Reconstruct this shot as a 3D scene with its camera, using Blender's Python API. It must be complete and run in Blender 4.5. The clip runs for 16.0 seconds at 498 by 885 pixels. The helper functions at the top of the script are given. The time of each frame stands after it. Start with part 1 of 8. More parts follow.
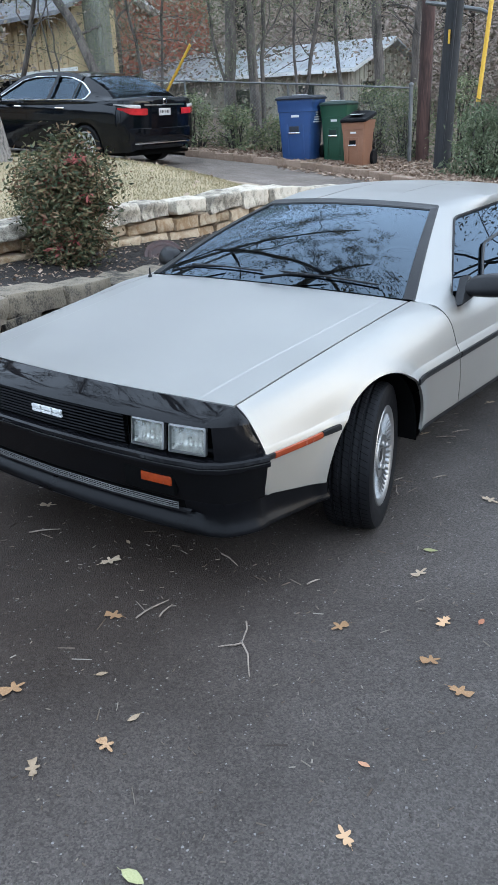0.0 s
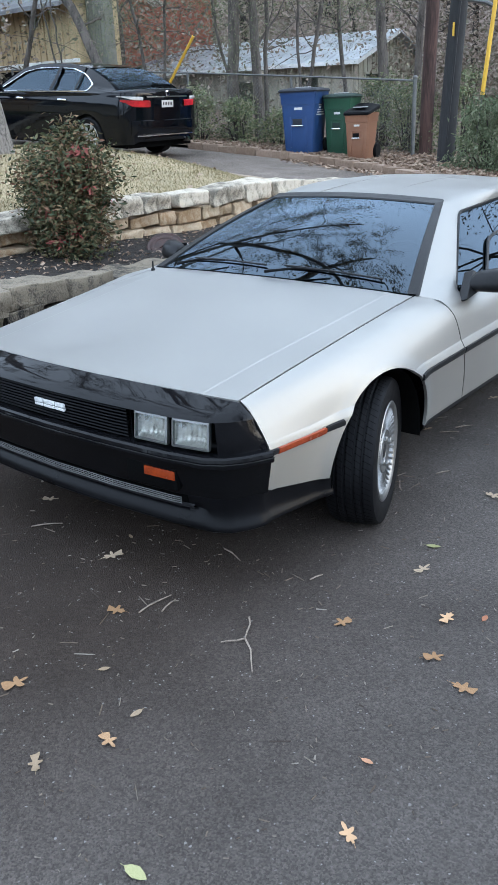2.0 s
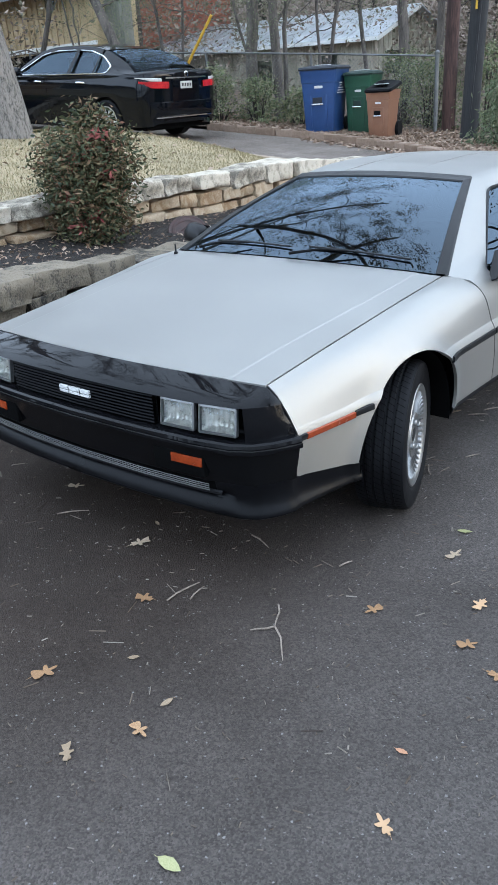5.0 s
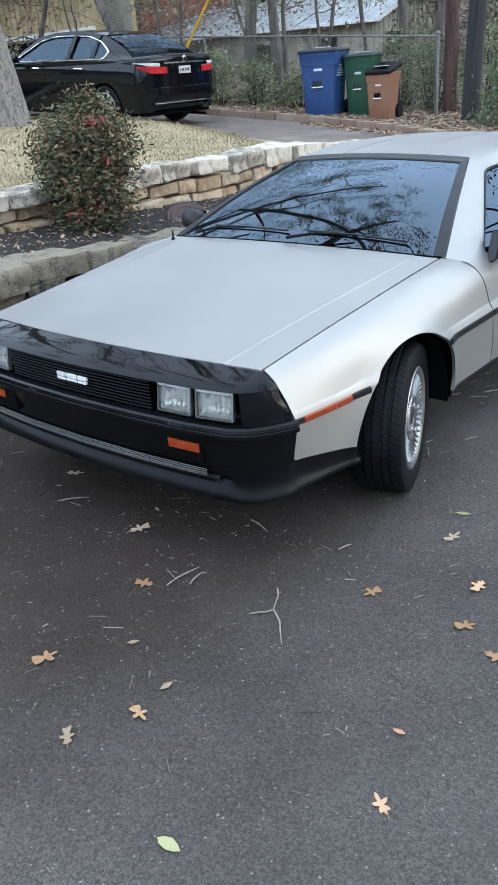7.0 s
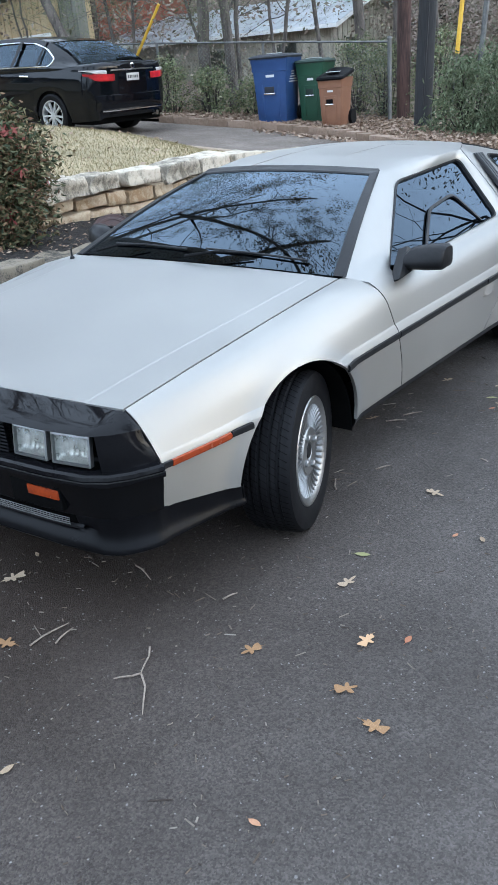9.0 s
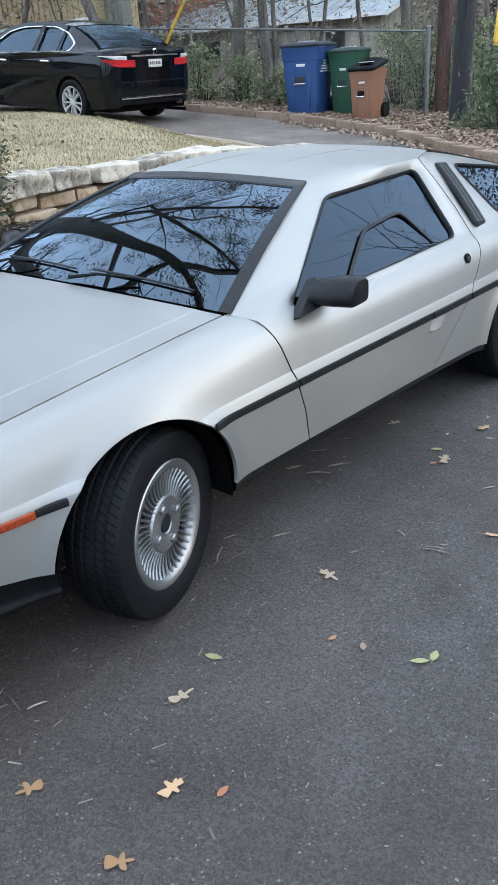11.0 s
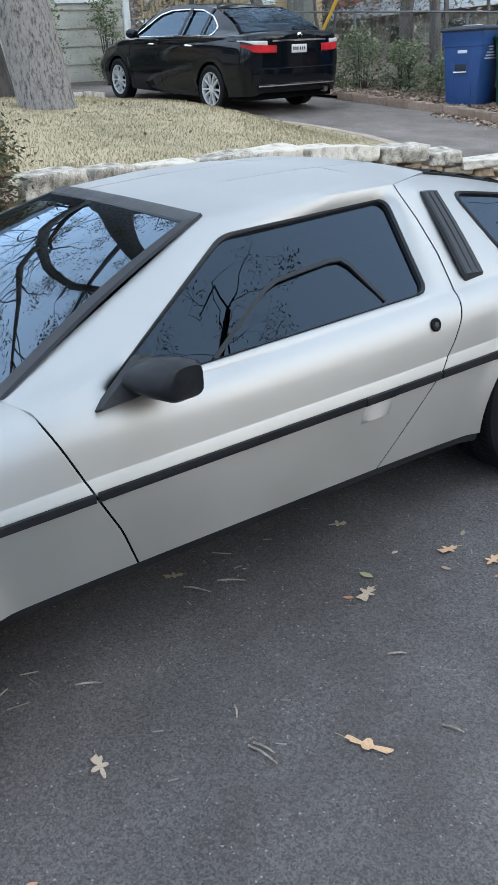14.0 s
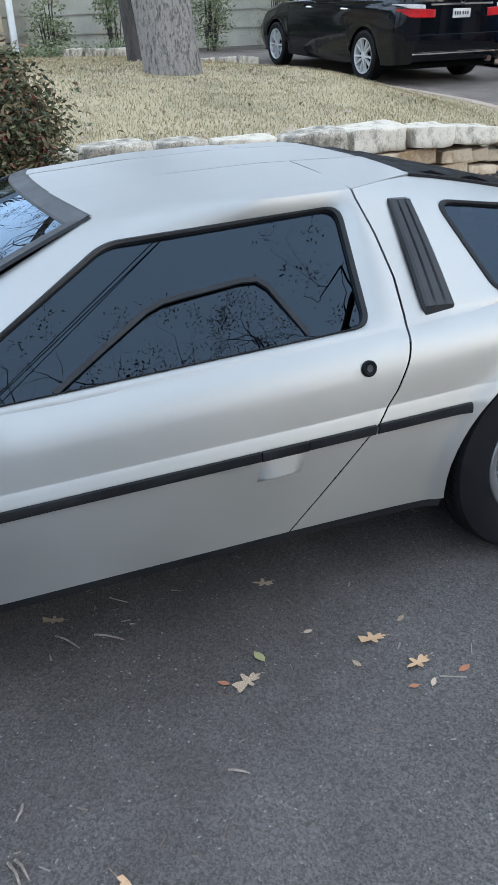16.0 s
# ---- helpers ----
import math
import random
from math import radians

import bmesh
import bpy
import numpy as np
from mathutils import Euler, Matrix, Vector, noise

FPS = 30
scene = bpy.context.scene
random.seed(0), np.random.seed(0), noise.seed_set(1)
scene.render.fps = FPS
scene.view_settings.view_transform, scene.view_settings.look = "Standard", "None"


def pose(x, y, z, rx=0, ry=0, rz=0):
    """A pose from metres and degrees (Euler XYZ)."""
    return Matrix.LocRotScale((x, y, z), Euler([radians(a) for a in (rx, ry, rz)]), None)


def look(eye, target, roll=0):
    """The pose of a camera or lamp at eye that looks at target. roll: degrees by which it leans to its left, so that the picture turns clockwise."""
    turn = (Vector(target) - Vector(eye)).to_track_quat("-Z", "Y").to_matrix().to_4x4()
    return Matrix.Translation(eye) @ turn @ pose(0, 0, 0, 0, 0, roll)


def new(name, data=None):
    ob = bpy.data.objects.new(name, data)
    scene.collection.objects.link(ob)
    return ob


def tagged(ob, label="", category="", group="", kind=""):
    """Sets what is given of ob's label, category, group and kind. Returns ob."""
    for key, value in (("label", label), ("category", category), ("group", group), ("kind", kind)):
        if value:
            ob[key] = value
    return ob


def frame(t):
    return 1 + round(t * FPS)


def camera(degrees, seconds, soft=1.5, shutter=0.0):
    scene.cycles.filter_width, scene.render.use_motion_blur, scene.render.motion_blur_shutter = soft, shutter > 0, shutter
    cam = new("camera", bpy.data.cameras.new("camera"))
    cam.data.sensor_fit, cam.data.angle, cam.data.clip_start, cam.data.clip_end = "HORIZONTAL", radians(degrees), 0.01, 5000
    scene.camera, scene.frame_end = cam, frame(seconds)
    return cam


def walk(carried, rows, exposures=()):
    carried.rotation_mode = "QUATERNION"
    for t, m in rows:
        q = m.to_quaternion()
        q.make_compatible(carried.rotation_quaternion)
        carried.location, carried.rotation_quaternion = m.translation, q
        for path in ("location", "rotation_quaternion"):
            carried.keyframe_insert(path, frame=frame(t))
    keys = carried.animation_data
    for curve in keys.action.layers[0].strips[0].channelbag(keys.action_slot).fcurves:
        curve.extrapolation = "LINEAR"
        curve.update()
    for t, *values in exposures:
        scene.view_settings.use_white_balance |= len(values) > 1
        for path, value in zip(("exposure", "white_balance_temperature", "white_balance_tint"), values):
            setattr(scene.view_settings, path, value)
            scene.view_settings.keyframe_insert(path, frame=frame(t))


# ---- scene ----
cam = camera(34.0, 16.0, 0.9)
PATH = [
    (0, (2.269, -2.599, 1.555), (1.119, -1.146, 0.803), -2.6),
    (0.5, (2.271, -2.596, 1.554), (1.124, -1.144, 0.795), -2.7),
    (1, (2.262, -2.588, 1.546), (1.116, -1.14, 0.778), -2.6),
    (1.5, (2.258, -2.586, 1.553), (1.111, -1.139, 0.783), -2.5),
    (2, (2.256, -2.595, 1.557), (1.107, -1.149, 0.79), -2.4),
    (2.5, (2.267, -2.599, 1.551), (1.113, -1.153, 0.79), -2.4),
    (3, (2.267, -2.599, 1.546), (1.112, -1.153, 0.788), -2.3),
    (3.5, (2.272, -2.613, 1.554), (1.113, -1.168, 0.799), -2.6),
    (4, (2.269, -2.607, 1.552), (1.106, -1.171, 0.786), -2.9),
    (4.5, (2.249, -2.595, 1.551), (1.079, -1.174, 0.768), -3.2),
    (5, (2.215, -2.576, 1.55), (1.033, -1.176, 0.747), -3.6),
    (7.5, (2.258, -2.559, 1.538), (1.078, -1.176, 0.705), -4.6),
    (8, (2.336, -2.47, 1.527), (1.168, -1.076, 0.696), -4.9),
    (8.5, (2.407, -2.362, 1.536), (1.254, -0.952, 0.71), -5.0),
    (9, (2.338, -2.164, 1.529), (1.196, -0.744, 0.704), -4.8),
    (9.5, (2.308, -1.961, 1.523), (1.165, -0.545, 0.693), -4.5),
    (10, (2.395, -1.738, 1.515), (1.236, -0.335, 0.684), -4.1),
    (10.2, (2.416, -1.664, 1.521), (1.246, -0.271, 0.69), -4.0),
    (12.3, (2.519, -0.796, 1.49), (1.19, 0.436, 0.642), -3.2),
    (12.5, (2.494, -0.707, 1.499), (1.151, 0.511, 0.655), -3.1),
    (13, (2.483, -0.477, 1.499), (1.09, 0.682, 0.653), -3.3),
    (13.5, (2.573, -0.267, 1.52), (1.122, 0.817, 0.673), -3.6),
    (14, (2.555, -0.051, 1.488), (1.053, 0.963, 0.64), -3.3),
    (14.5, (2.518, 0.192, 1.5), (0.969, 1.127, 0.647), -3.0),
    (15, (2.59, 0.42, 1.526), (0.98, 1.239, 0.668), -3.3),
    (15.5, (2.605, 0.621, 1.492), (0.958, 1.356, 0.628), -2.7),
    (16, (2.535, 0.818, 1.478), (0.87, 1.47, 0.582), -2.6),
]
walk(cam, [(t, look(eye, target, roll)) for t, eye, target, roll in PATH], exposures=[(0, 0.79, 5680, 6), (5.0, 0.79, 5680, 6), (8.0, 0.88, 5680, 6), (10.0, 0.80, 5660, 6), (13.0, 0.76, 5680, 6), (14.5, 0.67, 5650, 6), (16, 0.65, 5620, 6)])

# ---- light ----
world = bpy.data.worlds.new("sky")
scene.world = world
world.use_nodes = True
wn = world.node_tree
sky = wn.nodes.new("ShaderNodeTexSky")
sky.sky_type = "NISHITA"
sky.sun_disc = False
sky.sun_elevation, sky.sun_rotation = radians(12), radians(58)
sky.air_density, sky.dust_density, sky.ozone_density = 0.8, 2.0, 1.0
clear = wn.nodes["Background"]
wn.links.new(sky.outputs[0], clear.inputs[0])
clear.inputs[1].default_value = 0.052
# thin high cloud over the whole sky
veil = wn.nodes.new("ShaderNodeBackground")
veil.inputs[0].default_value, veil.inputs[1].default_value = (0.83, 0.90, 1.0, 1), 1.66
both_skies = wn.nodes.new("ShaderNodeAddShader")
wn.links.new(clear.outputs[0], both_skies.inputs[0])
wn.links.new(veil.outputs[0], both_skies.inputs[1])
wn.links.new(both_skies.outputs[0], wn.nodes["World Output"].inputs[0])
sun_data = bpy.data.lights.new("sun", "SUN")
sun_data.energy, sun_data.angle, sun_data.color = 0.16, radians(30), (1.0, 0.86, 0.70)
sun = new("sun", sun_data)
sun.matrix_world = look((7.2, 6.5, 2.6), (0, 0, 0))


# ---- materials ----
def mat(name, a, b=None, rough=0.6, metal=0.0, scale=6.0, fine=80.0, bump=0.2, spec=0.5, coat=0.0, mixlo=0.35, mixhi=0.65, rvar=0.1, dist=0.004, stretch=(1, 1, 1), random_obj=0.0):
    """Two-scale noise between the colours a and b, with fine relief; random_obj varies it from object to object."""
    m = bpy.data.materials.new(name)
    m.use_nodes = True
    nt = m.node_tree
    bsdf = nt.nodes["Principled BSDF"]
    b = b or a
    tc = nt.nodes.new("ShaderNodeTexCoord")
    mp = nt.nodes.new("ShaderNodeMapping")
    mp.inputs["Scale"].default_value = stretch
    nt.links.new(tc.outputs["Object"], mp.inputs["Vector"])
    n1 = nt.nodes.new("ShaderNodeTexNoise")
    n1.inputs["Scale"].default_value, n1.inputs["Detail"].default_value, n1.inputs["Roughness"].default_value = scale, 6, 0.6
    n2 = nt.nodes.new("ShaderNodeTexNoise")
    n2.inputs["Scale"].default_value, n2.inputs["Detail"].default_value = fine, 3
    for n in (n1, n2):
        nt.links.new(mp.outputs[0], n.inputs["Vector"])
    ad = nt.nodes.new("ShaderNodeMath")
    ad.operation = "MULTIPLY_ADD"
    nt.links.new(n2.outputs["Fac"], ad.inputs[0])
    ad.inputs[1].default_value = 0.45
    nt.links.new(n1.outputs["Fac"], ad.inputs[2])
    last = ad
    if random_obj:
        oi = nt.nodes.new("ShaderNodeObjectInfo")
        ra = nt.nodes.new("ShaderNodeMath")
        ra.operation = "MULTIPLY_ADD"
        nt.links.new(oi.outputs["Random"], ra.inputs[0])
        ra.inputs[1].default_value = random_obj
        nt.links.new(ad.outputs[0], ra.inputs[2])
        sb = nt.nodes.new("ShaderNodeMath")
        sb.operation = "SUBTRACT"
        nt.links.new(ra.outputs[0], sb.inputs[0])
        sb.inputs[1].default_value = random_obj / 2
        last = sb
    mr = nt.nodes.new("ShaderNodeMapRange")
    nt.links.new(last.outputs[0], mr.inputs[0])
    mr.inputs[1].default_value, mr.inputs[2].default_value = mixlo + 0.22, mixhi + 0.22
    mx = nt.nodes.new("ShaderNodeMix")
    mx.data_type = "RGBA"
    nt.links.new(mr.outputs[0], mx.inputs[0])
    mx.inputs[6].default_value, mx.inputs[7].default_value = (*a, 1), (*b, 1)
    nt.links.new(mx.outputs[2], bsdf.inputs["Base Color"])
    rr = nt.nodes.new("ShaderNodeMapRange")
    nt.links.new(n1.outputs["Fac"], rr.inputs[0])
    rr.inputs[1].default_value, rr.inputs[2].default_value = 0.3, 0.7
    rr.inputs[3].default_value, rr.inputs[4].default_value = max(0.02, rough - rvar), min(1, rough + rvar)
    nt.links.new(rr.outputs[0], bsdf.inputs["Roughness"])
    bsdf.inputs["Metallic"].default_value = metal
    bsdf.inputs["Specular IOR Level"].default_value = spec
    bsdf.inputs["Coat Weight"].default_value = coat
    bsdf.inputs["Coat Roughness"].default_value = 0.04
    if bump:
        bp = nt.nodes.new("ShaderNodeBump")
        bp.inputs["Strength"].default_value, bp.inputs["Distance"].default_value = bump, dist
        nt.links.new(ad.outputs[0], bp.inputs["Height"])
        nt.links.new(bp.outputs[0], bsdf.inputs["Normal"])
    return m


def tinted_glass(name, tint, ior=1.5):
    m = bpy.data.materials.new(name)
    m.use_nodes = True
    nt = m.node_tree
    out = nt.nodes["Material Output"]
    nt.nodes.remove(nt.nodes["Principled BSDF"])
    tr = nt.nodes.new("ShaderNodeBsdfTransparent")
    tr.inputs[0].default_value = (*tint, 1)
    gl = nt.nodes.new("ShaderNodeBsdfGlossy")
    gl.inputs["Roughness"].default_value = 0.0
    # the reflected sky's blue is put into the gloss colour
    gl.inputs["Color"].default_value = (0.66, 0.82, 1.0, 1)
    fr = nt.nodes.new("ShaderNodeFresnel")
    fr.inputs[0].default_value = ior
    mx = nt.nodes.new("ShaderNodeMixShader")
    for a, b in ((fr.outputs[0], mx.inputs[0]), (tr.outputs[0], mx.inputs[1]), (gl.outputs[0], mx.inputs[2]), (mx.outputs[0], out.inputs[0])):
        nt.links.new(a, b)
    return m


def steel(name):
    """Brushed stainless sheet: the grain runs along the car."""
    m = bpy.data.materials.new(name)
    m.use_nodes = True
    nt = m.node_tree
    bsdf = nt.nodes["Principled BSDF"]
    tc = nt.nodes.new("ShaderNodeTexCoord")
    mp = nt.nodes.new("ShaderNodeMapping")
    mp.inputs["Scale"].default_value = (900, 6, 900)
    nt.links.new(tc.outputs["Object"], mp.inputs["Vector"])
    grain = nt.nodes.new("ShaderNodeTexNoise")
    grain.inputs["Scale"].default_value, grain.inputs["Detail"].default_value = 1.0, 3
    nt.links.new(mp.outputs[0], grain.inputs["Vector"])
    cloud = nt.nodes.new("ShaderNodeTexNoise")
    cloud.inputs["Scale"].default_value, cloud.inputs["Detail"].default_value = 3.5, 5
    nt.links.new(tc.outputs["Object"], cloud.inputs["Vector"])
    mx = nt.nodes.new("ShaderNodeMix")
    mx.data_type = "RGBA"
    nt.links.new(cloud.outputs["Fac"], mx.inputs[0])
    mx.inputs[6].default_value, mx.inputs[7].default_value = (0.305, 0.300, 0.286, 1), (0.37, 0.364, 0.348, 1)
    nt.links.new(mx.outputs[2], bsdf.inputs["Base Color"])
    bsdf.inputs["Metallic"].default_value = 1.0
    rr = nt.nodes.new("ShaderNodeMapRange")
    nt.links.new(cloud.outputs["Fac"], rr.inputs[0])
    rr.inputs[3].default_value, rr.inputs[4].default_value = 0.41, 0.55
    nt.links.new(rr.outputs[0], bsdf.inputs["Roughness"])
    bp = nt.nodes.new("ShaderNodeBump")
    bp.inputs["Strength"].default_value, bp.inputs["Distance"].default_value = 0.05, 0.0006
    nt.links.new(grain.outputs["Fac"], bp.inputs["Height"])
    nt.links.new(bp.outputs[0], bsdf.inputs["Normal"])
    # the grain lies along the car and spreads light across it
    along = nt.nodes.new("ShaderNodeVectorTransform")
    along.vector_type, along.convert_from, along.convert_to = "VECTOR", "OBJECT", "WORLD"
    along.inputs[0].default_value = (0, 1, 0)
    nt.links.new(along.outputs[0], bsdf.inputs["Tangent"])
    bsdf.inputs["Anisotropic"].default_value = 0.74
    bsdf.inputs["Anisotropic Rotation"].default_value = 0.25
    return m


def asphalt(name, lo, hi, dirt_shade=None):
    """Bound stone: dark binder with small paler chips, patchy wear and dust."""
    m = bpy.data.materials.new(name)
    m.use_nodes = True
    nt = m.node_tree
    bsdf = nt.nodes["Principled BSDF"]
    tc = nt.nodes.new("ShaderNodeTexCoord")
    vo = nt.nodes.new("ShaderNodeTexVoronoi")
    vo.inputs["Scale"].default_value = 210
    big = nt.nodes.new("ShaderNodeTexNoise")
    big.inputs["Scale"].default_value, big.inputs["Detail"].default_value = 1.3, 7
    mid = nt.nodes.new("ShaderNodeTexNoise")
    mid.inputs["Scale"].default_value, mid.inputs["Detail"].default_value = 240, 4
    for n in (vo, big, mid):
        nt.links.new(tc.outputs["Object"], n.inputs["Vector"])
    ramp = nt.nodes.new("ShaderNodeValToRGB")
    ramp.color_ramp.elements[0].position, ramp.color_ramp.elements[1].position = 0.3, 0.72
    ramp.color_ramp.elements[0].color, ramp.color_ramp.elements[1].color = (*lo, 1), (*hi, 1)
    nt.links.new(big.outputs["Fac"], ramp.inputs[0])
    chip = nt.nodes.new("ShaderNodeMapRange")
    sep = nt.nodes.new("ShaderNodeSeparateColor")
    nt.links.new(vo.outputs["Color"], sep.inputs[0])
    nt.links.new(sep.outputs[0], chip.inputs[0])
    chip.inputs[1].default_value, chip.inputs[2].default_value, chip.inputs[3].default_value, chip.inputs[4].default_value = 0.0, 1.0, 0.6, 1.32
    m1 = nt.nodes.new("ShaderNodeMix")
    m1.data_type, m1.blend_type = "RGBA", "MULTIPLY"
    m1.inputs[0].default_value = 1.0
    nt.links.new(ramp.outputs[0], m1.inputs[6])
    grit = nt.nodes.new("ShaderNodeTexNoise")
    grit.inputs["Scale"].default_value, grit.inputs["Detail"].default_value, grit.inputs["Roughness"].default_value = 75, 5, 0.75
    nt.links.new(tc.outputs["Object"], grit.inputs["Vector"])
    gr = nt.nodes.new("ShaderNodeMapRange")
    nt.links.new(grit.outputs["Fac"], gr.inputs[0])
    gr.inputs[1].default_value, gr.inputs[2].default_value, gr.inputs[3].default_value, gr.inputs[4].default_value = 0.34, 0.66, 0.78, 1.22
    mg = nt.nodes.new("ShaderNodeMath")
    mg.operation = "MULTIPLY"
    nt.links.new(chip.outputs[0], mg.inputs[0])
    nt.links.new(gr.outputs[0], mg.inputs[1])
    nt.links.new(mg.outputs[0], m1.inputs[7])
    spot = nt.nodes.new("ShaderNodeMapRange")
    nt.links.new(sep.outputs[1], spot.inputs[0])
    spot.inputs[1].default_value, spot.inputs[2].default_value = 0.9915, 0.9985
    dirt = nt.nodes.new("ShaderNodeTexNoise")
    dirt.inputs["Scale"].default_value, dirt.inputs["Detail"].default_value, dirt.inputs["Roughness"].default_value = 0.7, 8, 0.7
    nt.links.new(tc.outputs["Object"], dirt.inputs["Vector"])
    dr = nt.nodes.new("ShaderNodeMapRange")
    nt.links.new(dirt.outputs["Fac"], dr.inputs[0])
    dr.inputs[1].default_value, dr.inputs[2].default_value, dr.inputs[4].default_value = 0.42, 0.68, 0.6
    md = nt.nodes.new("ShaderNodeMix")
    md.data_type = "RGBA"
    nt.links.new(dr.outputs[0], md.inputs[0])
    nt.links.new(m1.outputs[2], md.inputs[6])
    md.inputs[7].default_value = (0.040, 0.032, 0.027, 1)
    base = md
    if dirt_shade:
        # brown leaf dirt plus shade ahead of the car, painted with a ragged edge
        (sx_, sy_), reach = dirt_shade
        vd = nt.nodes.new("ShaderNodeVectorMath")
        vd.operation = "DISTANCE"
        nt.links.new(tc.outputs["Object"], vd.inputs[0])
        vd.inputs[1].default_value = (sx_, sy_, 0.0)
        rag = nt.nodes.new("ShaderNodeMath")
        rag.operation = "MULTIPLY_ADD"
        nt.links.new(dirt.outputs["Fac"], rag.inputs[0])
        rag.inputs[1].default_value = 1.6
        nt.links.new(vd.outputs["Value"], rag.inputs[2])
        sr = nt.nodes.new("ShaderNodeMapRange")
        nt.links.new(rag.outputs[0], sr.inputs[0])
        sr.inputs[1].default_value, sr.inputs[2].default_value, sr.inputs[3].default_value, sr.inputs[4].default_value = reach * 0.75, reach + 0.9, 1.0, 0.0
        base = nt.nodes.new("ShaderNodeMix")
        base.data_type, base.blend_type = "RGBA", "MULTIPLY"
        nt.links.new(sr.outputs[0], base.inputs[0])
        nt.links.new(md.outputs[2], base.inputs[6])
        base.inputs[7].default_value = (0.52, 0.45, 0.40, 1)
    m2 = nt.nodes.new("ShaderNodeMix")
    m2.data_type = "RGBA"
    nt.links.new(spot.outputs[0], m2.inputs[0])
    nt.links.new(base.outputs[2], m2.inputs[6])
    m2.inputs[7].default_value = (0.2, 0.19, 0.18, 1)
    nt.links.new(m2.outputs[2], bsdf.inputs["Base Color"])
    bsdf.inputs["Roughness"].default_value = 0.72
    bsdf.inputs["Specular IOR Level"].default_value = 0.12
    ad = nt.nodes.new("ShaderNodeMath")
    ad.operation = "MULTIPLY_ADD"
    nt.links.new(mid.outputs["Fac"], ad.inputs[0])
    ad.inputs[1].default_value = 0.6
    inv = nt.nodes.new("ShaderNodeMath")
    inv.operation = "SUBTRACT"
    inv.inputs[0].default_value = 1.0
    nt.links.new(vo.outputs["Distance"], inv.inputs[1])
    nt.links.new(inv.outputs[0], ad.inputs[2])
    bp = nt.nodes.new("ShaderNodeBump")
    bp.inputs["Strength"].default_value, bp.inputs["Distance"].default_value = 0.8, 0.0035
    nt.links.new(ad.outputs[0], bp.inputs["Height"])
    nt.links.new(bp.outputs[0], bsdf.inputs["Normal"])
    return m


def island_mat(name, cols, rough=0.7, bump=0.1, scale=40, spec=0.3):
    """Leaves and other small joined pieces: each island takes its own colour."""
    m = bpy.data.materials.new(name)
    m.use_nodes = True
    nt = m.node_tree
    bsdf = nt.nodes["Principled BSDF"]
    ge = nt.nodes.new("ShaderNodeNewGeometry")
    ramp = nt.nodes.new("ShaderNodeValToRGB")
    ramp.color_ramp.interpolation = "LINEAR"
    els = ramp.color_ramp.elements
    while len(els) < len(cols):
        els.new(0.5)
    for i, c in enumerate(cols):
        els[i].position, els[i].color = i / max(1, len(cols) - 1), (*c, 1)
    nt.links.new(ge.outputs["Random Per Island"], ramp.inputs[0])
    tc = nt.nodes.new("ShaderNodeTexCoord")
    no = nt.nodes.new("ShaderNodeTexNoise")
    no.inputs["Scale"].default_value = scale
    nt.links.new(tc.outputs["Object"], no.inputs["Vector"])
    mr = nt.nodes.new("ShaderNodeMapRange")
    nt.links.new(no.outputs["Fac"], mr.inputs[0])
    mr.inputs[3].default_value, mr.inputs[4].default_value = 0.65, 1.35
    mx = nt.nodes.new("ShaderNodeMix")
    mx.data_type, mx.blend_type = "RGBA", "MULTIPLY"
    mx.inputs[0].default_value = 1.0
    nt.links.new(ramp.outputs[0], mx.inputs[6])
    nt.links.new(mr.outputs[0], mx.inputs[7])
    nt.links.new(mx.outputs[2], bsdf.inputs["Base Color"])
    bsdf.inputs["Roughness"].default_value = rough
    bsdf.inputs["Specular IOR Level"].default_value = spec
    return m


STEEL = steel("brushed_stainless")
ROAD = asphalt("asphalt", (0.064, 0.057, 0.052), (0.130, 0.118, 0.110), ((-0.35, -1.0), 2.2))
DRIVE = asphalt("worn_asphalt", (0.165, 0.137, 0.115), (0.265, 0.225, 0.192))
GLASS = tinted_glass("tinted_glass", (0.015, 0.017, 0.02), 1.72)
GLASS_SIDE = tinted_glass("tinted_side_glass", (0.025, 0.028, 0.032), 1.47)
GLASS_CLEAR = tinted_glass("clear_glass", (0.92, 0.93, 0.93), 1.5)
GLASS_CAR = tinted_glass("sedan_glass", (0.35, 0.38, 0.37), 1.52)
BLACK = mat("black_trim_rubber", (0.008, 0.008, 0.009), (0.015, 0.015, 0.016), rough=0.42, spec=0.2, bump=0.05, scale=9)
BLACKMATTE = mat("black_plastic", (0.003, 0.003, 0.0035), (0.006, 0.006, 0.007), rough=0.42, spec=0.07, bump=0.12, fine=400, dist=0.001)
TRIMGREY = mat("faded_black_trim", (0.018, 0.018, 0.019), (0.028, 0.028, 0.029), rough=0.45, spec=0.25, bump=0.15, fine=400, dist=0.001)
CHIN = mat("black_chin_skin", (0.003, 0.003, 0.0035), (0.005, 0.005, 0.006), rough=0.32, rvar=0.06, spec=0.11, bump=0.05, fine=300)
GLOSSBLACK = mat("glossy_black_fascia", (0.004, 0.004, 0.005), (0.007, 0.007, 0.008), rough=0.04, rvar=0.02, coat=0.0, spec=0.15, bump=0.0)
FASCIA = mat("black_bumper_skin", (0.0025, 0.0026, 0.003), (0.004, 0.0042, 0.005), rough=0.13, rvar=0.04, spec=0.26, bump=0.03, fine=200)
RUBBER = mat("tyre_rubber", (0.005, 0.005, 0.006), (0.010, 0.010, 0.011), rough=0.6, spec=0.12, bump=0.2, fine=300, dist=0.001)
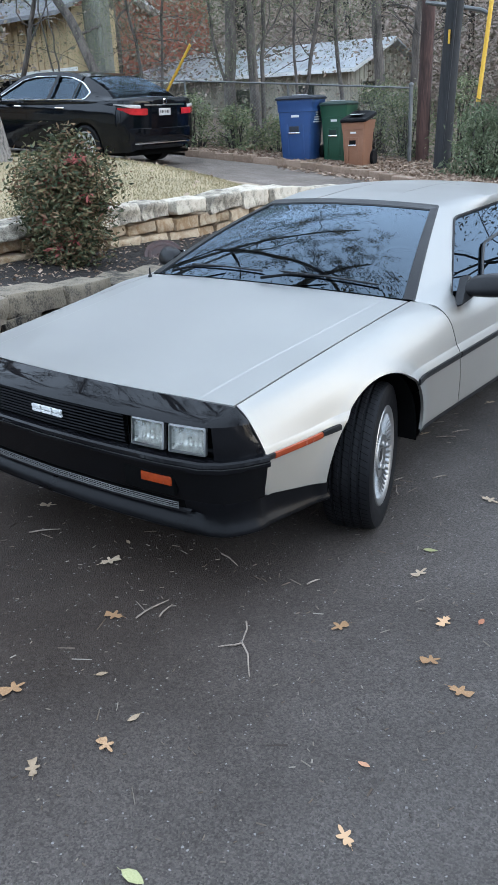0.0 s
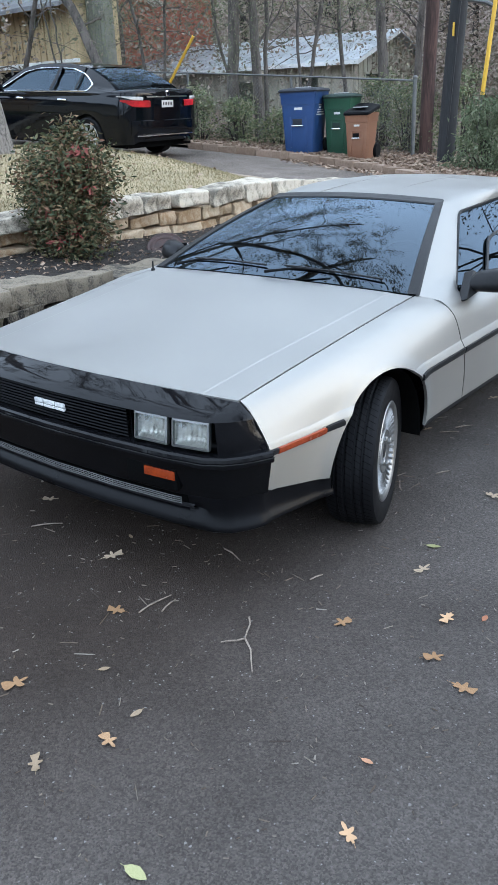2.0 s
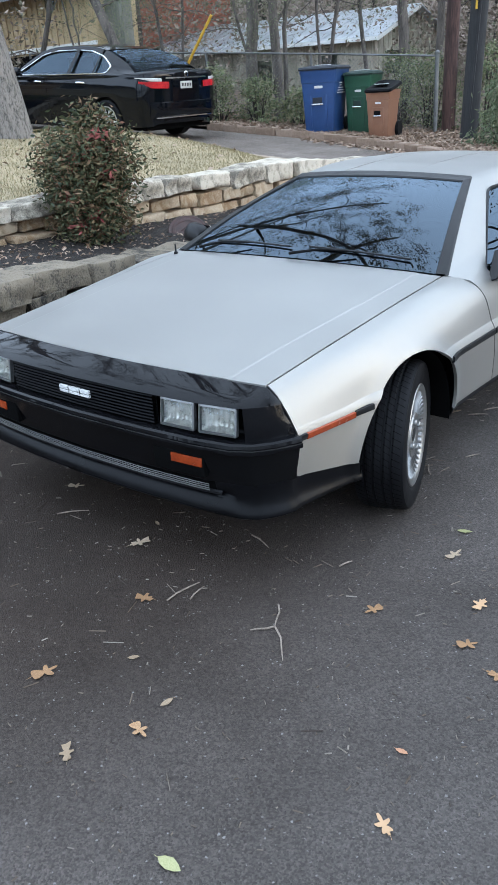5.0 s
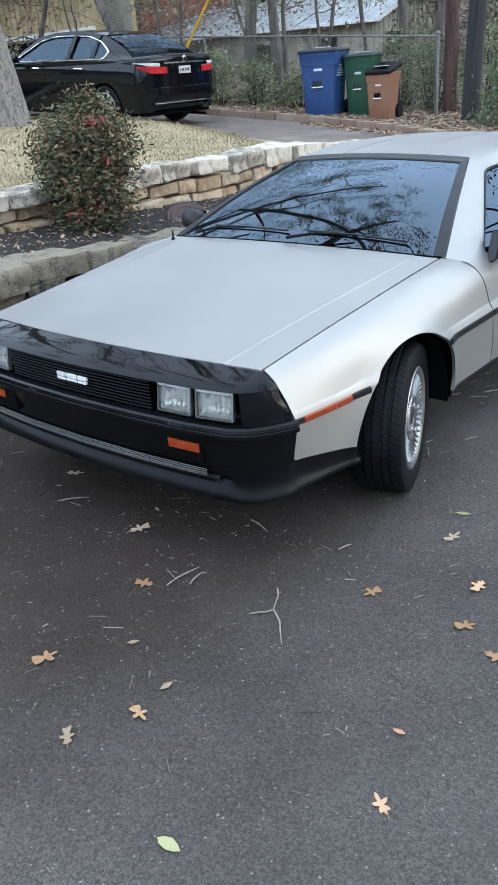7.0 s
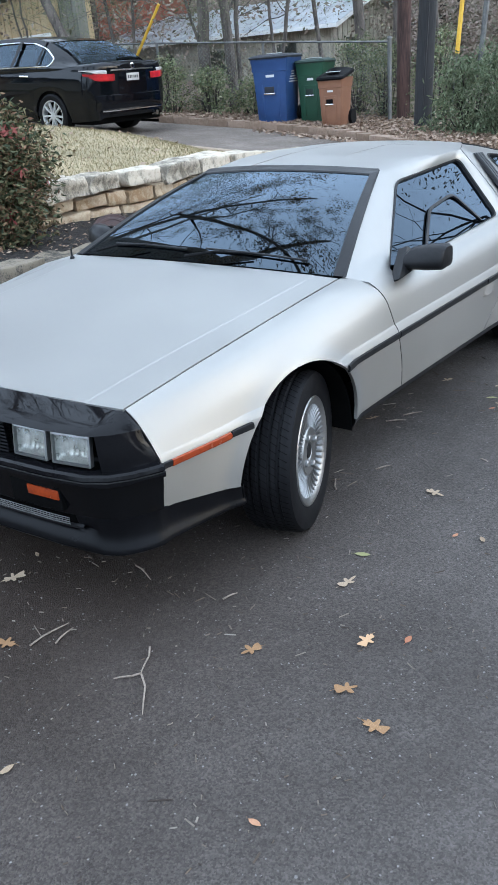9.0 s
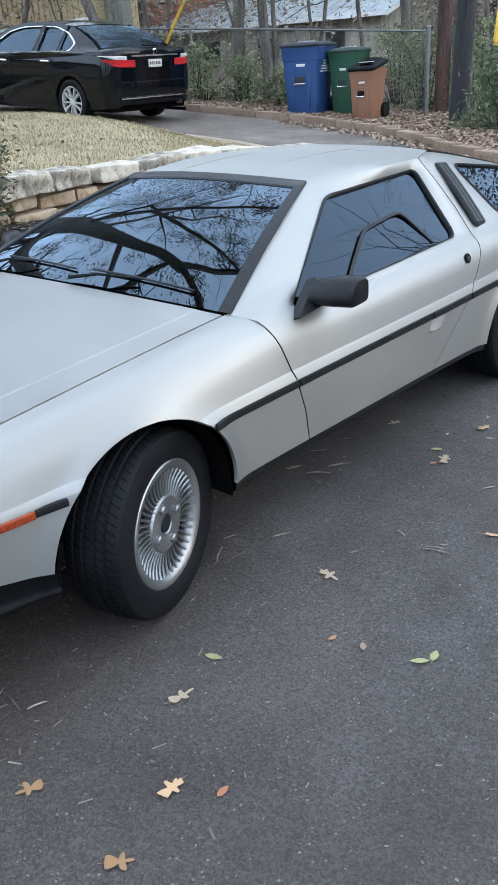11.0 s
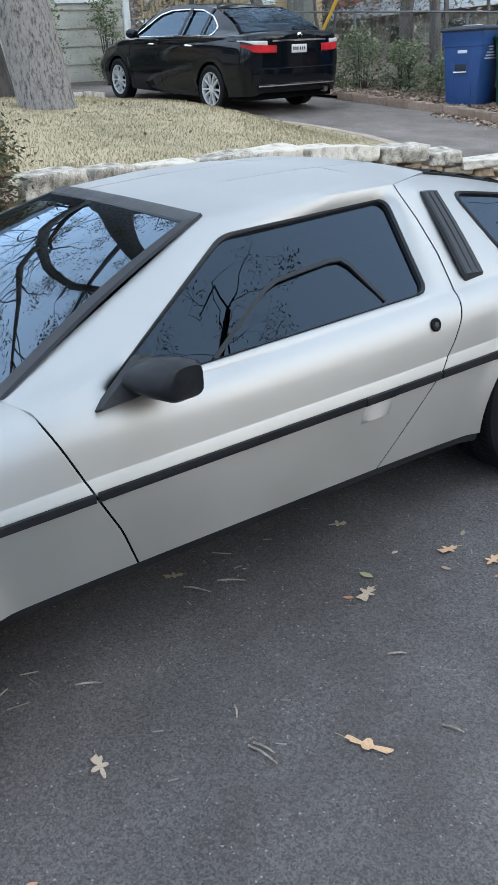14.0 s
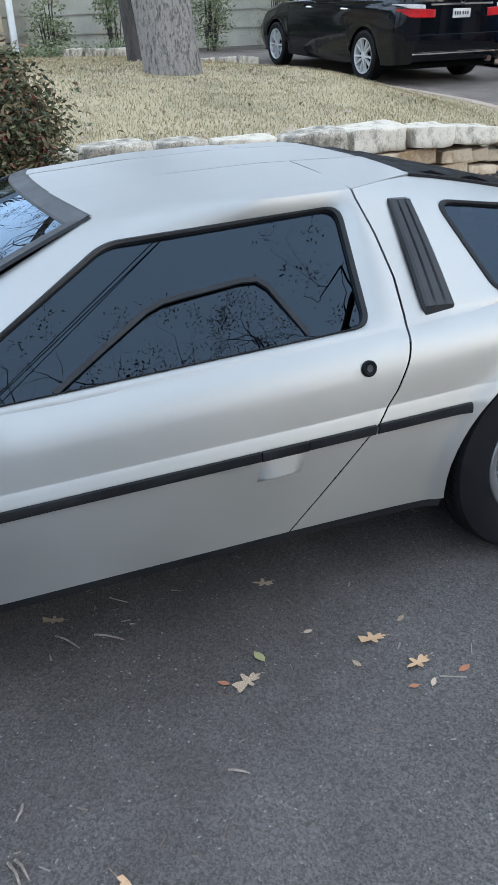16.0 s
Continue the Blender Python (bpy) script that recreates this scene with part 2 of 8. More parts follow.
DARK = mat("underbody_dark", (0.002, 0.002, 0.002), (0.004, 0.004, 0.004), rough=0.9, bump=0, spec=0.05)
ALLOY = mat("cast_alloy", (0.25, 0.25, 0.25), (0.34, 0.34, 0.335), rough=0.42, metal=0.9, bump=0.05, fine=300, dist=0.001)
ALLOYDARK = mat("dark_alloy", (0.015, 0.015, 0.015), (0.035, 0.035, 0.035), rough=0.6, metal=0.3, bump=0)
CHROME = mat("chrome", (0.75, 0.75, 0.76), rough=0.1, metal=1.0, bump=0, rvar=0.03)
AMBER = mat("amber_lens", (0.31, 0.046, 0.008), (0.22, 0.03, 0.006), rough=0.2, coat=0.5, bump=0.3, fine=160, scale=30, dist=0.002)
REDLENS = mat("red_lens", (0.50, 0.016, 0.020), (0.26, 0.006, 0.01), rough=0.15, coat=0.6, bump=0.05)
WHITE = mat("white_enamel", (0.55, 0.55, 0.54), (0.64, 0.64, 0.62), rough=0.5, bump=0.02)
WIREGREY = mat("dull_wire", (0.10, 0.10, 0.098), (0.17, 0.168, 0.16), rough=0.5, metal=0.5, bump=0)
LAMPCLEAR = mat("pale_lamp_lens", (0.42, 0.40, 0.39), (0.55, 0.52, 0.50), rough=0.15, coat=0.5, bump=0.1)
LAMPSILVER = mat("lamp_reflector", (0.52, 0.50, 0.44), (0.74, 0.72, 0.66), rough=0.3, metal=0.4, bump=1.0, fine=60, scale=25, dist=0.004)


# ---- mesh helpers ----
def thing(name, label, category, at=(0, 0, 0), rz=0, group="", kind=""):
    ob = new(name)
    ob.empty_display_size = 0.1
    ob.matrix_world = pose(*at, 0, 0, rz)
    return tagged(ob, label, category, group, kind)


def mesh_of(bm, name, material, smooth=True, angle=35):
    me = bpy.data.meshes.new(name)
    bm.normal_update()
    bm.to_mesh(me)
    bm.free()
    me.materials.append(material)
    if smooth:
        me.polygons.foreach_set("use_smooth", [True] * len(me.polygons))
        me.set_sharp_from_angle(angle=radians(angle))
    return me


def part(name, bm, material, parent=None, label="", smooth=True, angle=35, m=None):
    ob = new(name, mesh_of(bm, name, material, smooth, angle) if isinstance(bm, bmesh.types.BMesh) else bm)
    if parent:
        ob.parent = parent
    if m is not None:
        ob.matrix_basis = m
    return tagged(ob, label)


def setting(name, bm, material, label, category, smooth=True, angle=35, kind="structure"):
    ob = new(name, mesh_of(bm, name, material, smooth, angle))
    return tagged(ob, label, category, kind=kind)


def box(bm, x0, x1, y0, y1, z0, z1, bev=0.0, m=None, seg=2):
    r = bmesh.ops.create_cube(bm, size=1.0)
    vs = r["verts"]
    for v in vs:
        v.co = Vector(((x0 + x1) / 2 + v.co.x * (x1 - x0), (y0 + y1) / 2 + v.co.y * (y1 - y0), (z0 + z1) / 2 + v.co.z * (z1 - z0)))
    if bev:
        es = list({e for v in vs for e in v.link_edges})
        out = bmesh.ops.bevel(bm, geom=es, offset=bev, segments=seg, affect="EDGES", profile=0.6)
        vs = list({v for f in out["faces"] for v in f.verts} | {v for v in vs if v.is_valid})
    if m is not None:
        for v in vs:
            v.co = m @ v.co
    return vs


def grid(bm, rows, close=False):
    """A sheet through rows of points."""
    vs = [[bm.verts.new(p) for p in row] for row in rows]
    for a, b in zip(vs, vs[1:]):
        n = len(a)
        for i in range(n if close else n - 1):
            j = (i + 1) % n
            if (a[i].co - a[j].co).length < 1e-7 and (b[i].co - b[j].co).length < 1e-7:
                continue
            bm.faces.new((a[i], a[j], b[j], b[i]))
    return vs


def lathe(bm, prof, n=32, m=None, cap0=False, cap1=False):
    """Turns a profile of (radius, along x) about the x axis."""
    rows = []
    for r, x in prof:
        rows.append([Vector((x, r * math.cos(2 * math.pi * i / n), r * math.sin(2 * math.pi * i / n))) for i in range(n)])
    if m is not None:
        rows = [[m @ p for p in row] for row in rows]
    vs = grid(bm, rows, close=True)
    if cap0:
        bm.faces.new(vs[0])
    if cap1:
        bm.faces.new(list(reversed(vs[-1])))
    return vs


def tube(bm, pts, r, n=6, cap=True):
    """A round bar along points; r a number or a list."""
    pts = [Vector(p) for p in pts]
    rs = r if isinstance(r, (list, tuple)) else [r] * len(pts)
    rows, a = [], None
    for i, p in enumerate(pts):
        d = (pts[min(i + 1, len(pts) - 1)] - pts[max(i - 1, 0)]).normalized()
        if a is None:
            a = d.cross(Vector((0, 0, 1)) if abs(d.z) < 0.9 else Vector((1, 0, 0)))
        a = (a - d * a.dot(d)).normalized()
        b = d.cross(a)
        rows.append([p + rs[i] * (math.cos(2 * math.pi * k / n) * a + math.sin(2 * math.pi * k / n) * b) for k in range(n)])
    vs = grid(bm, rows, close=True)
    if cap:
        bm.faces.new(list(reversed(vs[0])))
        bm.faces.new(vs[-1])


def prism(bm, poly, d):
    """A flat polygon of 3D points, thickened by the vector d."""
    a = [bm.verts.new(p) for p in poly]
    b = [bm.verts.new(Vector(p) + Vector(d)) for p in poly]
    n = len(a)
    bm.faces.new(a)
    bm.faces.new(list(reversed(b)))
    for i in range(n):
        bm.faces.new((a[i], b[i], b[(i + 1) % n], a[(i + 1) % n]))


def lerp(a, b, t):
    return a + (b - a) * t


def smooth01(a, b, x):
    t = min(1, max(0, (x - a) / (b - a)))
    return t * t * (3 - 2 * t)


def interp(x, pts):
    """Piecewise-linear: pts of (x, value)."""
    return float(np.interp(x, [p[0] for p in pts], [p[1] for p in pts]))


def resample(pts, n):
    """n points evenly along an open polyline."""
    pts = [Vector(p) for p in pts]
    d = [0]
    for a, b in zip(pts, pts[1:]):
        d.append(d[-1] + (b - a).length)
    out = []
    for i in range(n):
        s = d[-1] * i / (n - 1)
        k = min(max(int(np.searchsorted(d, s, side="right")) - 1, 0), len(pts) - 2)
        out.append(pts[k].lerp(pts[k + 1], (s - d[k]) / max(1e-9, d[k + 1] - d[k])))
    return out


def rounded(poly, r, k=5):
    """A closed polygon with its corners rounded."""
    poly = [Vector(p) for p in poly]
    out = []
    n = len(poly)
    for i in range(n):
        a, b, c = poly[i - 1], poly[i], poly[(i + 1) % n]
        ra = min(r, (a - b).length * 0.45)
        rc = min(r, (c - b).length * 0.45)
        p, q = b + (a - b).normalized() * ra, b + (c - b).normalized() * rc
        for j in range(k + 1):
            t = j / k
            out.append(p * (1 - t) ** 2 + b * 2 * t * (1 - t) + q * t * t)
    return out


def thicken(bm, t, centre=(0, 1.2, 0.45)):
    """Gives an open sheet thickness on its inner side, seen from the centre."""
    bmesh.ops.recalc_face_normals(bm, faces=bm.faces[:])
    c = Vector(centre)
    if sum((f.calc_center_median() - c).dot(f.normal) * f.calc_area() for f in bm.faces) < 0:
        bmesh.ops.reverse_faces(bm, faces=bm.faces[:])
    bm.normal_update()
    twin = {v: bm.verts.new(v.co - v.normal * t) for v in bm.verts[:]}
    edges = [e for e in bm.edges if e.is_boundary]
    faces = bm.faces[:]
    rims = []
    for e in edges:
        lp = e.link_loops[0]
        rims.append((lp.vert, lp.link_loop_next.vert))
    for f in faces:
        bm.faces.new([twin[v] for v in reversed(f.verts)])
    for a, b in rims:
        bm.faces.new((b, a, twin[a], twin[b]))
    return bm


def flipped(bm):
    """The mirror image across the car's middle."""
    for v in bm.verts:
        v.co.x = -v.co.x
    bmesh.ops.reverse_faces(bm, faces=bm.faces[:])
    return bm


def outward(bm, c):
    """Turns every face away from the centre c."""
    bm.normal_update()
    bmesh.ops.reverse_faces(bm, faces=[f for f in bm.faces if (f.calc_center_median() - Vector(c)).dot(f.normal) < 0])


# ---- ground, road, beds and walls ----
def rise(x, y):
    """Height of the paving: level by the parked car, climbing towards the house on the drive."""
    return smooth01(2.2, 6.6, y) * interp(x, [(-20.0, 1.5), (-11.4, 0.98), (-8.7, 0.806), (-6.5, 0.622), (-5.4, 0.535), (4.0, 0.0)])


LAWN_EDGE = [(-14.2, 2.2), (-12.9, 3.2), (-12.5, 4.2), (-12.1, 5.2), (-11.25, 6.6), (-9.8, 6.9), (-8.5, 6.98), (-7.4, 7.2), (-6.4, 7.35), (-5.4, 7.3), (-4.6, 7.05), (-3.7, 6.6), (-2.9, 6.15)]


def lawn_z(x, y):
    e = interp(x, LAWN_EDGE)
    top = interp(x, [(-14.0, 1.31), (-12.5, 1.29), (-9.0, 1.25), (-6.6, 1.19), (-2.95, 0.845)]) - 0.03 * (y - 2.5) + 0.01 * noise.noise((x * 0.8, y * 0.8, 0))
    s = smooth01(0.0, interp(x, [(-12.2, 0.35), (-10.5, 2.2)]), e - y)
    return lerp(rise(x, e) + 0.035, top, s)


def sheet(xs, ys, zf, keep=None):
    bm = bmesh.new()
    vs = {}
    for i, x in enumerate(xs):
        for j, y in enumerate(ys):
            vs[i, j] = bm.verts.new((x, y, zf(x, y)))
    for i in range(len(xs) - 1):
        for j in range(len(ys) - 1):
            if keep is None or keep((xs[i] + xs[i + 1]) / 2, (ys[j] + ys[j + 1]) / 2):
                bm.faces.new((vs[i, j], vs[i + 1, j], vs[i + 1, j + 1], vs[i, j + 1]))
    bmesh.ops.delete(bm, geom=[v for v in bm.verts if not v.link_faces], context="VERTS")
    return bm


def rng(a, b, step):
    n = max(1, round((b - a) / step))
    return [a + (b - a) * i / n for i in range(n + 1)]


SOIL = mat("leafy_soil", (0.055, 0.036, 0.024), (0.13, 0.088, 0.058), rough=0.95, scale=3, fine=60, bump=0.6, dist=0.02)
MULCH = mat("dark_mulch", (0.006, 0.005, 0.004), (0.034, 0.025, 0.019), rough=0.95, scale=26, fine=110, bump=1.0, dist=0.035)
TURF = mat("dry_turf", (0.19, 0.16, 0.085), (0.36, 0.29, 0.175), rough=0.95, scale=1.6, fine=45, bump=0.5, dist=0.02, mixlo=0.3, mixhi=0.62)
LIME = mat("limestone", (0.14, 0.12, 0.092), (0.52, 0.455, 0.36), rough=0.92, scale=4, fine=30, bump=0.9, dist=0.012, random_obj=0.22, mixlo=0.3, mixhi=0.6, stretch=(1.5, 1, 0.4))
TANSTONE = mat("tan_limestone", (0.26, 0.165, 0.085), (0.46, 0.37, 0.26), rough=0.9, scale=4.5, fine=42, bump=0.8, dist=0.01, random_obj=0.3, mixlo=0.3, mixhi=0.62, stretch=(1.0, 1, 0.32))
OLDSTONE = mat("weathered_grey_stone", (0.022, 0.019, 0.015), (0.22, 0.182, 0.132), rough=0.95, scale=3.2, fine=26, bump=1.0, dist=0.02, random_obj=0.3, stretch=(1.6, 1, 0.45))
KERB = mat("brown_kerb_block", (0.19, 0.13, 0.09), (0.29, 0.21, 0.155), rough=0.9, scale=5, fine=60, bump=0.5, dist=0.006, random_obj=0.3, stretch=(2.3, 1, 1.1))
CONC = mat("pale_concrete_edging", (0.27, 0.205, 0.145), (0.37, 0.295, 0.22), rough=0.9, scale=4, fine=90, bump=0.4)

far = [-900, -400, -200, -100, -60, -40, -30, -24]
xs = far + rng(-20, 12, 1.0) + [16, 22, 30, 45, 70, 120, 250, 600]
ys = [-600, -250, -120, -60, -35, -22] + rng(-16, 16, 1.0) + [20, 26, 34, 45, 60, 100, 200, 400, 900]
setting("ground", sheet(xs, ys, lambda x, y: rise(x, y) - 0.06 + (0.02 * max(0, y - 16) if y < 45 else 0.58)), SOIL, "brown leaf-strewn soil reaching to the woods", "ground")

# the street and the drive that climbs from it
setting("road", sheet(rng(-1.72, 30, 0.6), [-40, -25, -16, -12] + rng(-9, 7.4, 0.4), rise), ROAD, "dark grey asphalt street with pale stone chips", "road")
KERB_LINE = [(-20.0, 9.6), (-8.8, 9.92), (-6.45, 10.0), (-5.5, 9.8), (-4.5, 9.5), (-3.4, 8.85), (-2.9, 8.4), (-1.8, 7.8), (30.0, 7.5)]
setting("driveway", sheet(rng(-20, -1.72, 0.3), rng(3.0, 10.2, 0.15), lambda x, y: rise(x, y) - 0.004, lambda x, y: y < interp(x, KERB_LINE) + 0.12 and (x > -14.4 or y > 4.5)), DRIVE, "worn pale grey driveway running up beside the lawn", "driveway")

# lawn behind the upper stone wall
lawn = setting("lawn", sheet(rng(-16, -2.92, 0.2), rng(-9, 7.5, 0.2), lawn_z, lambda x, y: y < interp(x, LAWN_EDGE) - 0.02), TURF, "dry straw-coloured winter lawn with greener patches", "lawn")
bm = bmesh.new()
edge = resample([(x, y, 0) for x, y in LAWN_EDGE[4:]], 60)
rows = []
for i, p in enumerate(edge):
    d = (edge[min(i + 1, 59)] - edge[max(i - 1, 0)]).normalized()
    nn = Vector((-d.y, d.x, 0))
    z = rise(p.x, p.y)
    rows.append([p + nn * o + Vector((0, 0, z + h)) for o, h in ((0.10, -0.05), (0.10, 0.03), (0.08, 0.045), (-0.06, 0.05), (-0.08, 0.03), (-0.08, -0.05))])
grid(bm, rows)
setting("lawn_edging", bm, CONC, "pale concrete mowing strip curving along the lawn", "edging")


# ---- stones ----
def stone_mesh(name, material, seed, rough=0.05, edge=0.06):
    rnd = random.Random(seed)
    bm = bmesh.new()
    bmesh.ops.create_cube(bm, size=1.0)
    bmesh.ops.bevel(bm, geom=bm.edges[:], offset=edge, segments=2, affect="EDGES", profile=0.6)
    bmesh.ops.subdivide_edges(bm, edges=[e for e in bm.edges if e.calc_length() > 0.5], cuts=3, use_grid_fill=True)
    off = Vector((rnd.random() * 50, rnd.random() * 50, rnd.random() * 50))
    sh = [rnd.uniform(-0.18, 0.18) for _ in range(4)]
    for v in bm.verts:
        c = v.co.copy()
        d = Vector(noise.noise_vector(c * 1.6 + off)) * rough * 1.2 + Vector(noise.noise_vector(c * 4.5 + off)) * rough * 0.8
        v.co += Vector((d.x * 0.4, d.y, d.z))
        v.co.z += sh[0] * c.x * 0.6 + sh[1] * c.y * 0.4
        v.co.y += sh[2] * c.x * 0.5
        v.co.x *= 1 + sh[3] * c.z
    return mesh_of(bm, name, material, True, 50)


LIME_M = [stone_mesh("stone", LIME, i, 0.075, 0.10) for i in range(6)]
TAN_M = [stone_mesh("stone", TANSTONE, 20 + i) for i in range(6)]
OLD_M = [stone_mesh("stone", OLDSTONE, 40 + i, 0.07, 0.045) for i in range(6)]


def laid(parent, mesh, at, size, rz=0.0, rx=0.0, ry=0.0):
    ob = new("stone", mesh)
    ob.parent = parent
    ob.matrix_basis = pose(*at, rx, ry, rz) @ Matrix.Diagonal((*size, 1))
    return ob


def course_wall(parent, line, courses, seed, base, top, depth):
    """Dry-laid courses along a plan line; courses: (meshes, lo, hi length, share of the height)."""
    rnd = random.Random(seed)
    pts = resample([(x, y, 0) for x, y in line], 200)
    step = sum((b - a).length for a, b in zip(pts, pts[1:])) / 199
    total = step * 199
    low = 0.0
    for meshes, lo, hi, share, proud in courses:
        s = rnd.uniform(-0.3, 0)
        while s < total:
            w = rnd.uniform(lo, hi)
            k = min(198, max(0, int((s + w / 2) / step)))
            p, d = pts[k], (pts[min(199, k + 2)] - pts[max(0, k - 2)]).normalized()
            b, t = base(p.x, p.y), top(p.x, p.y)
            h = (t - b) * share
            if h > 0.03 and s + w / 2 < total and (t - b) > 0.1:
                hh = h * rnd.uniform(0.78, 1.08)
                nn = Vector((d.y, -d.x, 0))
                c = p + nn * (proud + rnd.uniform(-0.04, 0.04))
                laid(parent, rnd.choice(meshes), (c.x, c.y, b + (t - b) * low + h / 2), (w * 0.90, depth * rnd.uniform(0.88, 1.1), hh * 0.95), math.degrees(math.atan2(d.y, d.x)) + rnd.uniform(-4, 4), rnd.uniform(-3, 3), rnd.uniform(-3.5, 3.5))
            s += w
        low += share


def wall_base(x, y):
    return interp(y, [(-6, 0.62), (1, 0.60), (3, 0.50), (5, 0.42), (6.4, 0.36)])


def wall_top(x, y):
    return interp(y, [(-6, 0.90), (2, 0.905), (3.3, 0.885), (4.4, 0.85), (5.2, 0.79), (5.9, 0.66), (6.4, 0.52)])


UPPER = [(-3.05, -6.0), (-2.95, -1.0), (-2.86, 1.0), (-2.84, 2.5), (-2.88, 4.0), (-2.86, 5.0), (-2.72, 5.8), (-2.4, 6.35)]
wall_up = tagged(new("wall_upper"), "dry-laid limestone retaining wall with pale capstones", "wall", kind="structure")
course_wall(wall_up, UPPER, [(TAN_M, 0.22, 0.42, 0.29, 0.02), (TAN_M, 0.20, 0.40, 0.30, 0.01), (LIME_M, 0.34, 0.56, 0.42, 0.05)], 5, wall_base, wall_top, 0.30)

LOWER = [(-1.75, -6.0), (-1.72, -1.0), (-1.75, 0.5), (-1.80, 2.0), (-1.84, 4.0), (-1.80, 5.4)]


def low_top(x, y):
    return interp(y, [(-6, 0.72), (0.2, 0.68), (1.0, 0.60), (2, 0.53), (4, 0.45), (5.4, 0.36)])


wall_low = tagged(new("wall_lower"), "low weathered grey stone wall along the street edge", "wall", kind="structure")
course_wall(wall_low, LOWER, [(OLD_M, 0.4, 0.8, 0.2, 0.0), (OLD_M, 0.3, 0.6, 0.18, 0.01), (OLD_M, 0.16, 0.5, 0.17, -0.01), (OLD_M, 0.25, 0.5, 0.22, 0.0), (OLD_M, 0.3, 0.52, 0.23, 0.03)], 9, lambda x, y: rise(x, y) - 0.02, low_top, 0.32)


def bed_z(x, y):
    t = smooth01(-1.75, -2.75, x) if x > -2.75 else 1.0
    return lerp(low_top(x, y) - 0.06, wall_base(x, y) + 0.05, min(1, max(0, (-1.75 - x) / 1.0))) + 0.02 * noise.noise((x * 5, y * 5, 3))


setting("planting_bed", sheet(rng(-2.95, -1.82, 0.08), rng(-7, 6.2, 0.1), bed_z), MULCH, "dark mulched planting bed with fallen leaves between two stone walls", "bed")

# kerb blocks and leaf litter by the bins
kerb = tagged(new("kerb"), "brown stone block kerb along the driveway", "kerb", kind="structure")
pts = resample([(x, y, 0) for x, y in KERB_LINE[1:8]], 200)
tot = sum((b - a).length for a, b in zip(pts, pts[1:]))
KERB_M = [stone_mesh("stone", KERB, 60 + i, 0.03) for i in range(4)]
s, rnd = 0.0, random.Random(3)
while s < tot:
    w = rnd.uniform(0.32, 0.48)
    k = min(197, max(2, int((s + w / 2) / tot * 199)))
    p, d = pts[k], (pts[k + 2] - pts[k - 2]).normalized()
    laid(kerb, rnd.choice(KERB_M), (p.x, p.y, rise(p.x, p.y) + 0.015), (w * 0.985, 0.17, 0.19), math.degrees(math.atan2(d.y, d.x)), 0, 0)
    s += w
setting("litter_bank", sheet(rng(-20, 6, 0.35), rng(7.5, 19, 0.3), lambda x, y: rise(x, y) + 0.05 + 0.02 * noise.noise((x, y, 7)) + 0.02 * max(0, y - 13), lambda x, y: y > interp(x, KERB_LINE) + 0.05), SOIL, "bank of soil under brown fallen leaves", "soil")


# ---- the parked sports car: x to its left, y to its tail, front axle at y = 0 ----
SIDE_Y = [-0.72, -0.41, 0.0, 0.25, 0.5, 1.0, 1.65, 1.9, 2.1, 2.45, 2.9, 3.33]
SIDE = [
    [(0.783, 0.37), (0.796, 0.43), (0.813, 0.525), (0.806, 0.557), (0.785, 0.60), (0.752, 0.655), (0.722, 0.687)],
    [(0.838, 0.315), (0.846, 0.42), (0.850, 0.517), (0.846, 0.55), (0.820, 0.63), (0.778, 0.695), (0.725, 0.719)],
    [(0.866, 0.30), (0.880, 0.42), (0.895, 0.535), (0.899, 0.578), (0.868, 0.665), (0.802, 0.737), (0.728, 0.757)],
    [(0.866, 0.30), (0.885, 0.43), (0.903, 0.549), (0.906, 0.59), (0.878, 0.685), (0.815, 0.762), (0.730, 0.778)],
    [(0.862, 0.30), (0.885, 0.43), (0.905, 0.552), (0.907, 0.597), (0.888, 0.70), (0.862, 0.748), (0.836, 0.777)],
    [(0.862, 0.295), (0.887, 0.43), (0.905, 0.555), (0.908, 0.60), (0.893, 0.69), (0.868, 0.733), (0.834, 0.758)],
    [(0.864, 0.288), (0.887, 0.43), (0.904, 0.558), (0.908, 0.605), (0.896, 0.70), (0.870, 0.752), (0.832, 0.783)],
    [(0.862, 0.28), (0.886, 0.43), (0.903, 0.56), (0.907, 0.61), (0.895, 0.71), (0.868, 0.762), (0.829, 0.792)],
    [(0.860, 0.268), (0.886, 0.43), (0.902, 0.562), (0.907, 0.615), (0.895, 0.72), (0.865, 0.772), (0.825, 0.800)],
    [(0.86, 0.27), (0.89, 0.43), (0.912, 0.57), (0.917, 0.63), (0.902, 0.74), (0.868, 0.795), (0.82, 0.82)],
    [(0.85, 0.30), (0.875, 0.43), (0.897, 0.57), (0.90, 0.63), (0.886, 0.74), (0.85, 0.80), (0.805, 0.83)],
    [(0.80, 0.40), (0.83, 0.47), (0.85, 0.57), (0.85, 0.63), (0.84, 0.74), (0.81, 0.80), (0.77, 0.825)],
]
_yy = np.linspace(-0.80, 3.4, 421)
_ker = np.exp(-0.5 * (np.arange(-18, 19) / 6.0) ** 2)
_ker /= _ker.sum()


def _smoothed(vals):
    v = np.interp(_yy, SIDE_Y, vals)
    v = np.pad(v, 18, mode="reflect", reflect_type="odd")
    return np.convolve(v, _ker, mode="valid")


SIDE_X = [_smoothed([s[k][0] for s in SIDE]) for k in range(7)]
SIDE_Z = [_smoothed([s[k][1] for s in SIDE]) for k in range(7)]


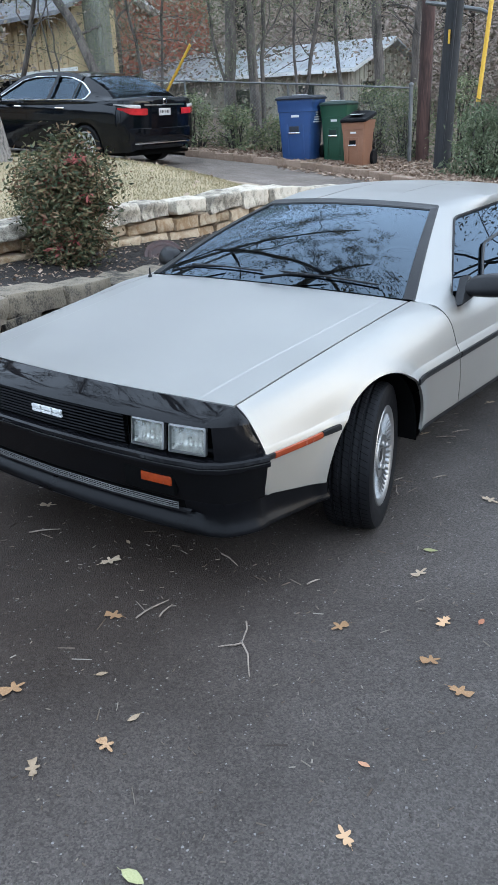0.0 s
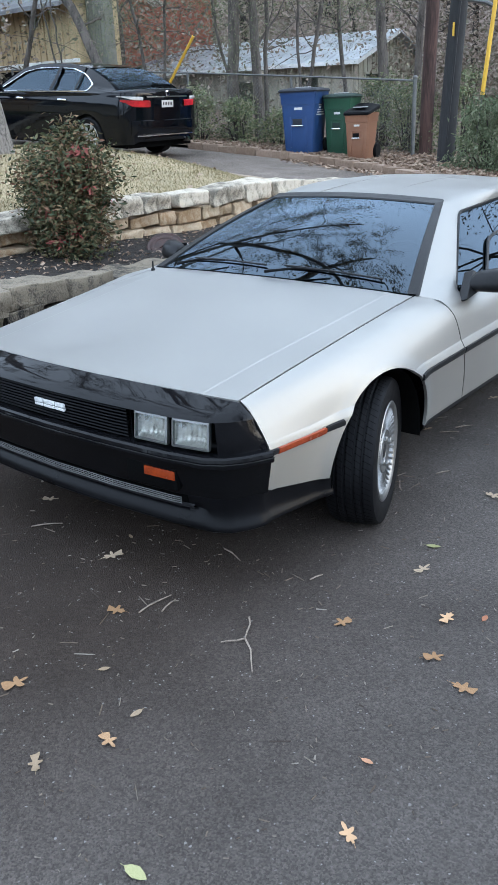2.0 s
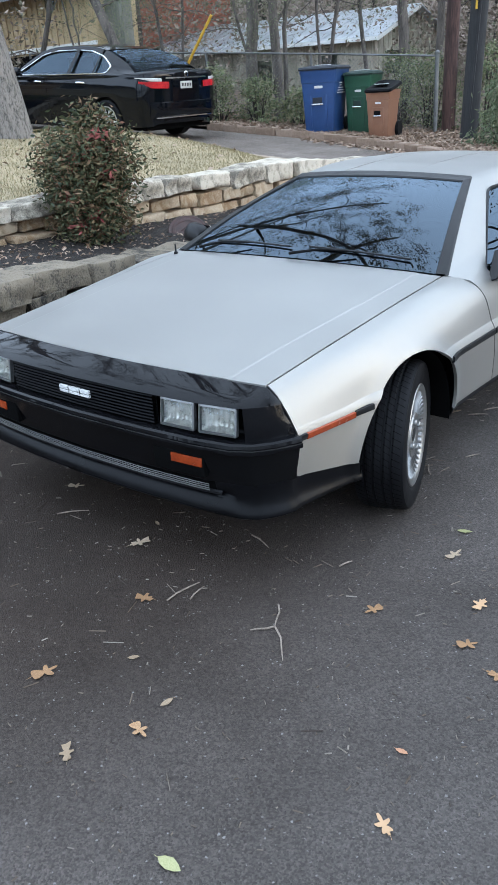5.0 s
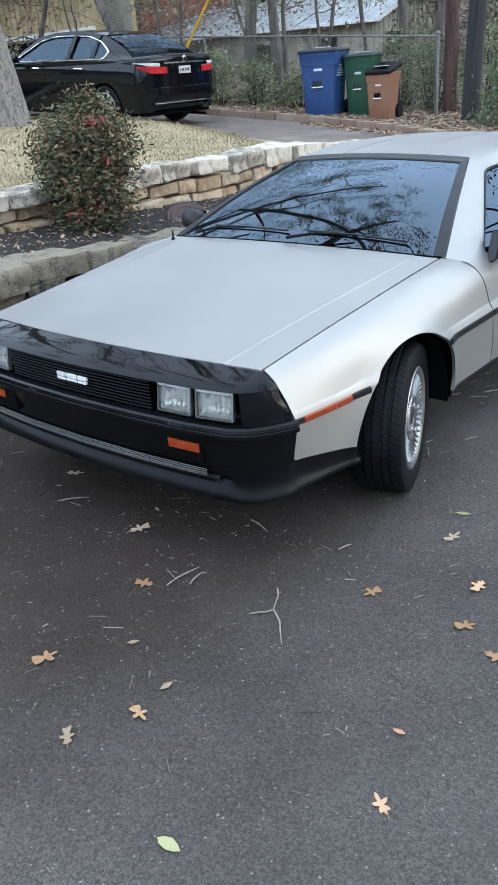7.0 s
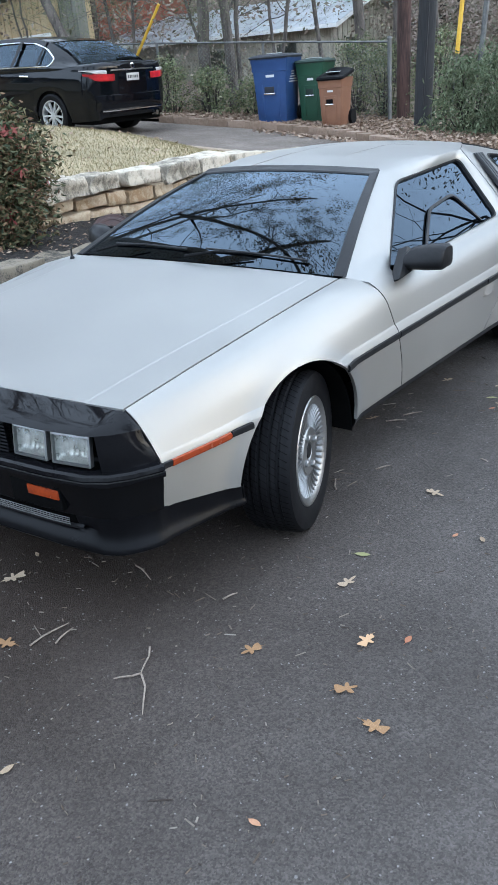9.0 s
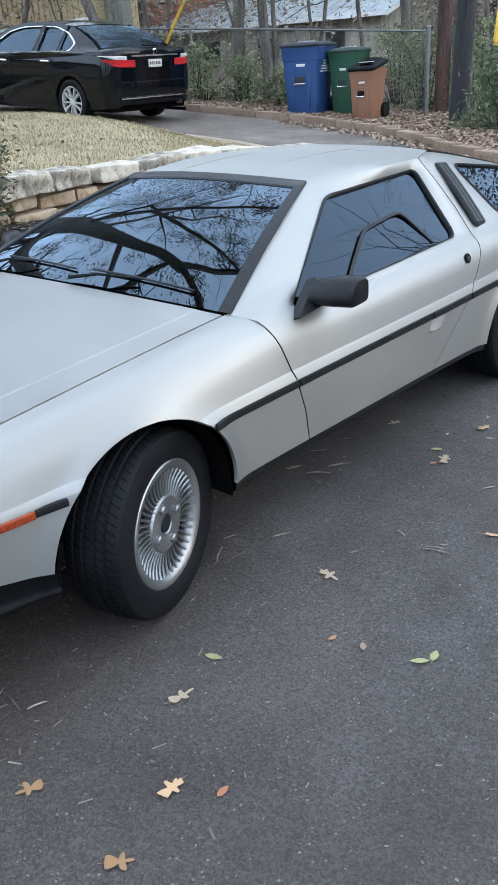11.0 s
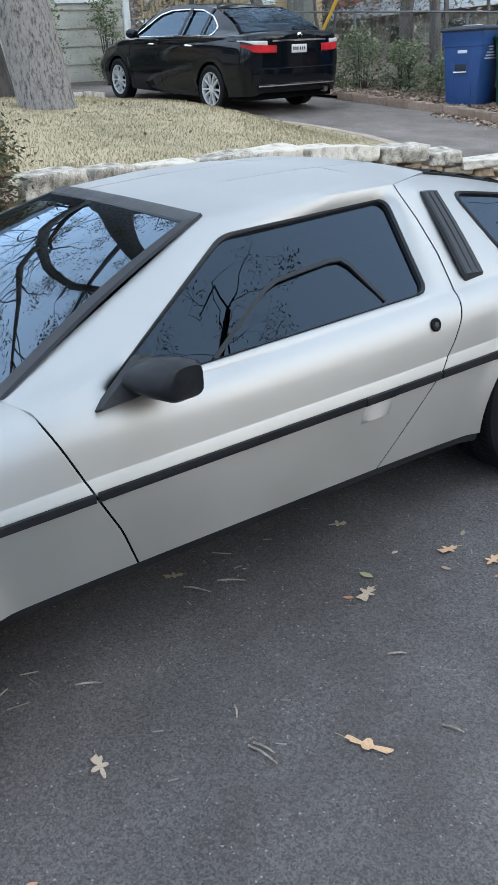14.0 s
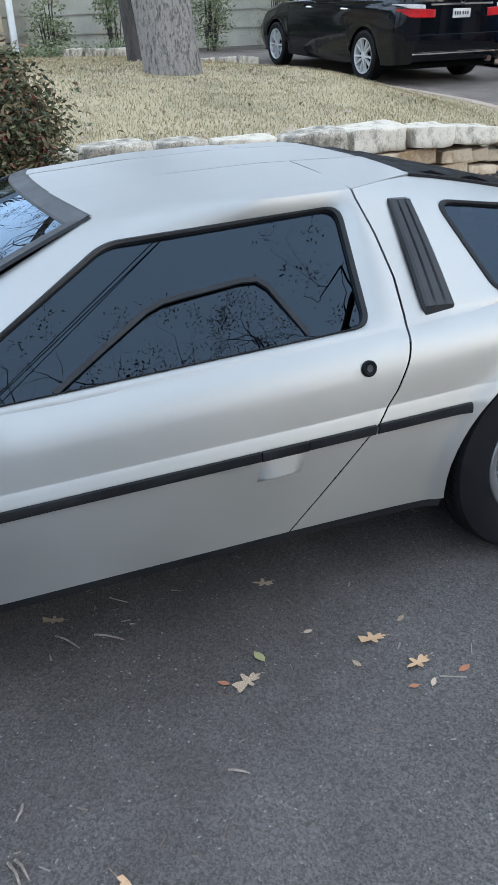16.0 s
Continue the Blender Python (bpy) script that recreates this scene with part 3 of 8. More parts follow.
def catmull(p, v):
    k = min(int(v), len(p) - 2)
    t = v - k
    p0, p1, p2, p3 = p[max(k - 1, 0)], p[k], p[k + 1], p[min(k + 2, len(p) - 1)]
    return 0.5 * (2 * p1 + (p2 - p0) * t + (2 * p0 - 5 * p1 + 4 * p2 - p3) * t * t + (3 * p1 - p0 - 3 * p2 + p3) * t ** 3)


ARCHES = ((-0.033, 0.285, 0.347), (2.42, 0.32, 0.365))


def flank(y, v, off=0.0):
    """A point of the left flank: v runs from the sill (0) to the belt (6); off pushes it outwards."""
    px, pz = [float(np.interp(y, _yy, a)) for a in SIDE_X], [float(np.interp(y, _yy, a)) for a in SIDE_Z]
    # a bevel between the rubbing strip and the crease above it
    k = smooth01(-0.65, -0.15, y)
    px[3] -= 0.011 * k
    px[4] -= 0.003 * k
    if v <= 2.2:
        x, z = catmull(px[:3] + [px[2] + 0.004], v), catmull(pz[:4], v)
    elif v <= 3:
        x, z = lerp(px[2] + 0.001, px[3], (v - 2.2) / 0.8), catmull(pz[:4], v)
    else:
        x, z = catmull(px[3:], v - 3), catmull(pz[3:], v - 3)
    for cy, cz, r in ARCHES:
        d = math.hypot(y - cy, z - cz) - r
        x += 0.014 * math.exp(-(d / 0.035) ** 2) * (1 if d > -0.02 else 0)
    return Vector((x + off, y, z))


def flank_at_z(y, z):
    """The flank's v at a height."""
    lo, hi = 0.0, 6.0
    for _ in range(30):
        m = (lo + hi) / 2
        if flank(y, m).z < z:
            lo = m
        else:
            hi = m
    return (lo + hi) / 2


def door_front(z):
    return interp(z, [(0.28, 0.722), (0.42, 0.675), (0.552, 0.610), (0.68, 0.555), (0.80, 0.500)])


def door_rear(z):
    return interp(z, [(0.28, 1.570), (0.42, 1.690), (0.562, 1.812), (0.65, 1.875), (0.72, 1.908), (0.80, 1.937), (0.9, 1.945), (1.0, 1.932), (1.12, 1.90)])


def panel(bm, y0, y1, vs, n, arch=None, surf=None):
    """A flank panel; y0, y1 take a height. An arch (y, z, r) is cut from below."""
    rows, opens = [], []
    half = n // 2

    def gap(v):
        """Where the arch cuts a row: its two ends, or nothing above the arch."""
        cy, cz, r = arch
        free = lambda y: math.hypot(y - cy, flank(y, v).z - cz) - r
        ys = np.linspace(cy - r, cy + r, 61)
        cut = [y for y in ys if free(y) < 0]
        if not cut:
            return None
        ends = []
        for y, step in ((cut[0], ys[0] - ys[1]), (cut[-1], ys[1] - ys[0])):
            inn, out = y, y + step
            for _ in range(12):
                m = (inn + out) / 2
                inn, out = (m, out) if free(m) < 0 else (inn, m)
            ends.append(inn)
        return ends

    if arch:
        lo, hi = 2.0, 4.6
        for _ in range(22):
            m = (lo + hi) / 2
            lo, hi = (m, hi) if gap(m) else (lo, m)
        vs = sorted([v for v in vs if abs(v - lo) > 0.01] + [lo - d for d in (0.16, 0.11, 0.075, 0.05, 0.032, 0.018, 0.008, 0.002, 0.0)])
        middle = sum(gap(lo)) / 2
    for v in vs:
        if arch:
            cut = gap(v) or (middle, middle)
            a, b = y0(0.5), y1(0.5)
            for _ in range(5):
                a, b = y0(flank(a, v).z), y1(flank(b, v).z)
            ys = [lerp(a, cut[0] - 0.0015, i / (half - 1)) for i in range(half)] + [lerp(cut[1] + 0.0015, b, i / (half - 1)) for i in range(half)]
            opens.append(v <= lo)
        else:
            z = flank((y0(0.5) + y1(0.5)) / 2, v).z
            za = zb = z
            for _ in range(5):
                za, zb = flank(y0(za), v).z, flank(y1(zb), v).z
            ys = [lerp(y0(za), y1(zb), i / (n - 1)) for i in range(n)]
            opens.append(False)
        rows.append([bm.verts.new((surf or flank)(y, v)) for y in ys])
    for k in range(len(rows) - 1):
        for i in range(len(rows[0]) - 1):
            if arch and i == half - 1 and opens[k]:
                continue
            bm.faces.new((rows[k][i], rows[k][i + 1], rows[k + 1][i + 1], rows[k + 1][i]))
    return rows


VS = [0, 0.25, 0.5, 0.75, 1.0, 1.25, 1.5, 1.75, 2.0, 2.19, 2.24, 2.5, 2.8, 2.96, 3.0, 3.06, 3.12, 3.2, 3.27, 3.35, 3.42, 3.5, 3.6, 3.7, 3.8, 3.9, 4.0, 4.25, 4.5, 4.75, 5.0, 5.25, 5.5, 5.75, 6.0]
car = thing("sports_car", "low wedge-shaped sports car in bare brushed stainless steel, parked on asphalt", "car")


def both(name, build, material, label="", thick=0.0, parent=None, angle=35):
    """The left part and its mirror image."""
    out = []
    for s in (1, -1):
        bm = bmesh.new()
        build(bm)
        if thick:
            thicken(bm, thick)
        if s < 0:
            flipped(bm)
        out.append(part(name, bm, material, parent or car, label, angle=angle))
    return out


def hood_edge(y):
    """The straight gap between bonnet and wing, up to the windscreen's foot."""
    return Vector((interp(y, [(-0.72, 0.722), (0.25, 0.7305), (0.46, 0.734)]), y, interp(y, [(-0.72, 0.687), (-0.41, 0.719), (0.0, 0.757), (0.25, 0.7785), (0.46, 0.795)])))


# front wing
def wing_surf(y, v):
    """The flank, but with its top edge running along the bonnet to the windscreen's foot."""
    if v <= 5:
        return flank(y, v)
    a, b, t = flank(y, 5), hood_edge(y), v - 5
    w = smooth01(0.05, 0.35, y)
    p = a.lerp(b, t) + Vector((0.010, 0, 0.014)) * math.sin(math.pi * t) * (1 - 0.3 * smooth01(0.28, 0.5, y))
    q = flank(y, v) + (b - flank(y, 6)) * t
    return q.lerp(p, w)


def wing(bm):
    panel(bm, lambda z: interp(z, [(0.3, -0.665), (0.37, -0.675), (0.534, -0.682), (0.69, -0.70)]), lambda z: door_front(z) - 0.0032, VS, 36, ARCHES[0], wing_surf)


both("front_wing", wing, STEEL, thick=0.012)


# top of the wing beside the windscreen's foot
def rail_pt(t):
    """The roof rail above the side window, front (0) to rear (1)."""
    return Vector((lerp(0.492, 0.575, min(1, t * 1.6)) if t < 0.625 else 0.575, lerp(1.213, 1.905, t), lerp(1.083, 1.101, min(1, t * 2))))


SCREEN_BASE, SCREEN_TOP = Vector((0.742, 0.468, 0.797)), Vector((0.490, 1.210, 1.084))
WIN = rounded([(0.818, 0.690, 0.766), (0.566, 1.232, 1.040), (0.580, 1.868, 1.063), (0.806, 1.840, 0.799)], 0.045, 6)


def ring_panel(bm, outer, inner, k=4, crown=0.0):
    """Skin between an outer edge and a window opening, both closed loops with equal counts."""
    n = len(outer)
    rows = []
    for j in range(k + 1):
        t = j / k
        rows.append([outer[i].lerp(inner[i], t) + Vector((crown * 4 * t * (1 - t), 0, crown * 4 * t * (1 - t))) for i in range(n)])
    return grid(bm, rows, close=True)


def facing(loop, outer, centre):
    """The point of a closed loop that lies in the same direction from the centre as each outer point."""
    dense = resample(list(loop) + [loop[0]], 900)
    ang = np.unwrap([math.atan2(p.z - centre[1], p.y - centre[0]) for p in dense])
    if ang[-1] < ang[0]:
        dense, ang = dense[::-1], ang[::-1]
    out = []
    for q in outer:
        a = math.atan2(q.z - centre[1], q.y - centre[0])
        while a < ang[0]:
            a += 2 * math.pi
        while a > ang[-1]:
            a -= 2 * math.pi
        out.append(dense[min(int(np.searchsorted(ang, a)), len(dense) - 1)])
    return out


def roof_z(x, y):
    """The crowned roof skin."""
    zc = interp(y, [(1.1, 1.106), (1.25, 1.119), (1.5, 1.132), (1.8, 1.137), (2.15, 1.126)])
    ze = interp(y, [(1.1, 1.075), (1.25, 1.086), (1.5, 1.102), (1.9, 1.101), (2.15, 1.097)])
    t = min(1.0, abs(x) / 0.575)
    return lerp(zc, ze, t ** 2.2)


DOOR_C = (1.36, 0.92)


def door_upper(bm, low):
    top = [rail_pt(i / 30) for i in range(31)]
    rear = [Vector((lerp(0.575, 0.829, (1.101 - z) / (1.101 - 0.792)), door_rear(z) - 0.0032, z)) for z in np.linspace(1.08, 0.815, 14)]
    low = list(reversed(low))
    front = [low[-1].lerp(SCREEN_BASE, t) for t in (0.3, 0.6, 1.0)] + [SCREEN_BASE.lerp(SCREEN_TOP, t) for t in np.linspace(0.05, 0.96, 24)]
    outer = top + rear + low + front
    ring_panel(bm, outer, facing(WIN, outer, DOOR_C), 5, 0.004)
    # roof half of the gullwing door
    rows = []
    for i in range(31):
        a = rail_pt(i / 30)
        rows.append([Vector((lerp(a.x, 0.195, t), a.y - (1 - i / 30) * 0.045 * t, lerp(a.z, roof_z(0.195, a.y), t ** 0.55))) for t in np.linspace(0, 1, 9)])
    grid(bm, rows)


def door_lower(bm):
    return panel(bm, lambda z: door_front(z) + 0.0032, lambda z: door_rear(z) - 0.0032, VS, 40)


doors = []
for s in (1, -1):
    bm = bmesh.new()
    door_upper(bm, [v.co.copy() for v in door_lower(bm)[-1]])
    bmesh.ops.remove_doubles(bm, verts=bm.verts[:], dist=0.0006)
    thicken(bm, 0.012)
    if s < 0:
        flipped(bm)
    d = part("door", bm, STEEL, car, "gullwing door of brushed stainless steel", angle=40)
    doors.append(d)


def side_glass(bm):
    vs = [bm.verts.new(p + Vector((-0.010, 0, -0.004))) for p in WIN]
    bm.faces.new(vs)


for d, s in zip(doors, (1, -1)):
    for name, build, material in (("side_window", side_glass, GLASS_SIDE), ("window_seal", None, BLACK)):
        bm = bmesh.new()
        if build:
            build(bm)
            outward(bm, (0, 1.3, 0.5))
        else:
            c = sum(WIN, Vector()) / len(WIN)
            rows = [[p + (c - p).normalized() * o + Vector((h, 0, h)) for p in WIN] for o, h in ((-0.003, 0.002), (0.003, 0.004), (0.011, 0.001), (0.013, -0.008))]
            grid(bm, rows, close=True)
        if s < 0:
            flipped(bm)
        part(name, bm, material, d)
    # the small drop window's frame
    bm = bmesh.new()

    def on_pane(y, z):
        return Vector((lerp(0.808, 0.572, (z - 0.785) / (1.05 - 0.785)) - 0.007, y, z - 0.002))
    path = [on_pane(*p) for p in ((1.035, 0.778), (1.15, 0.834), (1.285, 0.897), (1.33, 0.910), (1.39, 0.916), (1.54, 0.928), (1.585, 0.926), (1.61, 0.907), (1.672, 0.803))]
    for a, b in zip(path, path[1:]):
        d_ = (b - a).normalized()
        n_ = Vector((0.70, 0, 0.70)).cross(d_).normalized() * 0.0065
        e = d_ * 0.004
        prism(bm, [a - n_ - e, b - n_ + e, b + n_ + e, a + n_ - e], (0.006, 0, 0.006))
    if s < 0:
        flipped(bm)
    part("drop_window_frame", bm, BLACK, d, smooth=False)
    # lock
    bm = bmesh.new()
    p = flank(1.792, flank_at_z(1.792, 0.722))
    lathe(bm, [(0.021, -0.002), (0.021, 0.004), (0.017, 0.007), (0.011, 0.006), (0.009, 0.002), (0.0001, 0.002)], 20, Matrix.Translation(p) @ pose(0, 0, 0, 0, -14, 0))
    if s < 0:
        flipped(bm)
    part("lock", bm, BLACKMATTE, d, "round black lock with a steel barrel")
    bm = bmesh.new()
    lathe(bm, [(0.010, 0.004), (0.009, 0.0068), (0.0001, 0.0068)], 16, Matrix.Translation(p) @ pose(0, 0, 0, 0, -14, 0))
    if s < 0:
        flipped(bm)
    part("lock_barrel", bm, ALLOYDARK, d, "steel lock barrel")


# dark rubbing strip along the flank, broken at the door lines
def strip(bm, ya, yb, v0=1.82, v1=2.16, out=0.009):
    n = max(2, int((yb - ya) / 0.03))
    rows = []
    for v, o in ((v0, -0.002), (v0 + 0.03, out * 0.8), (lerp(v0, v1, 0.5), out), (v1 - 0.03, out * 0.8), (v1, -0.002)):
        rows.append([flank(lerp(ya, yb, i / (n - 1)), v, o) for i in range(n)])
    vs = grid(bm, rows)
    for side in (0, -1):
        f = [r[side] for r in vs]
        bm.faces.new(f if side else list(reversed(f)))


for ya, yb in ((0.205, 0.606), (1.817, 2.100), (-0.40, -0.315), (-0.685, -0.645)):
    both("rubbing_strip", lambda bm: strip(bm, ya, yb), BLACK)
for d, s in zip(doors, (1, -1)):
    for ya, yb, o in ((0.614, 1.485, 0.009), (1.488, 1.612, 0.012), (1.615, 1.807, 0.009)):
        bm = bmesh.new()
        strip(bm, ya, yb, out=o)
        if s < 0:
            flipped(bm)
        part("rubbing_strip" if yb != 1.612 else "door_handle", bm, BLACK, d)
    # scooped recess under the handle
    bm = bmesh.new()
    rows = []
    for j in range(6):
        t = j / 5
        v = lerp(1.80, 1.42, t)
        rows.append([flank(lerp(1.49, 1.61, i / 10) - 0.012 * t, v, 0.0005 + 0.011 * t * math.sin(math.pi * i / 10) ** 0.5) for i in range(11)])
    rows.append([flank(lerp(1.49, 1.61, i / 10) - 0.012, 1.36, 0.0) for i in range(11)])
    grid(bm, rows)
    if s < 0:
        flipped(bm)
    part("handle_scoop", bm, STEEL, d, "scooped finger recess")
both("side_marker", lambda bm: strip(bm, -0.645, -0.405, 1.80, 2.14, 0.011), AMBER, "amber side marker lamp")
both("sill", lambda bm: grid(bm, [[Vector((flank(y, 0).x - dx, y, flank(y, 0).z + dz)) for y in np.linspace(0.315, 2.05, 40)] for dx, dz in ((0.005, 0.005), (0.006, -0.012), (0.012, -0.030), (0.024, -0.037), (0.10, -0.045), (0.30, -0.06))]), BLACK)


# black ribbons just under the skin, painting the shade in the panel gaps
def shut_line(bm, edge, v0=0.0, v1=6.0):
    rows = []
    for v in np.linspace(v0, v1, 40):
        y = edge(flank(1.2, v).z)
        y = edge(flank(y, v).z)
        rows.append([wing_surf(y + o, v) + Vector((-0.0014, 0, -0.0008)) if v > 5 else flank(y + o, v, -0.0014) for o in (-0.009, 0.009)])
    grid(bm, rows)


both("shut_line", lambda bm: shut_line(bm, door_front, 0.0, 5.98), DARK)
both("shut_line", lambda bm: shut_line(bm, door_rear, 0.0, 5.0), DARK)
both("shut_line", lambda bm: grid(bm, [[hood_edge(y) + Vector((o, 0, -0.003)) for o in (-0.012, 0.003)] for y in np.linspace(-0.69, 0.455, 40)]), DARK)

# rear quarter
def quarter(bm):
    return panel(bm, lambda z: door_rear(z) + 0.0032, lambda z: interp(z, [(0.3, 3.25), (0.5, 3.33), (0.83, 3.27)]), VS, 44, ARCHES[1])


QWIN = rounded([(0.812, 2.235, 0.825), (0.602, 2.150, 1.052), (0.650, 2.62, 0.985), (0.785, 2.68, 0.860)], 0.05, 5)
Q_C = (2.42, 0.93)


def sail(bm, low):
    top = [Vector((0.575, 1.911, 1.101)), Vector((0.53, 2.03, 1.105)), Vector((0.478, 2.143, 1.100))] + [Vector((lerp(0.478, 0.60, t), lerp(2.143, 3.20, t), lerp(1.10, 0.86, t ** 1.15))) for t in np.linspace(0.05, 1, 20)]
    front = [Vector((lerp(0.829, 0.575, (z - 0.792) / (1.101 - 0.792)), door_rear(z) + 0.0032, z)) for z in np.linspace(0.815, 1.08, 14)]
    outer = top + [Vector((0.70, 3.24, 0.835))] + list(reversed(low)) + front
    ring_panel(bm, outer, facing(QWIN, outer, Q_C), 5, 0.003)


for s in (1, -1):
    bm = bmesh.new()
    sail(bm, [v.co.copy() for v in quarter(bm)[-1]])
    bmesh.ops.remove_doubles(bm, verts=bm.verts[:], dist=0.0006)
    thicken(bm, 0.012)
    if s < 0:
        flipped(bm)
    part("rear_quarter", bm, STEEL, car, angle=40)
def quarter_glass(bm):
    bm.faces.new([bm.verts.new(p + Vector((-0.008, 0, -0.004))) for p in QWIN])
    outward(bm, (0, 2.3, 0.5))


both("quarter_window", quarter_glass, GLASS_SIDE)


def qseal(bm):
    c = sum(QWIN, Vector()) / len(QWIN)
    grid(bm, [[p + (c - p).normalized() * o + Vector((h, 0, h)) for p in QWIN] for o, h in ((-0.004, 0.002), (0.003, 0.004), (0.013, 0.001), (0.015, -0.008))], close=True)


both("window_seal", qseal, BLACK)


def pillar_vent(bm):
    up = Vector((0.75, 0, 0.66))
    quad = [p + up * o for p, o in zip((Vector((0.590, 2.000, 1.068)), Vector((0.603, 2.060, 1.066)), Vector((0.818, 2.092, 0.803)), Vector((0.824, 1.992, 0.812))), (0.012, 0.012, 0.004, 0.004))]
    rows = []
    for t in np.linspace(0, 1, 22):
        a, b = quad[0].lerp(quad[3], t), quad[1].lerp(quad[2], t)
        e = min(1.0, t / 0.03, (1 - t) / 0.03)
        a, b = a + up * 0.006 * math.sin(math.pi * t), b + up * 0.006 * math.sin(math.pi * t)
        g = min(1.0, max(0.0, (min(t, 1 - t) - 0.05) / 0.03))
        rows.append([a.lerp(b, lerp(0.5, f, 0.9 + 0.1 * e)) + up * lerp(-0.008, h - d * g, e) for f, h, d in ((0, -0.008, 0), (0.03, 0.006, 0), (0.10, 0.010, 0), (0.30, 0.010, 0), (0.35, 0.010, 0.006), (0.40, 0.010, 0), (0.63, 0.010, 0), (0.68, 0.010, 0.006), (0.73, 0.010, 0), (0.90, 0.010, 0), (0.97, 0.006, 0), (1, -0.008, 0))])
    grid(bm, rows)
    outward(bm, (0.4, 2.04, 0.7))


both("pillar_vent", pillar_vent, TRIMGREY, "black ribbed vent on the rear pillar", angle=30)

# centre roof panel between the doors
bm = bmesh.new()
grid(bm, [[Vector((x, y - (0.045 if y < 1.3 else 0.045 * max(0, 1 - (y - 1.3) / 0.6)) * (1 - (abs(x) / 0.19) ** 2) * 0.4 + (0 if y > 1.25 else -0.02), roof_z(x, y))) for x in np.linspace(-0.189, 0.189, 13)] for y in np.linspace(1.19, 2.14, 24)])
thicken(bm, 0.012)
part("roof_panel", bm, STEEL, car, "fixed spine of the roof between the doors")
bm = bmesh.new()
grid(bm, [[Vector((u * lerp(0.44, 0.50, smooth01(1.2, 1.5, y)), y, roof_z(u * 0.5, y) - 0.03)) for u in np.linspace(-1, 1, 17)] for y in np.linspace(1.24, 2.10, 16)])
part("roof_lining", bm, DARK, car)
for s in (1, -1):
    bm = bmesh.new()
    rows = []
    for y in np.linspace(1.905, 2.143, 8):
        xo = lerp(0.572, 0.478, (y - 1.905) / 0.238)
        rows.append([Vector((lerp(0.195, xo, t), y + 0.004, roof_z(lerp(0.195, xo, t), y))) for t in np.linspace(0, 1, 7)])
    grid(bm, rows)
    thicken(bm, 0.01)
    if s < 0:
        flipped(bm)
    part("roof_corner", bm, STEEL, car)


# bonnet
def hood_front(x):
    return -0.705 - 0.075 * (1 - (abs(x) / 0.722) ** 2)


def hood_z(x, y, cr=0.6):
    e = hood_edge(max(-0.705, min(0.46, y)))
    u = abs(x) / e.x
    z = e.z + 0.020 * (1 - u ** 2)
    z += 0.0016 * smooth01(cr + 0.002, cr - 0.002, abs(x))
    if y < -0.705:
        z += (y + 0.705) * 0.06
    return z


bm = bmesh.new()
rows = []
for t in np.linspace(0, 1, 34):
    row = []
    y_ = lerp(-0.74, 0.45, t)
    cr = lerp(0.585, 0.625, smooth01(-0.7, 0.45, y_))
    w = hood_edge(max(-0.705, min(0.46, y_))).x - 0.0065
    us = sorted([float(v) for v in np.linspace(-1, 1, 31)] + [s * (cr + o) / w for s in (-1, 1) for o in (-0.007, -0.002, 0.0, 0.002, 0.007)])
    for u in us:
        y = lerp(hood_front(u * 0.722), 0.456 - 0.03 * (1 - u * u), t)
        w = hood_edge(max(-0.705, min(0.46, y))).x - 0.0065
        row.append(Vector((u * w, y, hood_z(u * w, y, cr) + 0.001)))
    rows.append(row)
grid(bm, rows)
thicken(bm, 0.012, (0, 0, 0))
part("bonnet", bm, STEEL, car, "long flat stainless bonnet with two creases", angle=50)
bm = bmesh.new()
grid(bm, [[Vector((x, y - 0.03 * (1 - (x / 0.74) ** 2), z + 0.018 * (1 - (x / 0.74) ** 2))) for x in np.linspace(-0.74, 0.74, 25)] for y, z in ((0.44, 0.765), (0.47, 0.775), (0.52, 0.80))])
part("scuttle", bm, BLACKMATTE, car)
# unseen dark sheet added to keep light out of the bonnet gaps
bm = bmesh.new()
grid(bm, [[Vector((x, y, hood_edge(y).z - 0.03)) for x in (-0.69, 0, 0.69)] for y in (-0.68, -0.36, 0.0, 0.25, 0.48)])
part("engine_tray", bm, DARK, car)
both("pillar_foot", lambda bm: grid(bm, [[Vector((x, y, z)) for x, z in ((0.66, 0.775), (0.74, 0.775), (0.82, 0.755), (0.845, 0.70))] for y in (0.40, 0.50, 0.60)]), DARK)

# windscreen
def screen_pt(u, t, lift=0.0):
    b = Vector((0.735 * u, 0.478 - 0.045 * (1 - u * u), 0.797 + 0.022 * (1 - u * u)))
    p = Vector((0.487 * u, 1.208 - 0.055 * (1 - u * u), 1.084 + 0.024 * (1 - u * u)))
    q = b.lerp(p, t)
    q.z += 0.030 * math.sin(math.pi * t) * (1 - 0.4 * u * u) + lift
    return q


bm = bmesh.new()
grid(bm, [[screen_pt(u, t) for u in np.linspace(-1, 1, 33)] for t in np.linspace(0, 1, 21)])
outward(bm, (0, 1.0, 0.3))
part("windscreen", bm, GLASS, car, "raked tinted windscreen")
bm = bmesh.new()
grid(bm, [[screen_pt(u, t, h) for u in np.linspace(-1.012, 1.012, 33)] for t, h in ((0.945, 0.001), (0.95, 0.006), (1.015, 0.008), (1.03, 0.002))])
part("windscreen_header", bm, TRIMGREY, car)
both("windscreen_trim", lambda bm: grid(bm, [[screen_pt(u, t, h) for t in np.linspace(-0.01, 1.02, 24)] for u, h in ((0.945, 0.001), (0.95, 0.006), (1.008, 0.007), (1.02, 0.0))]), BLACK)


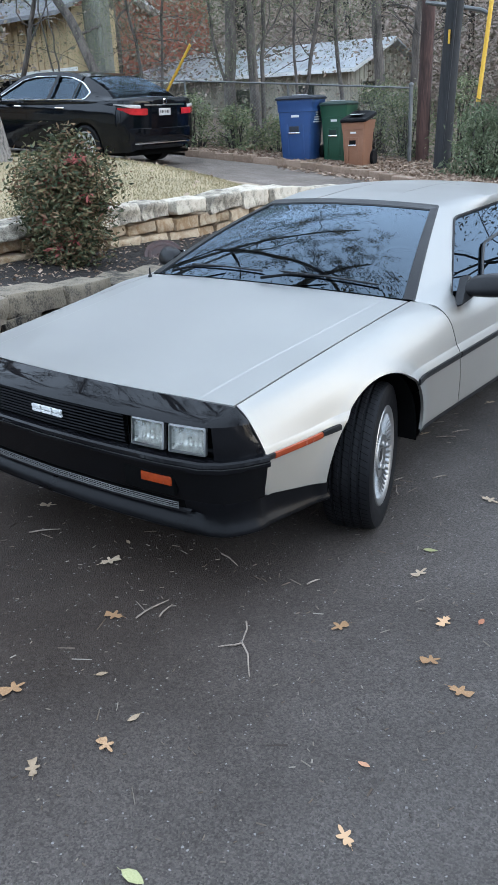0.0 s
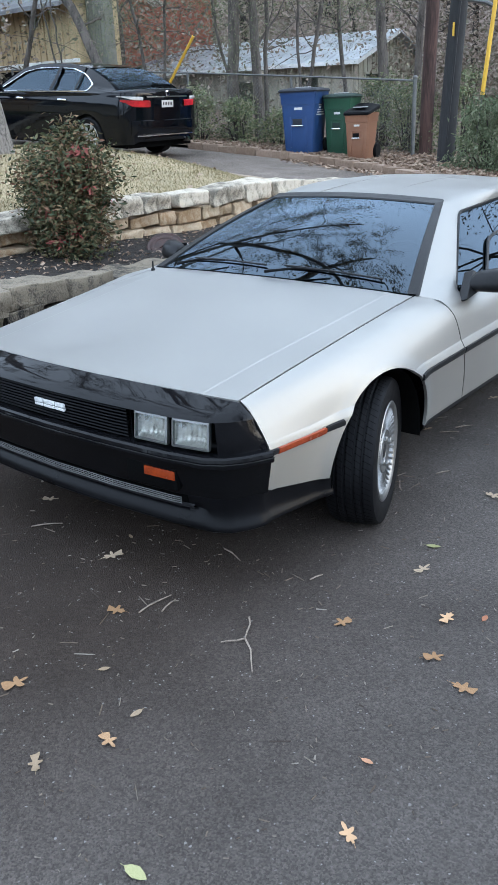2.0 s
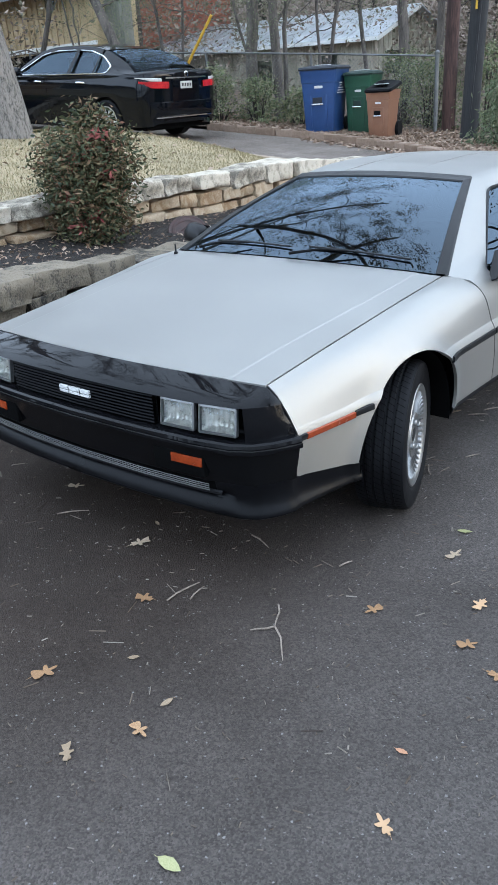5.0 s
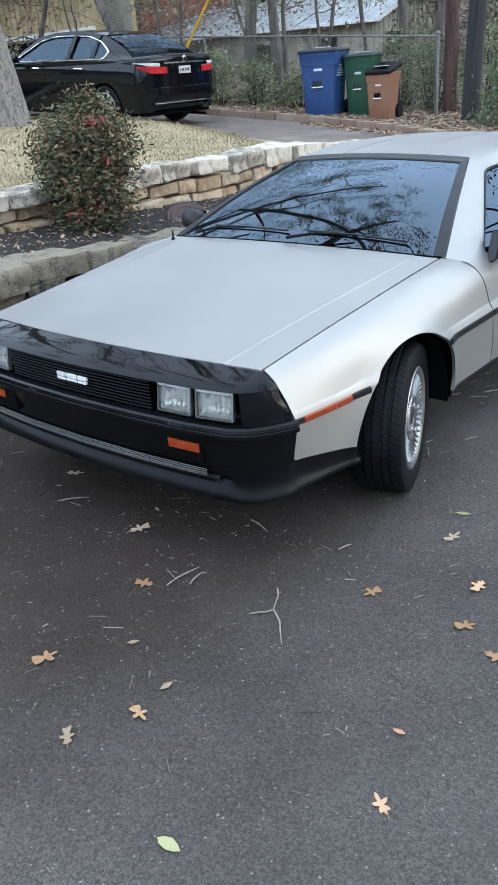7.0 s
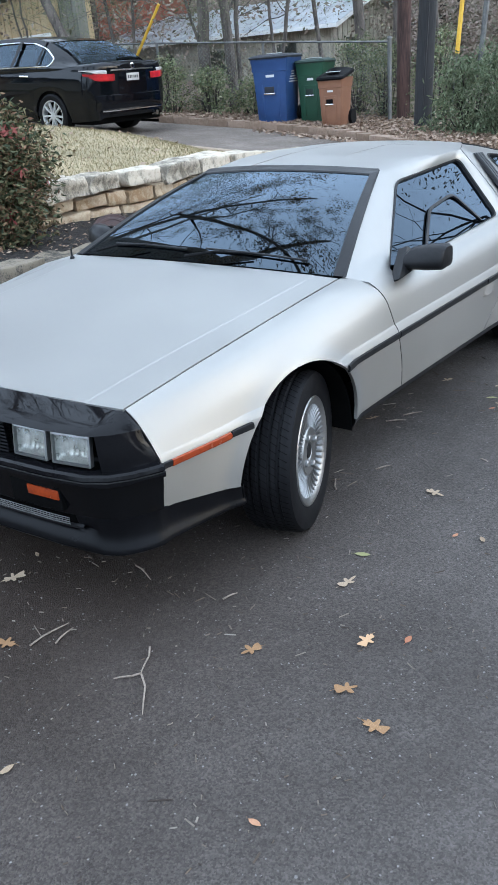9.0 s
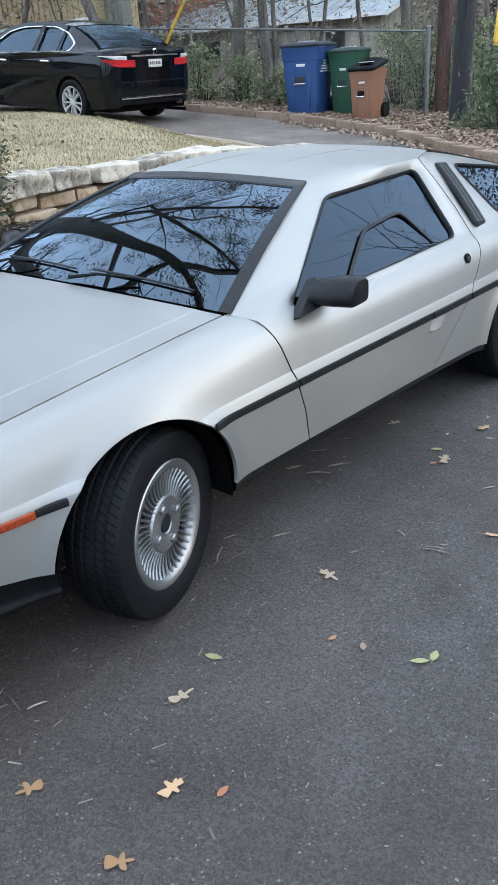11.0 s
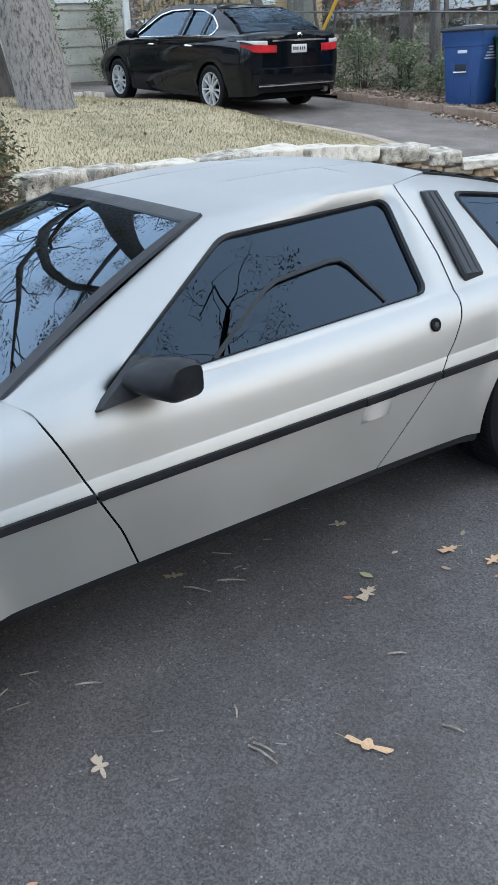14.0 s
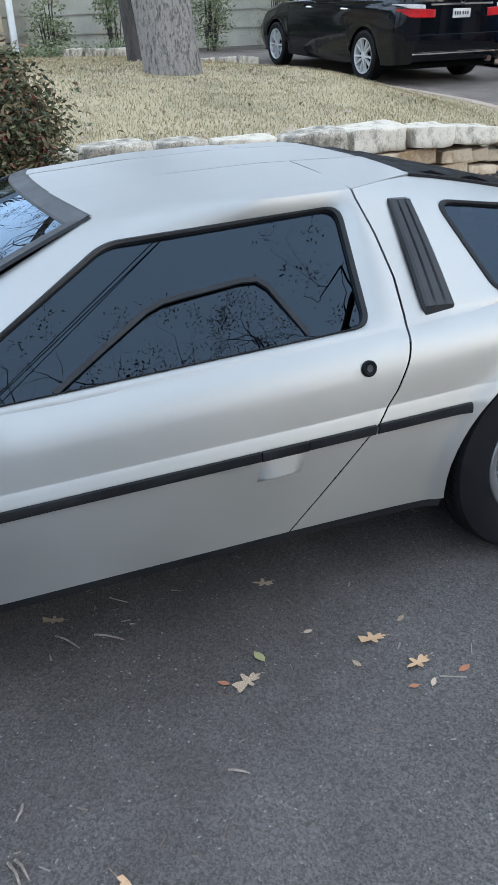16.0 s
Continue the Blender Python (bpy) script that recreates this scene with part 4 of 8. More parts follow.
# wipers lying at the foot of the screen
def wiper(u0, u1, t0, t1, up):
    w = thing_part("wiper", car)
    bm = bmesh.new()
    a, b = screen_pt(u0, t0, 0.02), screen_pt(u1, t1, 0.024)
    tube(bm, [a, a.lerp(b, 0.5) + Vector((0, -0.012, 0.016)), b], [0.008, 0.0055, 0.004], 6)
    part("wiper_arm", bm, BLACKMATTE, w)
    bm = bmesh.new()
    c, d_ = screen_pt(u1 + up, t1 + 0.012, 0.012), screen_pt(u1 - up * 0.95, t1 + 0.03, 0.012)
    tube(bm, [c, c.lerp(d_, 0.5) + Vector((0, 0, 0.004)), d_], 0.0045, 6)
    part("wiper_blade", bm, BLACK, w)
    return w


def thing_part(name, parent, m=None):
    ob = new(name)
    ob.parent = parent
    ob.empty_display_size = 0.05
    if m is not None:
        ob.matrix_basis = m
    return ob


wiper(-0.02, 0.42, 0.0, 0.055, 0.36)
wiper(-0.80, -0.40, 0.0, 0.06, 0.34)

# nose
def nose(x, z_off=0.0):
    """The nose's plan line: how far forward it is at x."""
    return interp(abs(x), [(0, -0.885), (0.3, -0.877), (0.55, -0.857), (0.69, -0.832), (0.74, -0.808), (0.775, -0.765), (0.80, -0.715), (0.812, -0.685)])


NX = [0.812, 0.806, 0.80, 0.789, 0.775, 0.758, 0.74, 0.715, 0.69, 0.62, 0.55, 0.45, 0.35, 0.25, 0.12, 0.0]
NX = NX + [-x for x in reversed(NX[:-1])]


def nose_row(z, out, squash=1.0):
    row = []
    for x in NX:
        y = nose(x)
        k = 1 if abs(x) < 0.69 else lerp(1, 0.35, (abs(x) - 0.69) / 0.122)
        row.append(Vector((x * squash + (1 if x > 0 else -1) * out * (0 if abs(x) < 0.7 else (abs(x) - 0.7) / 0.112), y - out * k, z)))
    return row


bm = bmesh.new()
top_row = []
for x in NX:
    u = min(1, abs(x) / 0.812)
    xx = math.copysign(0.722 * min(1, abs(x) / 0.74), x) if abs(x) < 0.74 else math.copysign(0.722 + 0.0 * u, x)
    top_row.append(Vector((xx, hood_front(xx) - 0.002 + (0.0 if abs(x) < 0.74 else 0.02 * (abs(x) - 0.74) / 0.072), hood_z(xx, -0.705) - 0.004)))
brow = []
for x, p in zip(NX, nose_row(0.652, 0.004)):
    if abs(x) > 0.72:
        t = (abs(x) - 0.72) / 0.092
        p = Vector((math.copysign(lerp(abs(p.x), 0.765, t), x), lerp(p.y, -0.69, t), lerp(0.652, 0.632, t)))
    brow.append(p)
low_row = []
for x in NX:
    y = nose(x)
    low_row.append(Vector((x, y + 0.004, 0.538)))
mid1 = [a.lerp(b, 0.92) + Vector((0, 0, 0.004)) for a, b in zip(top_row, brow)]
grid(bm, [top_row, [a.lerp(b, 0.5) + Vector((0, -0.004, 0.003)) for a, b in zip(top_row, brow)], mid1, brow])
part("nose_panel", bm, GLOSSBLACK, car, "glossy black nose panel ahead of the bonnet", angle=45)
# corner cheeks beside the lamps
def cheek(bm):
    ix = [i for i, x in enumerate(NX) if 0.715 <= x]
    a, b = [brow[i] for i in ix], [low_row[i] for i in ix]
    grid(bm, [[p.lerp(q, t) + Vector((0.004 * math.sin(math.pi * t), -0.004 * math.sin(math.pi * t), 0)) for p, q in zip(a, b)] for t in np.linspace(0, 1, 6)])


both("nose_cheek", cheek, GLOSSBLACK, angle=45)


# recess behind grille and lamps
bm = bmesh.new()
xs_ = np.linspace(-0.715, 0.715, 41)
grid(bm, [[Vector((x, nose(x) + d, z)) for x in xs_] for d, z in ((0.0, 0.652), (0.045, 0.648), (0.05, 0.60), (0.045, 0.55), (0.0, 0.538), (-0.03, 0.536))])
part("nose_recess", bm, FASCIA, car)
grille = thing_part("grille", car)
tagged(grille, "black grille of horizontal ribs")
bm = bmesh.new()
grid(bm, [[Vector((x, nose(x) + 0.022, z)) for x in np.linspace(-0.375, 0.375, 21)] for z in (0.543, 0.648)])
part("backing", bm, BLACKMATTE, grille)
for k in range(9):
    z = 0.550 + k * 0.0115
    bm = bmesh.new()
    grid(bm, [[Vector((x, nose(x) + d, z + h)) for x in np.linspace(-0.372, 0.372, 25)] for d, h in ((0.022, 0.004), (0.004, 0.003), (0.002, 0.0), (0.004, -0.003), (0.022, -0.004))])
    part("rib", bm, BLACKMATTE, grille)
bm = bmesh.new()
for x0, w_ in ((-0.080, 0.046), (-0.029, 0.056), (0.032, 0.046)):
    box(bm, x0, x0 + w_, nose(0.05) - 0.006, nose(0.05) + 0.004, 0.585, 0.595, 0.002)
    box(bm, x0, x0 + w_, nose(0.05) - 0.006, nose(0.05) + 0.004, 0.598, 0.612, 0.002)
part("badge", bm, WHITE, car, "small white block badge on the grille", smooth=False)


def headlamp(x0, x1, s):
    h = thing_part("headlamp", car)
    tagged(h, "rectangular headlamp with a chrome bezel")
    xc = (x0 + x1) / 2
    y = nose(xc) + 0.006
    rz = math.degrees(math.atan2(nose(x1) - nose(x0), x1 - x0)) * s
    m = Matrix.Translation((s * xc, y, 0.599)) @ pose(0, 0, 0, -8, 0, rz)
    w, hh = (x1 - x0) / 2, 0.047
    for nm, material, k in (("bezel", ALLOY, 0), ("reflector", LAMPSILVER, 1), ("lens", GLASS_CLEAR, 2)):
        bm = bmesh.new()
        if k == 0:
            lo = rounded([(-w, 0, -hh), (w, 0, -hh), (w, 0, hh), (-w, 0, hh)], 0.006, 3)
            li = [Vector((p.x * (1 - 0.006 / w), 0, p.z * (1 - 0.006 / hh))) for p in lo]
            grid(bm, [[p + Vector((0, d, 0)) for p in r] for r, d in ((lo, 0.012), (lo, -0.003), (li, -0.005), (li, 0.008))], close=True)
        elif k == 1:
            grid(bm, [[Vector((w * 0.955 * a, 0.007 + 0.026 * (1 - a ** 4) * (1 - b ** 4) + 0.0012 * math.cos(a * 22), hh * 0.92 * b)) for a in np.linspace(-1, 1, 41)] for b in np.linspace(-1, 1, 15)])
        else:
            grid(bm, [[Vector((w * 0.94 * a, -0.002 - 0.004 * (1 - a * a) * (1 - b * b) - 0.0009 * math.cos(a * 50), hh * 0.9 * b)) for a in np.linspace(-1, 1, 65)] for b in np.linspace(-1, 1, 9)])
        part(nm, bm, material, h, m=m, angle=60)
    bm = bmesh.new()
    bmesh.ops.create_uvsphere(bm, u_segments=12, v_segments=8, radius=0.004)
    part("bulb", bm, LAMPSILVER, h, m=m @ pose(0, 0.024, 0))


for s in (1, -1):
    headlamp(0.402, 0.540, s)
    headlamp(0.556, 0.694, s)

# bumper bar and lower fascia


def fascia(rows_, name, material, label="", angle=40, reach=1.0):
    bm = bmesh.new()
    grid(bm, [[p for p, x in zip(nose_row(z, out), NX) if abs(x) < reach] for z, out in rows_])
    return part(name, bm, material, car, label, angle=angle)


fascia([(0.540, -0.02), (0.541, 0.024), (0.536, 0.033), (0.526, 0.036), (0.523, 0.031), (0.519, 0.036), (0.512, 0.037), (0.504, 0.034), (0.500, 0.020)], "bumper", GLOSSBLACK, "black bumper bar with a moulded groove", 25)
# thin metal strip added to paint the bumper's highlight line
fascia([(0.522, 0.0355), (0.5225, 0.0385), (0.5195, 0.0385), (0.519, 0.0355)], "bumper_pinstripe", ALLOYDARK)
fascia([(0.505, 0.022), (0.49, 0.018), (0.46, 0.012), (0.42, 0.002), (0.39, -0.002), (0.383, -0.004), (0.380, -0.02)], "lower_fascia", FASCIA, "black lower fascia")
fascia([(0.350, -0.012), (0.345, -0.004), (0.338, -0.004), (0.330, -0.03)], "intake_lip", BLACK, reach=0.64)
fascia([(0.338, -0.035), (0.325, -0.012), (0.305, 0.004), (0.290, 0.012), (0.280, 0.013), (0.273, 0.008), (0.270, -0.02), (0.272, -0.10)], "spoiler", CHIN, "black chin spoiler", reach=0.64)
# slot with a wire mesh
slot = thing_part("intake_grille", car)
bm = bmesh.new()
grid(bm, [[Vector((x, nose(x) + 0.02, z)) for x in np.linspace(-0.62, 0.62, 25)] for z in (0.33, 0.395)])
part("backing", bm, DARK, slot)
bm = bmesh.new()
for k in range(4):
    tube(bm, [(x, nose(x) - 0.002, 0.352 + k * 0.007) for x in np.linspace(-0.58, 0.58, 21)], 0.0016, 4)
for x in np.linspace(-0.58, 0.58, 90):
    tube(bm, [(x, nose(x) - 0.003, 0.350), (x, nose(x) - 0.003, 0.375)], 0.0012, 4)
part("mesh", bm, WIREGREY, slot, "dull wire mesh")


# turn lamps set in the lower fascia
def turn_lamp(s):
    h = thing_part("turn_lamp", car)
    tagged(h, "recessed amber turn lamp")
    # the recess is a black block, its shade painted instead of hollowed out
    for nm, x0, x1, z0, z1, d0, d1, material in (("recess", 0.372, 0.578, 0.400, 0.482, -0.016, 0.01, DARK), ("lens", 0.446, 0.572, 0.436, 0.468, -0.019, 0.0, AMBER)):
        bm = bmesh.new()
        vs = box(bm, x0, x1, d0, d1, z0, z1, 0.004)
        for v in vs:
            v.co.y += nose(v.co.x)
            v.co.x *= s
        if s < 0:
            bmesh.ops.reverse_faces(bm, faces=bm.faces[:])
        part(nm, bm, material, h)


turn_lamp(1)
turn_lamp(-1)


# the chin sweeps round the corner and back to the front wheel opening
CHIN_LINE = resample([Vector((x, nose(x), 0)) for x in (0.60, 0.65, 0.69, 0.74, 0.775, 0.795)] + [Vector(p) for p in ((0.806, -0.70, 0), (0.813, -0.64, 0), (0.822, -0.54, 0), (0.831, -0.44, 0), (0.838, -0.352, 0))], 34)
CHIN_PROFILE = ((-0.02, -0.014), (0.0, -0.002), (0.15, -0.003), (0.3, -0.0035), (0.42, -0.003), (0.53, -0.001), (0.61, 0.001), (0.70, 0.005), (0.80, 0.011), (0.90, 0.0155), (0.96, 0.0145), (1.0, 0.008), (0.99, -0.07))


def chin(bm):
    cols = []
    for i, p in enumerate(CHIN_LINE):
        d = CHIN_LINE[min(i + 1, 33)] - CHIN_LINE[max(i - 1, 0)]
        out = Vector((-d.y, d.x, 0)).normalized() * -1
        if out.dot(p) < 0:
            out = -out
        t, side = smooth01(-0.72, -0.352, p.y), smooth01(-0.72, -0.66, p.y) if p.x > 0.78 else 0.0
        top, low = lerp(0.387, 0.320, max(0.0, (p.y + 0.70) / 0.348)), lerp(0.270, 0.262, t)
        p = p.lerp(Vector((flank(p.y, 0.25).x + 0.003, p.y, 0)), side)
        corner = smooth01(0.62, 0.72, p.x)
        col = []
        for f, o in CHIN_PROFILE:
            z = lerp(top, low, f)
            o = lerp(interp(z, [(0.270, 0.008), (0.280, 0.013), (0.290, 0.012), (0.305, 0.004), (0.325, -0.012), (0.338, -0.02), (0.352, -0.012), (0.380, -0.003)]) if f < 1 and o > -0.05 else o, o, corner)
            col.append(p + out * o * lerp(1, 0.45, t) + Vector((0, 0, z)))
        cols.append(col)
    grid(bm, [list(r) for r in zip(*cols)])
    outward(bm, (0.5, -0.3, 0.33))


both("chin_corner", chin, CHIN)

# mirrors
def mirror(s):
    h = thing_part("door_mirror", car)
    tagged(h, "black plastic door mirror")
    bm = bmesh.new()
    loop = rounded([(0.845, 0.645, 0.742), (0.800, 0.80, 0.845), (0.820, 0.87, 0.800), (0.838, 0.87, 0.758)], 0.012, 3)
    prism(bm, loop, (0.035, 0.012, 0.012))
    bmesh.ops.bevel(bm, geom=bm.edges[:], offset=0.004, segments=1, affect="EDGES")
    if s < 0:
        flipped(bm)
    part("mirror_base", bm, BLACK, h, angle=25)
    bm = bmesh.new()
    rows = []
    for k, (t, w, hh, z, y) in enumerate(((0.0, 0.042, 0.030, 0.806, 0.772), (0.12, 0.052, 0.044, 0.812, 0.785), (0.5, 0.060, 0.050, 0.815, 0.805), (0.9, 0.060, 0.050, 0.816, 0.825), (1.0, 0.050, 0.040, 0.816, 0.83))):
        x = lerp(0.855, 1.000, t)
        rows.append([p for p in rounded([(x, y - w * 0.7, z + hh * 0.55), (x, y - w, z - hh * 0.5), (x, y - w * 0.4, z - hh), (x, y + w, z - hh * 0.9), (x, y + w, z + hh * 0.9), (x, y - w * 0.1, z + hh)], 0.02, 3)])
    vs = grid(bm, rows, close=True)
    bm.faces.new(list(reversed(vs[0])))
    bm.faces.new(vs[-1])
    if s < 0:
        flipped(bm)
    part("mirror_shell", bm, BLACK, h, angle=50)
    bm = bmesh.new()
    prism(bm, rounded([(0.890, 0.884, 0.784), (0.982, 0.886, 0.784), (0.982, 0.885, 0.846), (0.890, 0.883, 0.846)], 0.012, 3), (0, 0.003, 0))
    if s < 0:
        flipped(bm)
    part("mirror_glass", bm, CHROME, h)


mirror(1)
mirror(-1)

# antenna stub
bm = bmesh.new()
lathe(bm, [(0.012, 0.0), (0.010, 0.012), (0.005, 0.016), (0.004, 0.05)], 10, Matrix.Translation((-0.70, 0.40, 0.79)) @ pose(0, 0, 0, 0, -90, 0), cap1=True)
part("antenna_stub", bm, BLACK, car)


# wheels
def wheel(name, r, rim, width, at, steer, s):
    w = thing_part(name, car, Matrix.Translation(at) @ pose(0, 0, 0, 0, 0, steer) @ pose(0, 0, 0, 0, 0, 0 if s > 0 else 180))
    bm = bmesh.new()
    hw = width / 2
    tread = []
    xs_ = np.linspace(-hw * 0.80, hw * 0.80, 31)
    grooves = (-0.52, -0.18, 0.18, 0.52)
    for x in xs_:
        g = any(abs(x / hw - q) < 0.045 for q in grooves)
        tread.append((r - 0.008 * (x / hw) ** 2 - (0.008 if g else 0), x))
    prof = [(rim, -hw * 0.86), (rim + 0.03, -hw * 0.98), (r * 0.82, -hw), (r * 0.95, -hw * 0.95)] + tread + [(r * 0.955, hw * 0.95), (r * 0.9, hw * 0.995), (r * 0.82, hw), (rim + 0.03, hw * 0.985), (rim + 0.008, hw * 0.93), (rim, hw * 0.86)]
    vs = lathe(bm, prof, 96)
    part("tyre", bm, RUBBER, w, "black road tyre with ribbed tread", angle=30)
    # shoulder sipes
    bm = bmesh.new()
    for i in range(72):
        a = 2 * math.pi * i / 72
        for x0, x1 in ((0.54, 0.86), (0.22, 0.48), (-0.14, 0.14), (-0.48, -0.22), (-0.86, -0.54)):
            p0 = Vector((x0 * hw, (r + 0.0006 - 0.008 * x0 * x0) * math.cos(a), (r + 0.0006 - 0.008 * x0 * x0) * math.sin(a)))
            a1 = a + 0.045
            p1 = Vector((x1 * hw, (r + 0.0006 - 0.008 * x1 * x1) * math.cos(a1), (r + 0.0006 - 0.008 * x1 * x1) * math.sin(a1)))
            t_ = Vector((0, -math.sin(a), math.cos(a))) * 0.0016
            bm.faces.new([bm.verts.new(q) for q in (p0 - t_, p0 + t_, p1 + t_, p1 - t_)])
    tagged(part("tread_pattern", bm, DARK, w, smooth=False), kind="stuff")
    xo = hw * 0.90
    bm = bmesh.new()
    lathe(bm, [(rim + 0.004, hw * 0.62), (rim + 0.006, hw * 0.93), (rim + 0.002, hw * 0.96), (rim - 0.006, hw * 0.95), (rim - 0.022, xo - 0.002), (rim - 0.030, xo - 0.012), (rim - 0.032, xo - 0.04)], 64)
    part("rim", bm, ALLOY, w, "silver alloy rim")
    bm = bmesh.new()
    lathe(bm, [(rim, -hw * 0.5), (rim - 0.01, xo - 0.075), (0.05, xo - 0.075)], 40)
    part("barrel", bm, ALLOYDARK, w)
    bm = bmesh.new()
    lathe(bm, [(0.092, xo - 0.035), (0.090, xo - 0.012), (0.084, xo - 0.006), (0.034, xo - 0.008), (0.030, xo - 0.012), (0.027, xo - 0.02)], 48)
    part("hub", bm, ALLOY, w)
    bm = bmesh.new()
    lathe(bm, [(0.028, xo - 0.02), (0.028, xo - 0.012), (0.025, xo - 0.008), (0.0001, xo - 0.007)], 24)
    part("centre_cap", bm, BLACK, w, "black centre cap")
    bm = bmesh.new()
    lathe(bm, [(0.014, -0.012), (0.014, 0.008), (0.010, 0.012), (0.0001, 0.012)], 8)
    nut = mesh_of(bm, "wheel_nut", ALLOY)
    for k in range(4):
        a = radians(20 + 90 * k)
        part("wheel_nut", nut, None, w, m=Matrix.Translation((xo - 0.006, 0.063 * math.cos(a), 0.063 * math.sin(a))))
    bm = bmesh.new()
    r0, r1 = 0.086, rim - 0.024
    rows = []
    for t in np.linspace(0, 1, 5):
        rr = lerp(r0, r1, t)
        hw_ = lerp(0.0026, 0.0052, t)
        xx = xo - 0.009 + 0.008 * t * t - 0.006 * math.sin(math.pi * t)
        rows.append([Vector((xx - 0.03, rr, -hw_ * 0.6)), Vector((xx - 0.004, rr, -hw_)), Vector((xx, rr, -hw_ * 0.5)), Vector((xx, rr, hw_ * 0.5)), Vector((xx - 0.004, rr, hw_)), Vector((xx - 0.03, rr, hw_ * 0.6))])
    grid(bm, rows, close=True)
    spoke = mesh_of(bm, "spoke", ALLOY, True, 30)
    for k in range(44):
        part("spoke", spoke, None, w, m=pose(0, 0, 0, 360 * k / 44, 0, 0))
    return w


STEER = 17.5
wheel("front_wheel", 0.294, 0.193, 0.190, (0.778, 0.0, 0.283), STEER, 1)
wheel("front_wheel", 0.294, 0.193, 0.190, (-0.778, 0.0, 0.283), STEER, -1)
wheel("rear_wheel", 0.328, 0.203, 0.235, (0.765, 2.42, 0.326), 0, 1)
wheel("rear_wheel", 0.328, 0.203, 0.235, (-0.765, 2.42, 0.326), 0, -1)


# dark shell inside: wheel wells, floor, bulkheads
def liner(bm, cy, cz, r):
    rows = []
    for x in (0.86, 0.55):
        rows.append([Vector((x, cy - (r - 0.004) * math.cos(a), cz + (r - 0.004) * math.sin(a))) for a in np.linspace(-0.05, math.pi + 0.10, 32)])
    vs = grid(bm, rows)
    bm.faces.new(vs[-1])


for cy, cz, r in ARCHES:
    both("wheel_liner", lambda bm: liner(bm, cy, cz, r), DARK, angle=20)
for nm, rows in (("front_undertray", [[Vector((x, y, 0.275)) for x in (-0.70, 0.70)] for y in (-0.74, -0.38)]),
                 ("floor_pan", [[Vector((x, y, 0.20)) for x in (-0.66, 0.66)] for y in (0.36, 2.02)]),
                 ("rear_undertray", [[Vector((x, y, 0.22)) for x in (-0.72, 0.72)] for y in (2.8, 3.25)]),
                 ("inner_wing", [[Vector((0.55, y, z)) for z in (0.2, 0.62)] for y in (-0.36, 0.36)]),
                 ("inner_wing", [[Vector((-0.55, y, z)) for z in (0.2, 0.62)] for y in (-0.36, 0.36)]),
                 ("inner_wing", [[Vector((0.55, y, z)) for z in (0.2, 0.70)] for y in (2.0, 2.84)]),
                 ("inner_wing", [[Vector((-0.55, y, z)) for z in (0.2, 0.70)] for y in (2.0, 2.84)]),
                 ("front_bulkhead", [[Vector((x, -0.60, z)) for z in (0.27, 0.64)] for x in (-0.72, 0.72)])):
    bm = bmesh.new()
    grid(bm, rows)
    part(nm, bm, DARK, car)


# cabin
CLOTH = mat("dark_grey_leather", (0.03, 0.03, 0.032), (0.055, 0.055, 0.058), rough=0.6, bump=0.1)
bm = bmesh.new()
box(bm, -0.72, 0.72, 0.50, 0.86, 0.60, 0.795, 0.03)
part("dashboard", bm, CLOTH, car)
bm = bmesh.new()
box(bm, -0.14, 0.14, 0.8, 2.0, 0.22, 0.50, 0.03)
part("centre_tunnel", bm, CLOTH, car)
bm = bmesh.new()
grid(bm, [[Vector((u * w, 2.02, z)) for z, w in ((0.22, 0.70), (0.78, 0.70), (1.06, 0.50))] for u in (-1, 1)])
part("bulkhead", bm, CLOTH, car)
for s in (1, -1):
    seat = thing_part("seat", car)
    bm = bmesh.new()
    box(bm, s * 0.40 - 0.22, s * 0.40 + 0.22, 1.10, 1.62, 0.30, 0.46, 0.04)
    part("seat_cushion", bm, CLOTH, seat)
    bm = bmesh.new()
    box(bm, -0.22, 0.22, -0.07, 0.07, 0.0, 0.52, 0.04, Matrix.Translation((s * 0.40, 1.64, 0.42)) @ pose(0, 0, 0, -22))
    part("backrest", bm, CLOTH, seat)
bm = bmesh.new()
pts = [Vector((0.40 + 0.18 * math.cos(a), 0.98 + 0.06 * math.sin(a), 0.74 + 0.17 * math.sin(a))) for a in np.linspace(0, 2 * math.pi, 25)]
tube(bm, pts, 0.014, 6, cap=False)
part("steering_wheel", bm, BLACK, car)

# tail: louvres, deck and rear panel
lv = thing_part("rear_louvres", car)
tagged(lv, "black slatted louvres over the sloping rear window")
bm = bmesh.new()
grid(bm, [[Vector((u * lerp(0.47, 0.585, t), lerp(2.15, 3.18, t), lerp(1.095, 0.845, t ** 1.15))) for u in np.linspace(-1, 1, 9)] for t in np.linspace(0, 1, 12)])
part("backing", bm, DARK, lv)
for s in (1, -1):
    bm = bmesh.new()
    grid(bm, [[Vector((s * (lerp(0.478, 0.60, t) + dx), lerp(2.143, 3.19, t), lerp(1.10, 0.86, t ** 1.15) + dz)) for t in np.linspace(0, 1, 16)] for dx, dz in ((0.004, 0.0), (0.002, 0.007), (-0.05, 0.009), (-0.055, 0.0))])
    part("side_rail", bm, BLACKMATTE, lv)
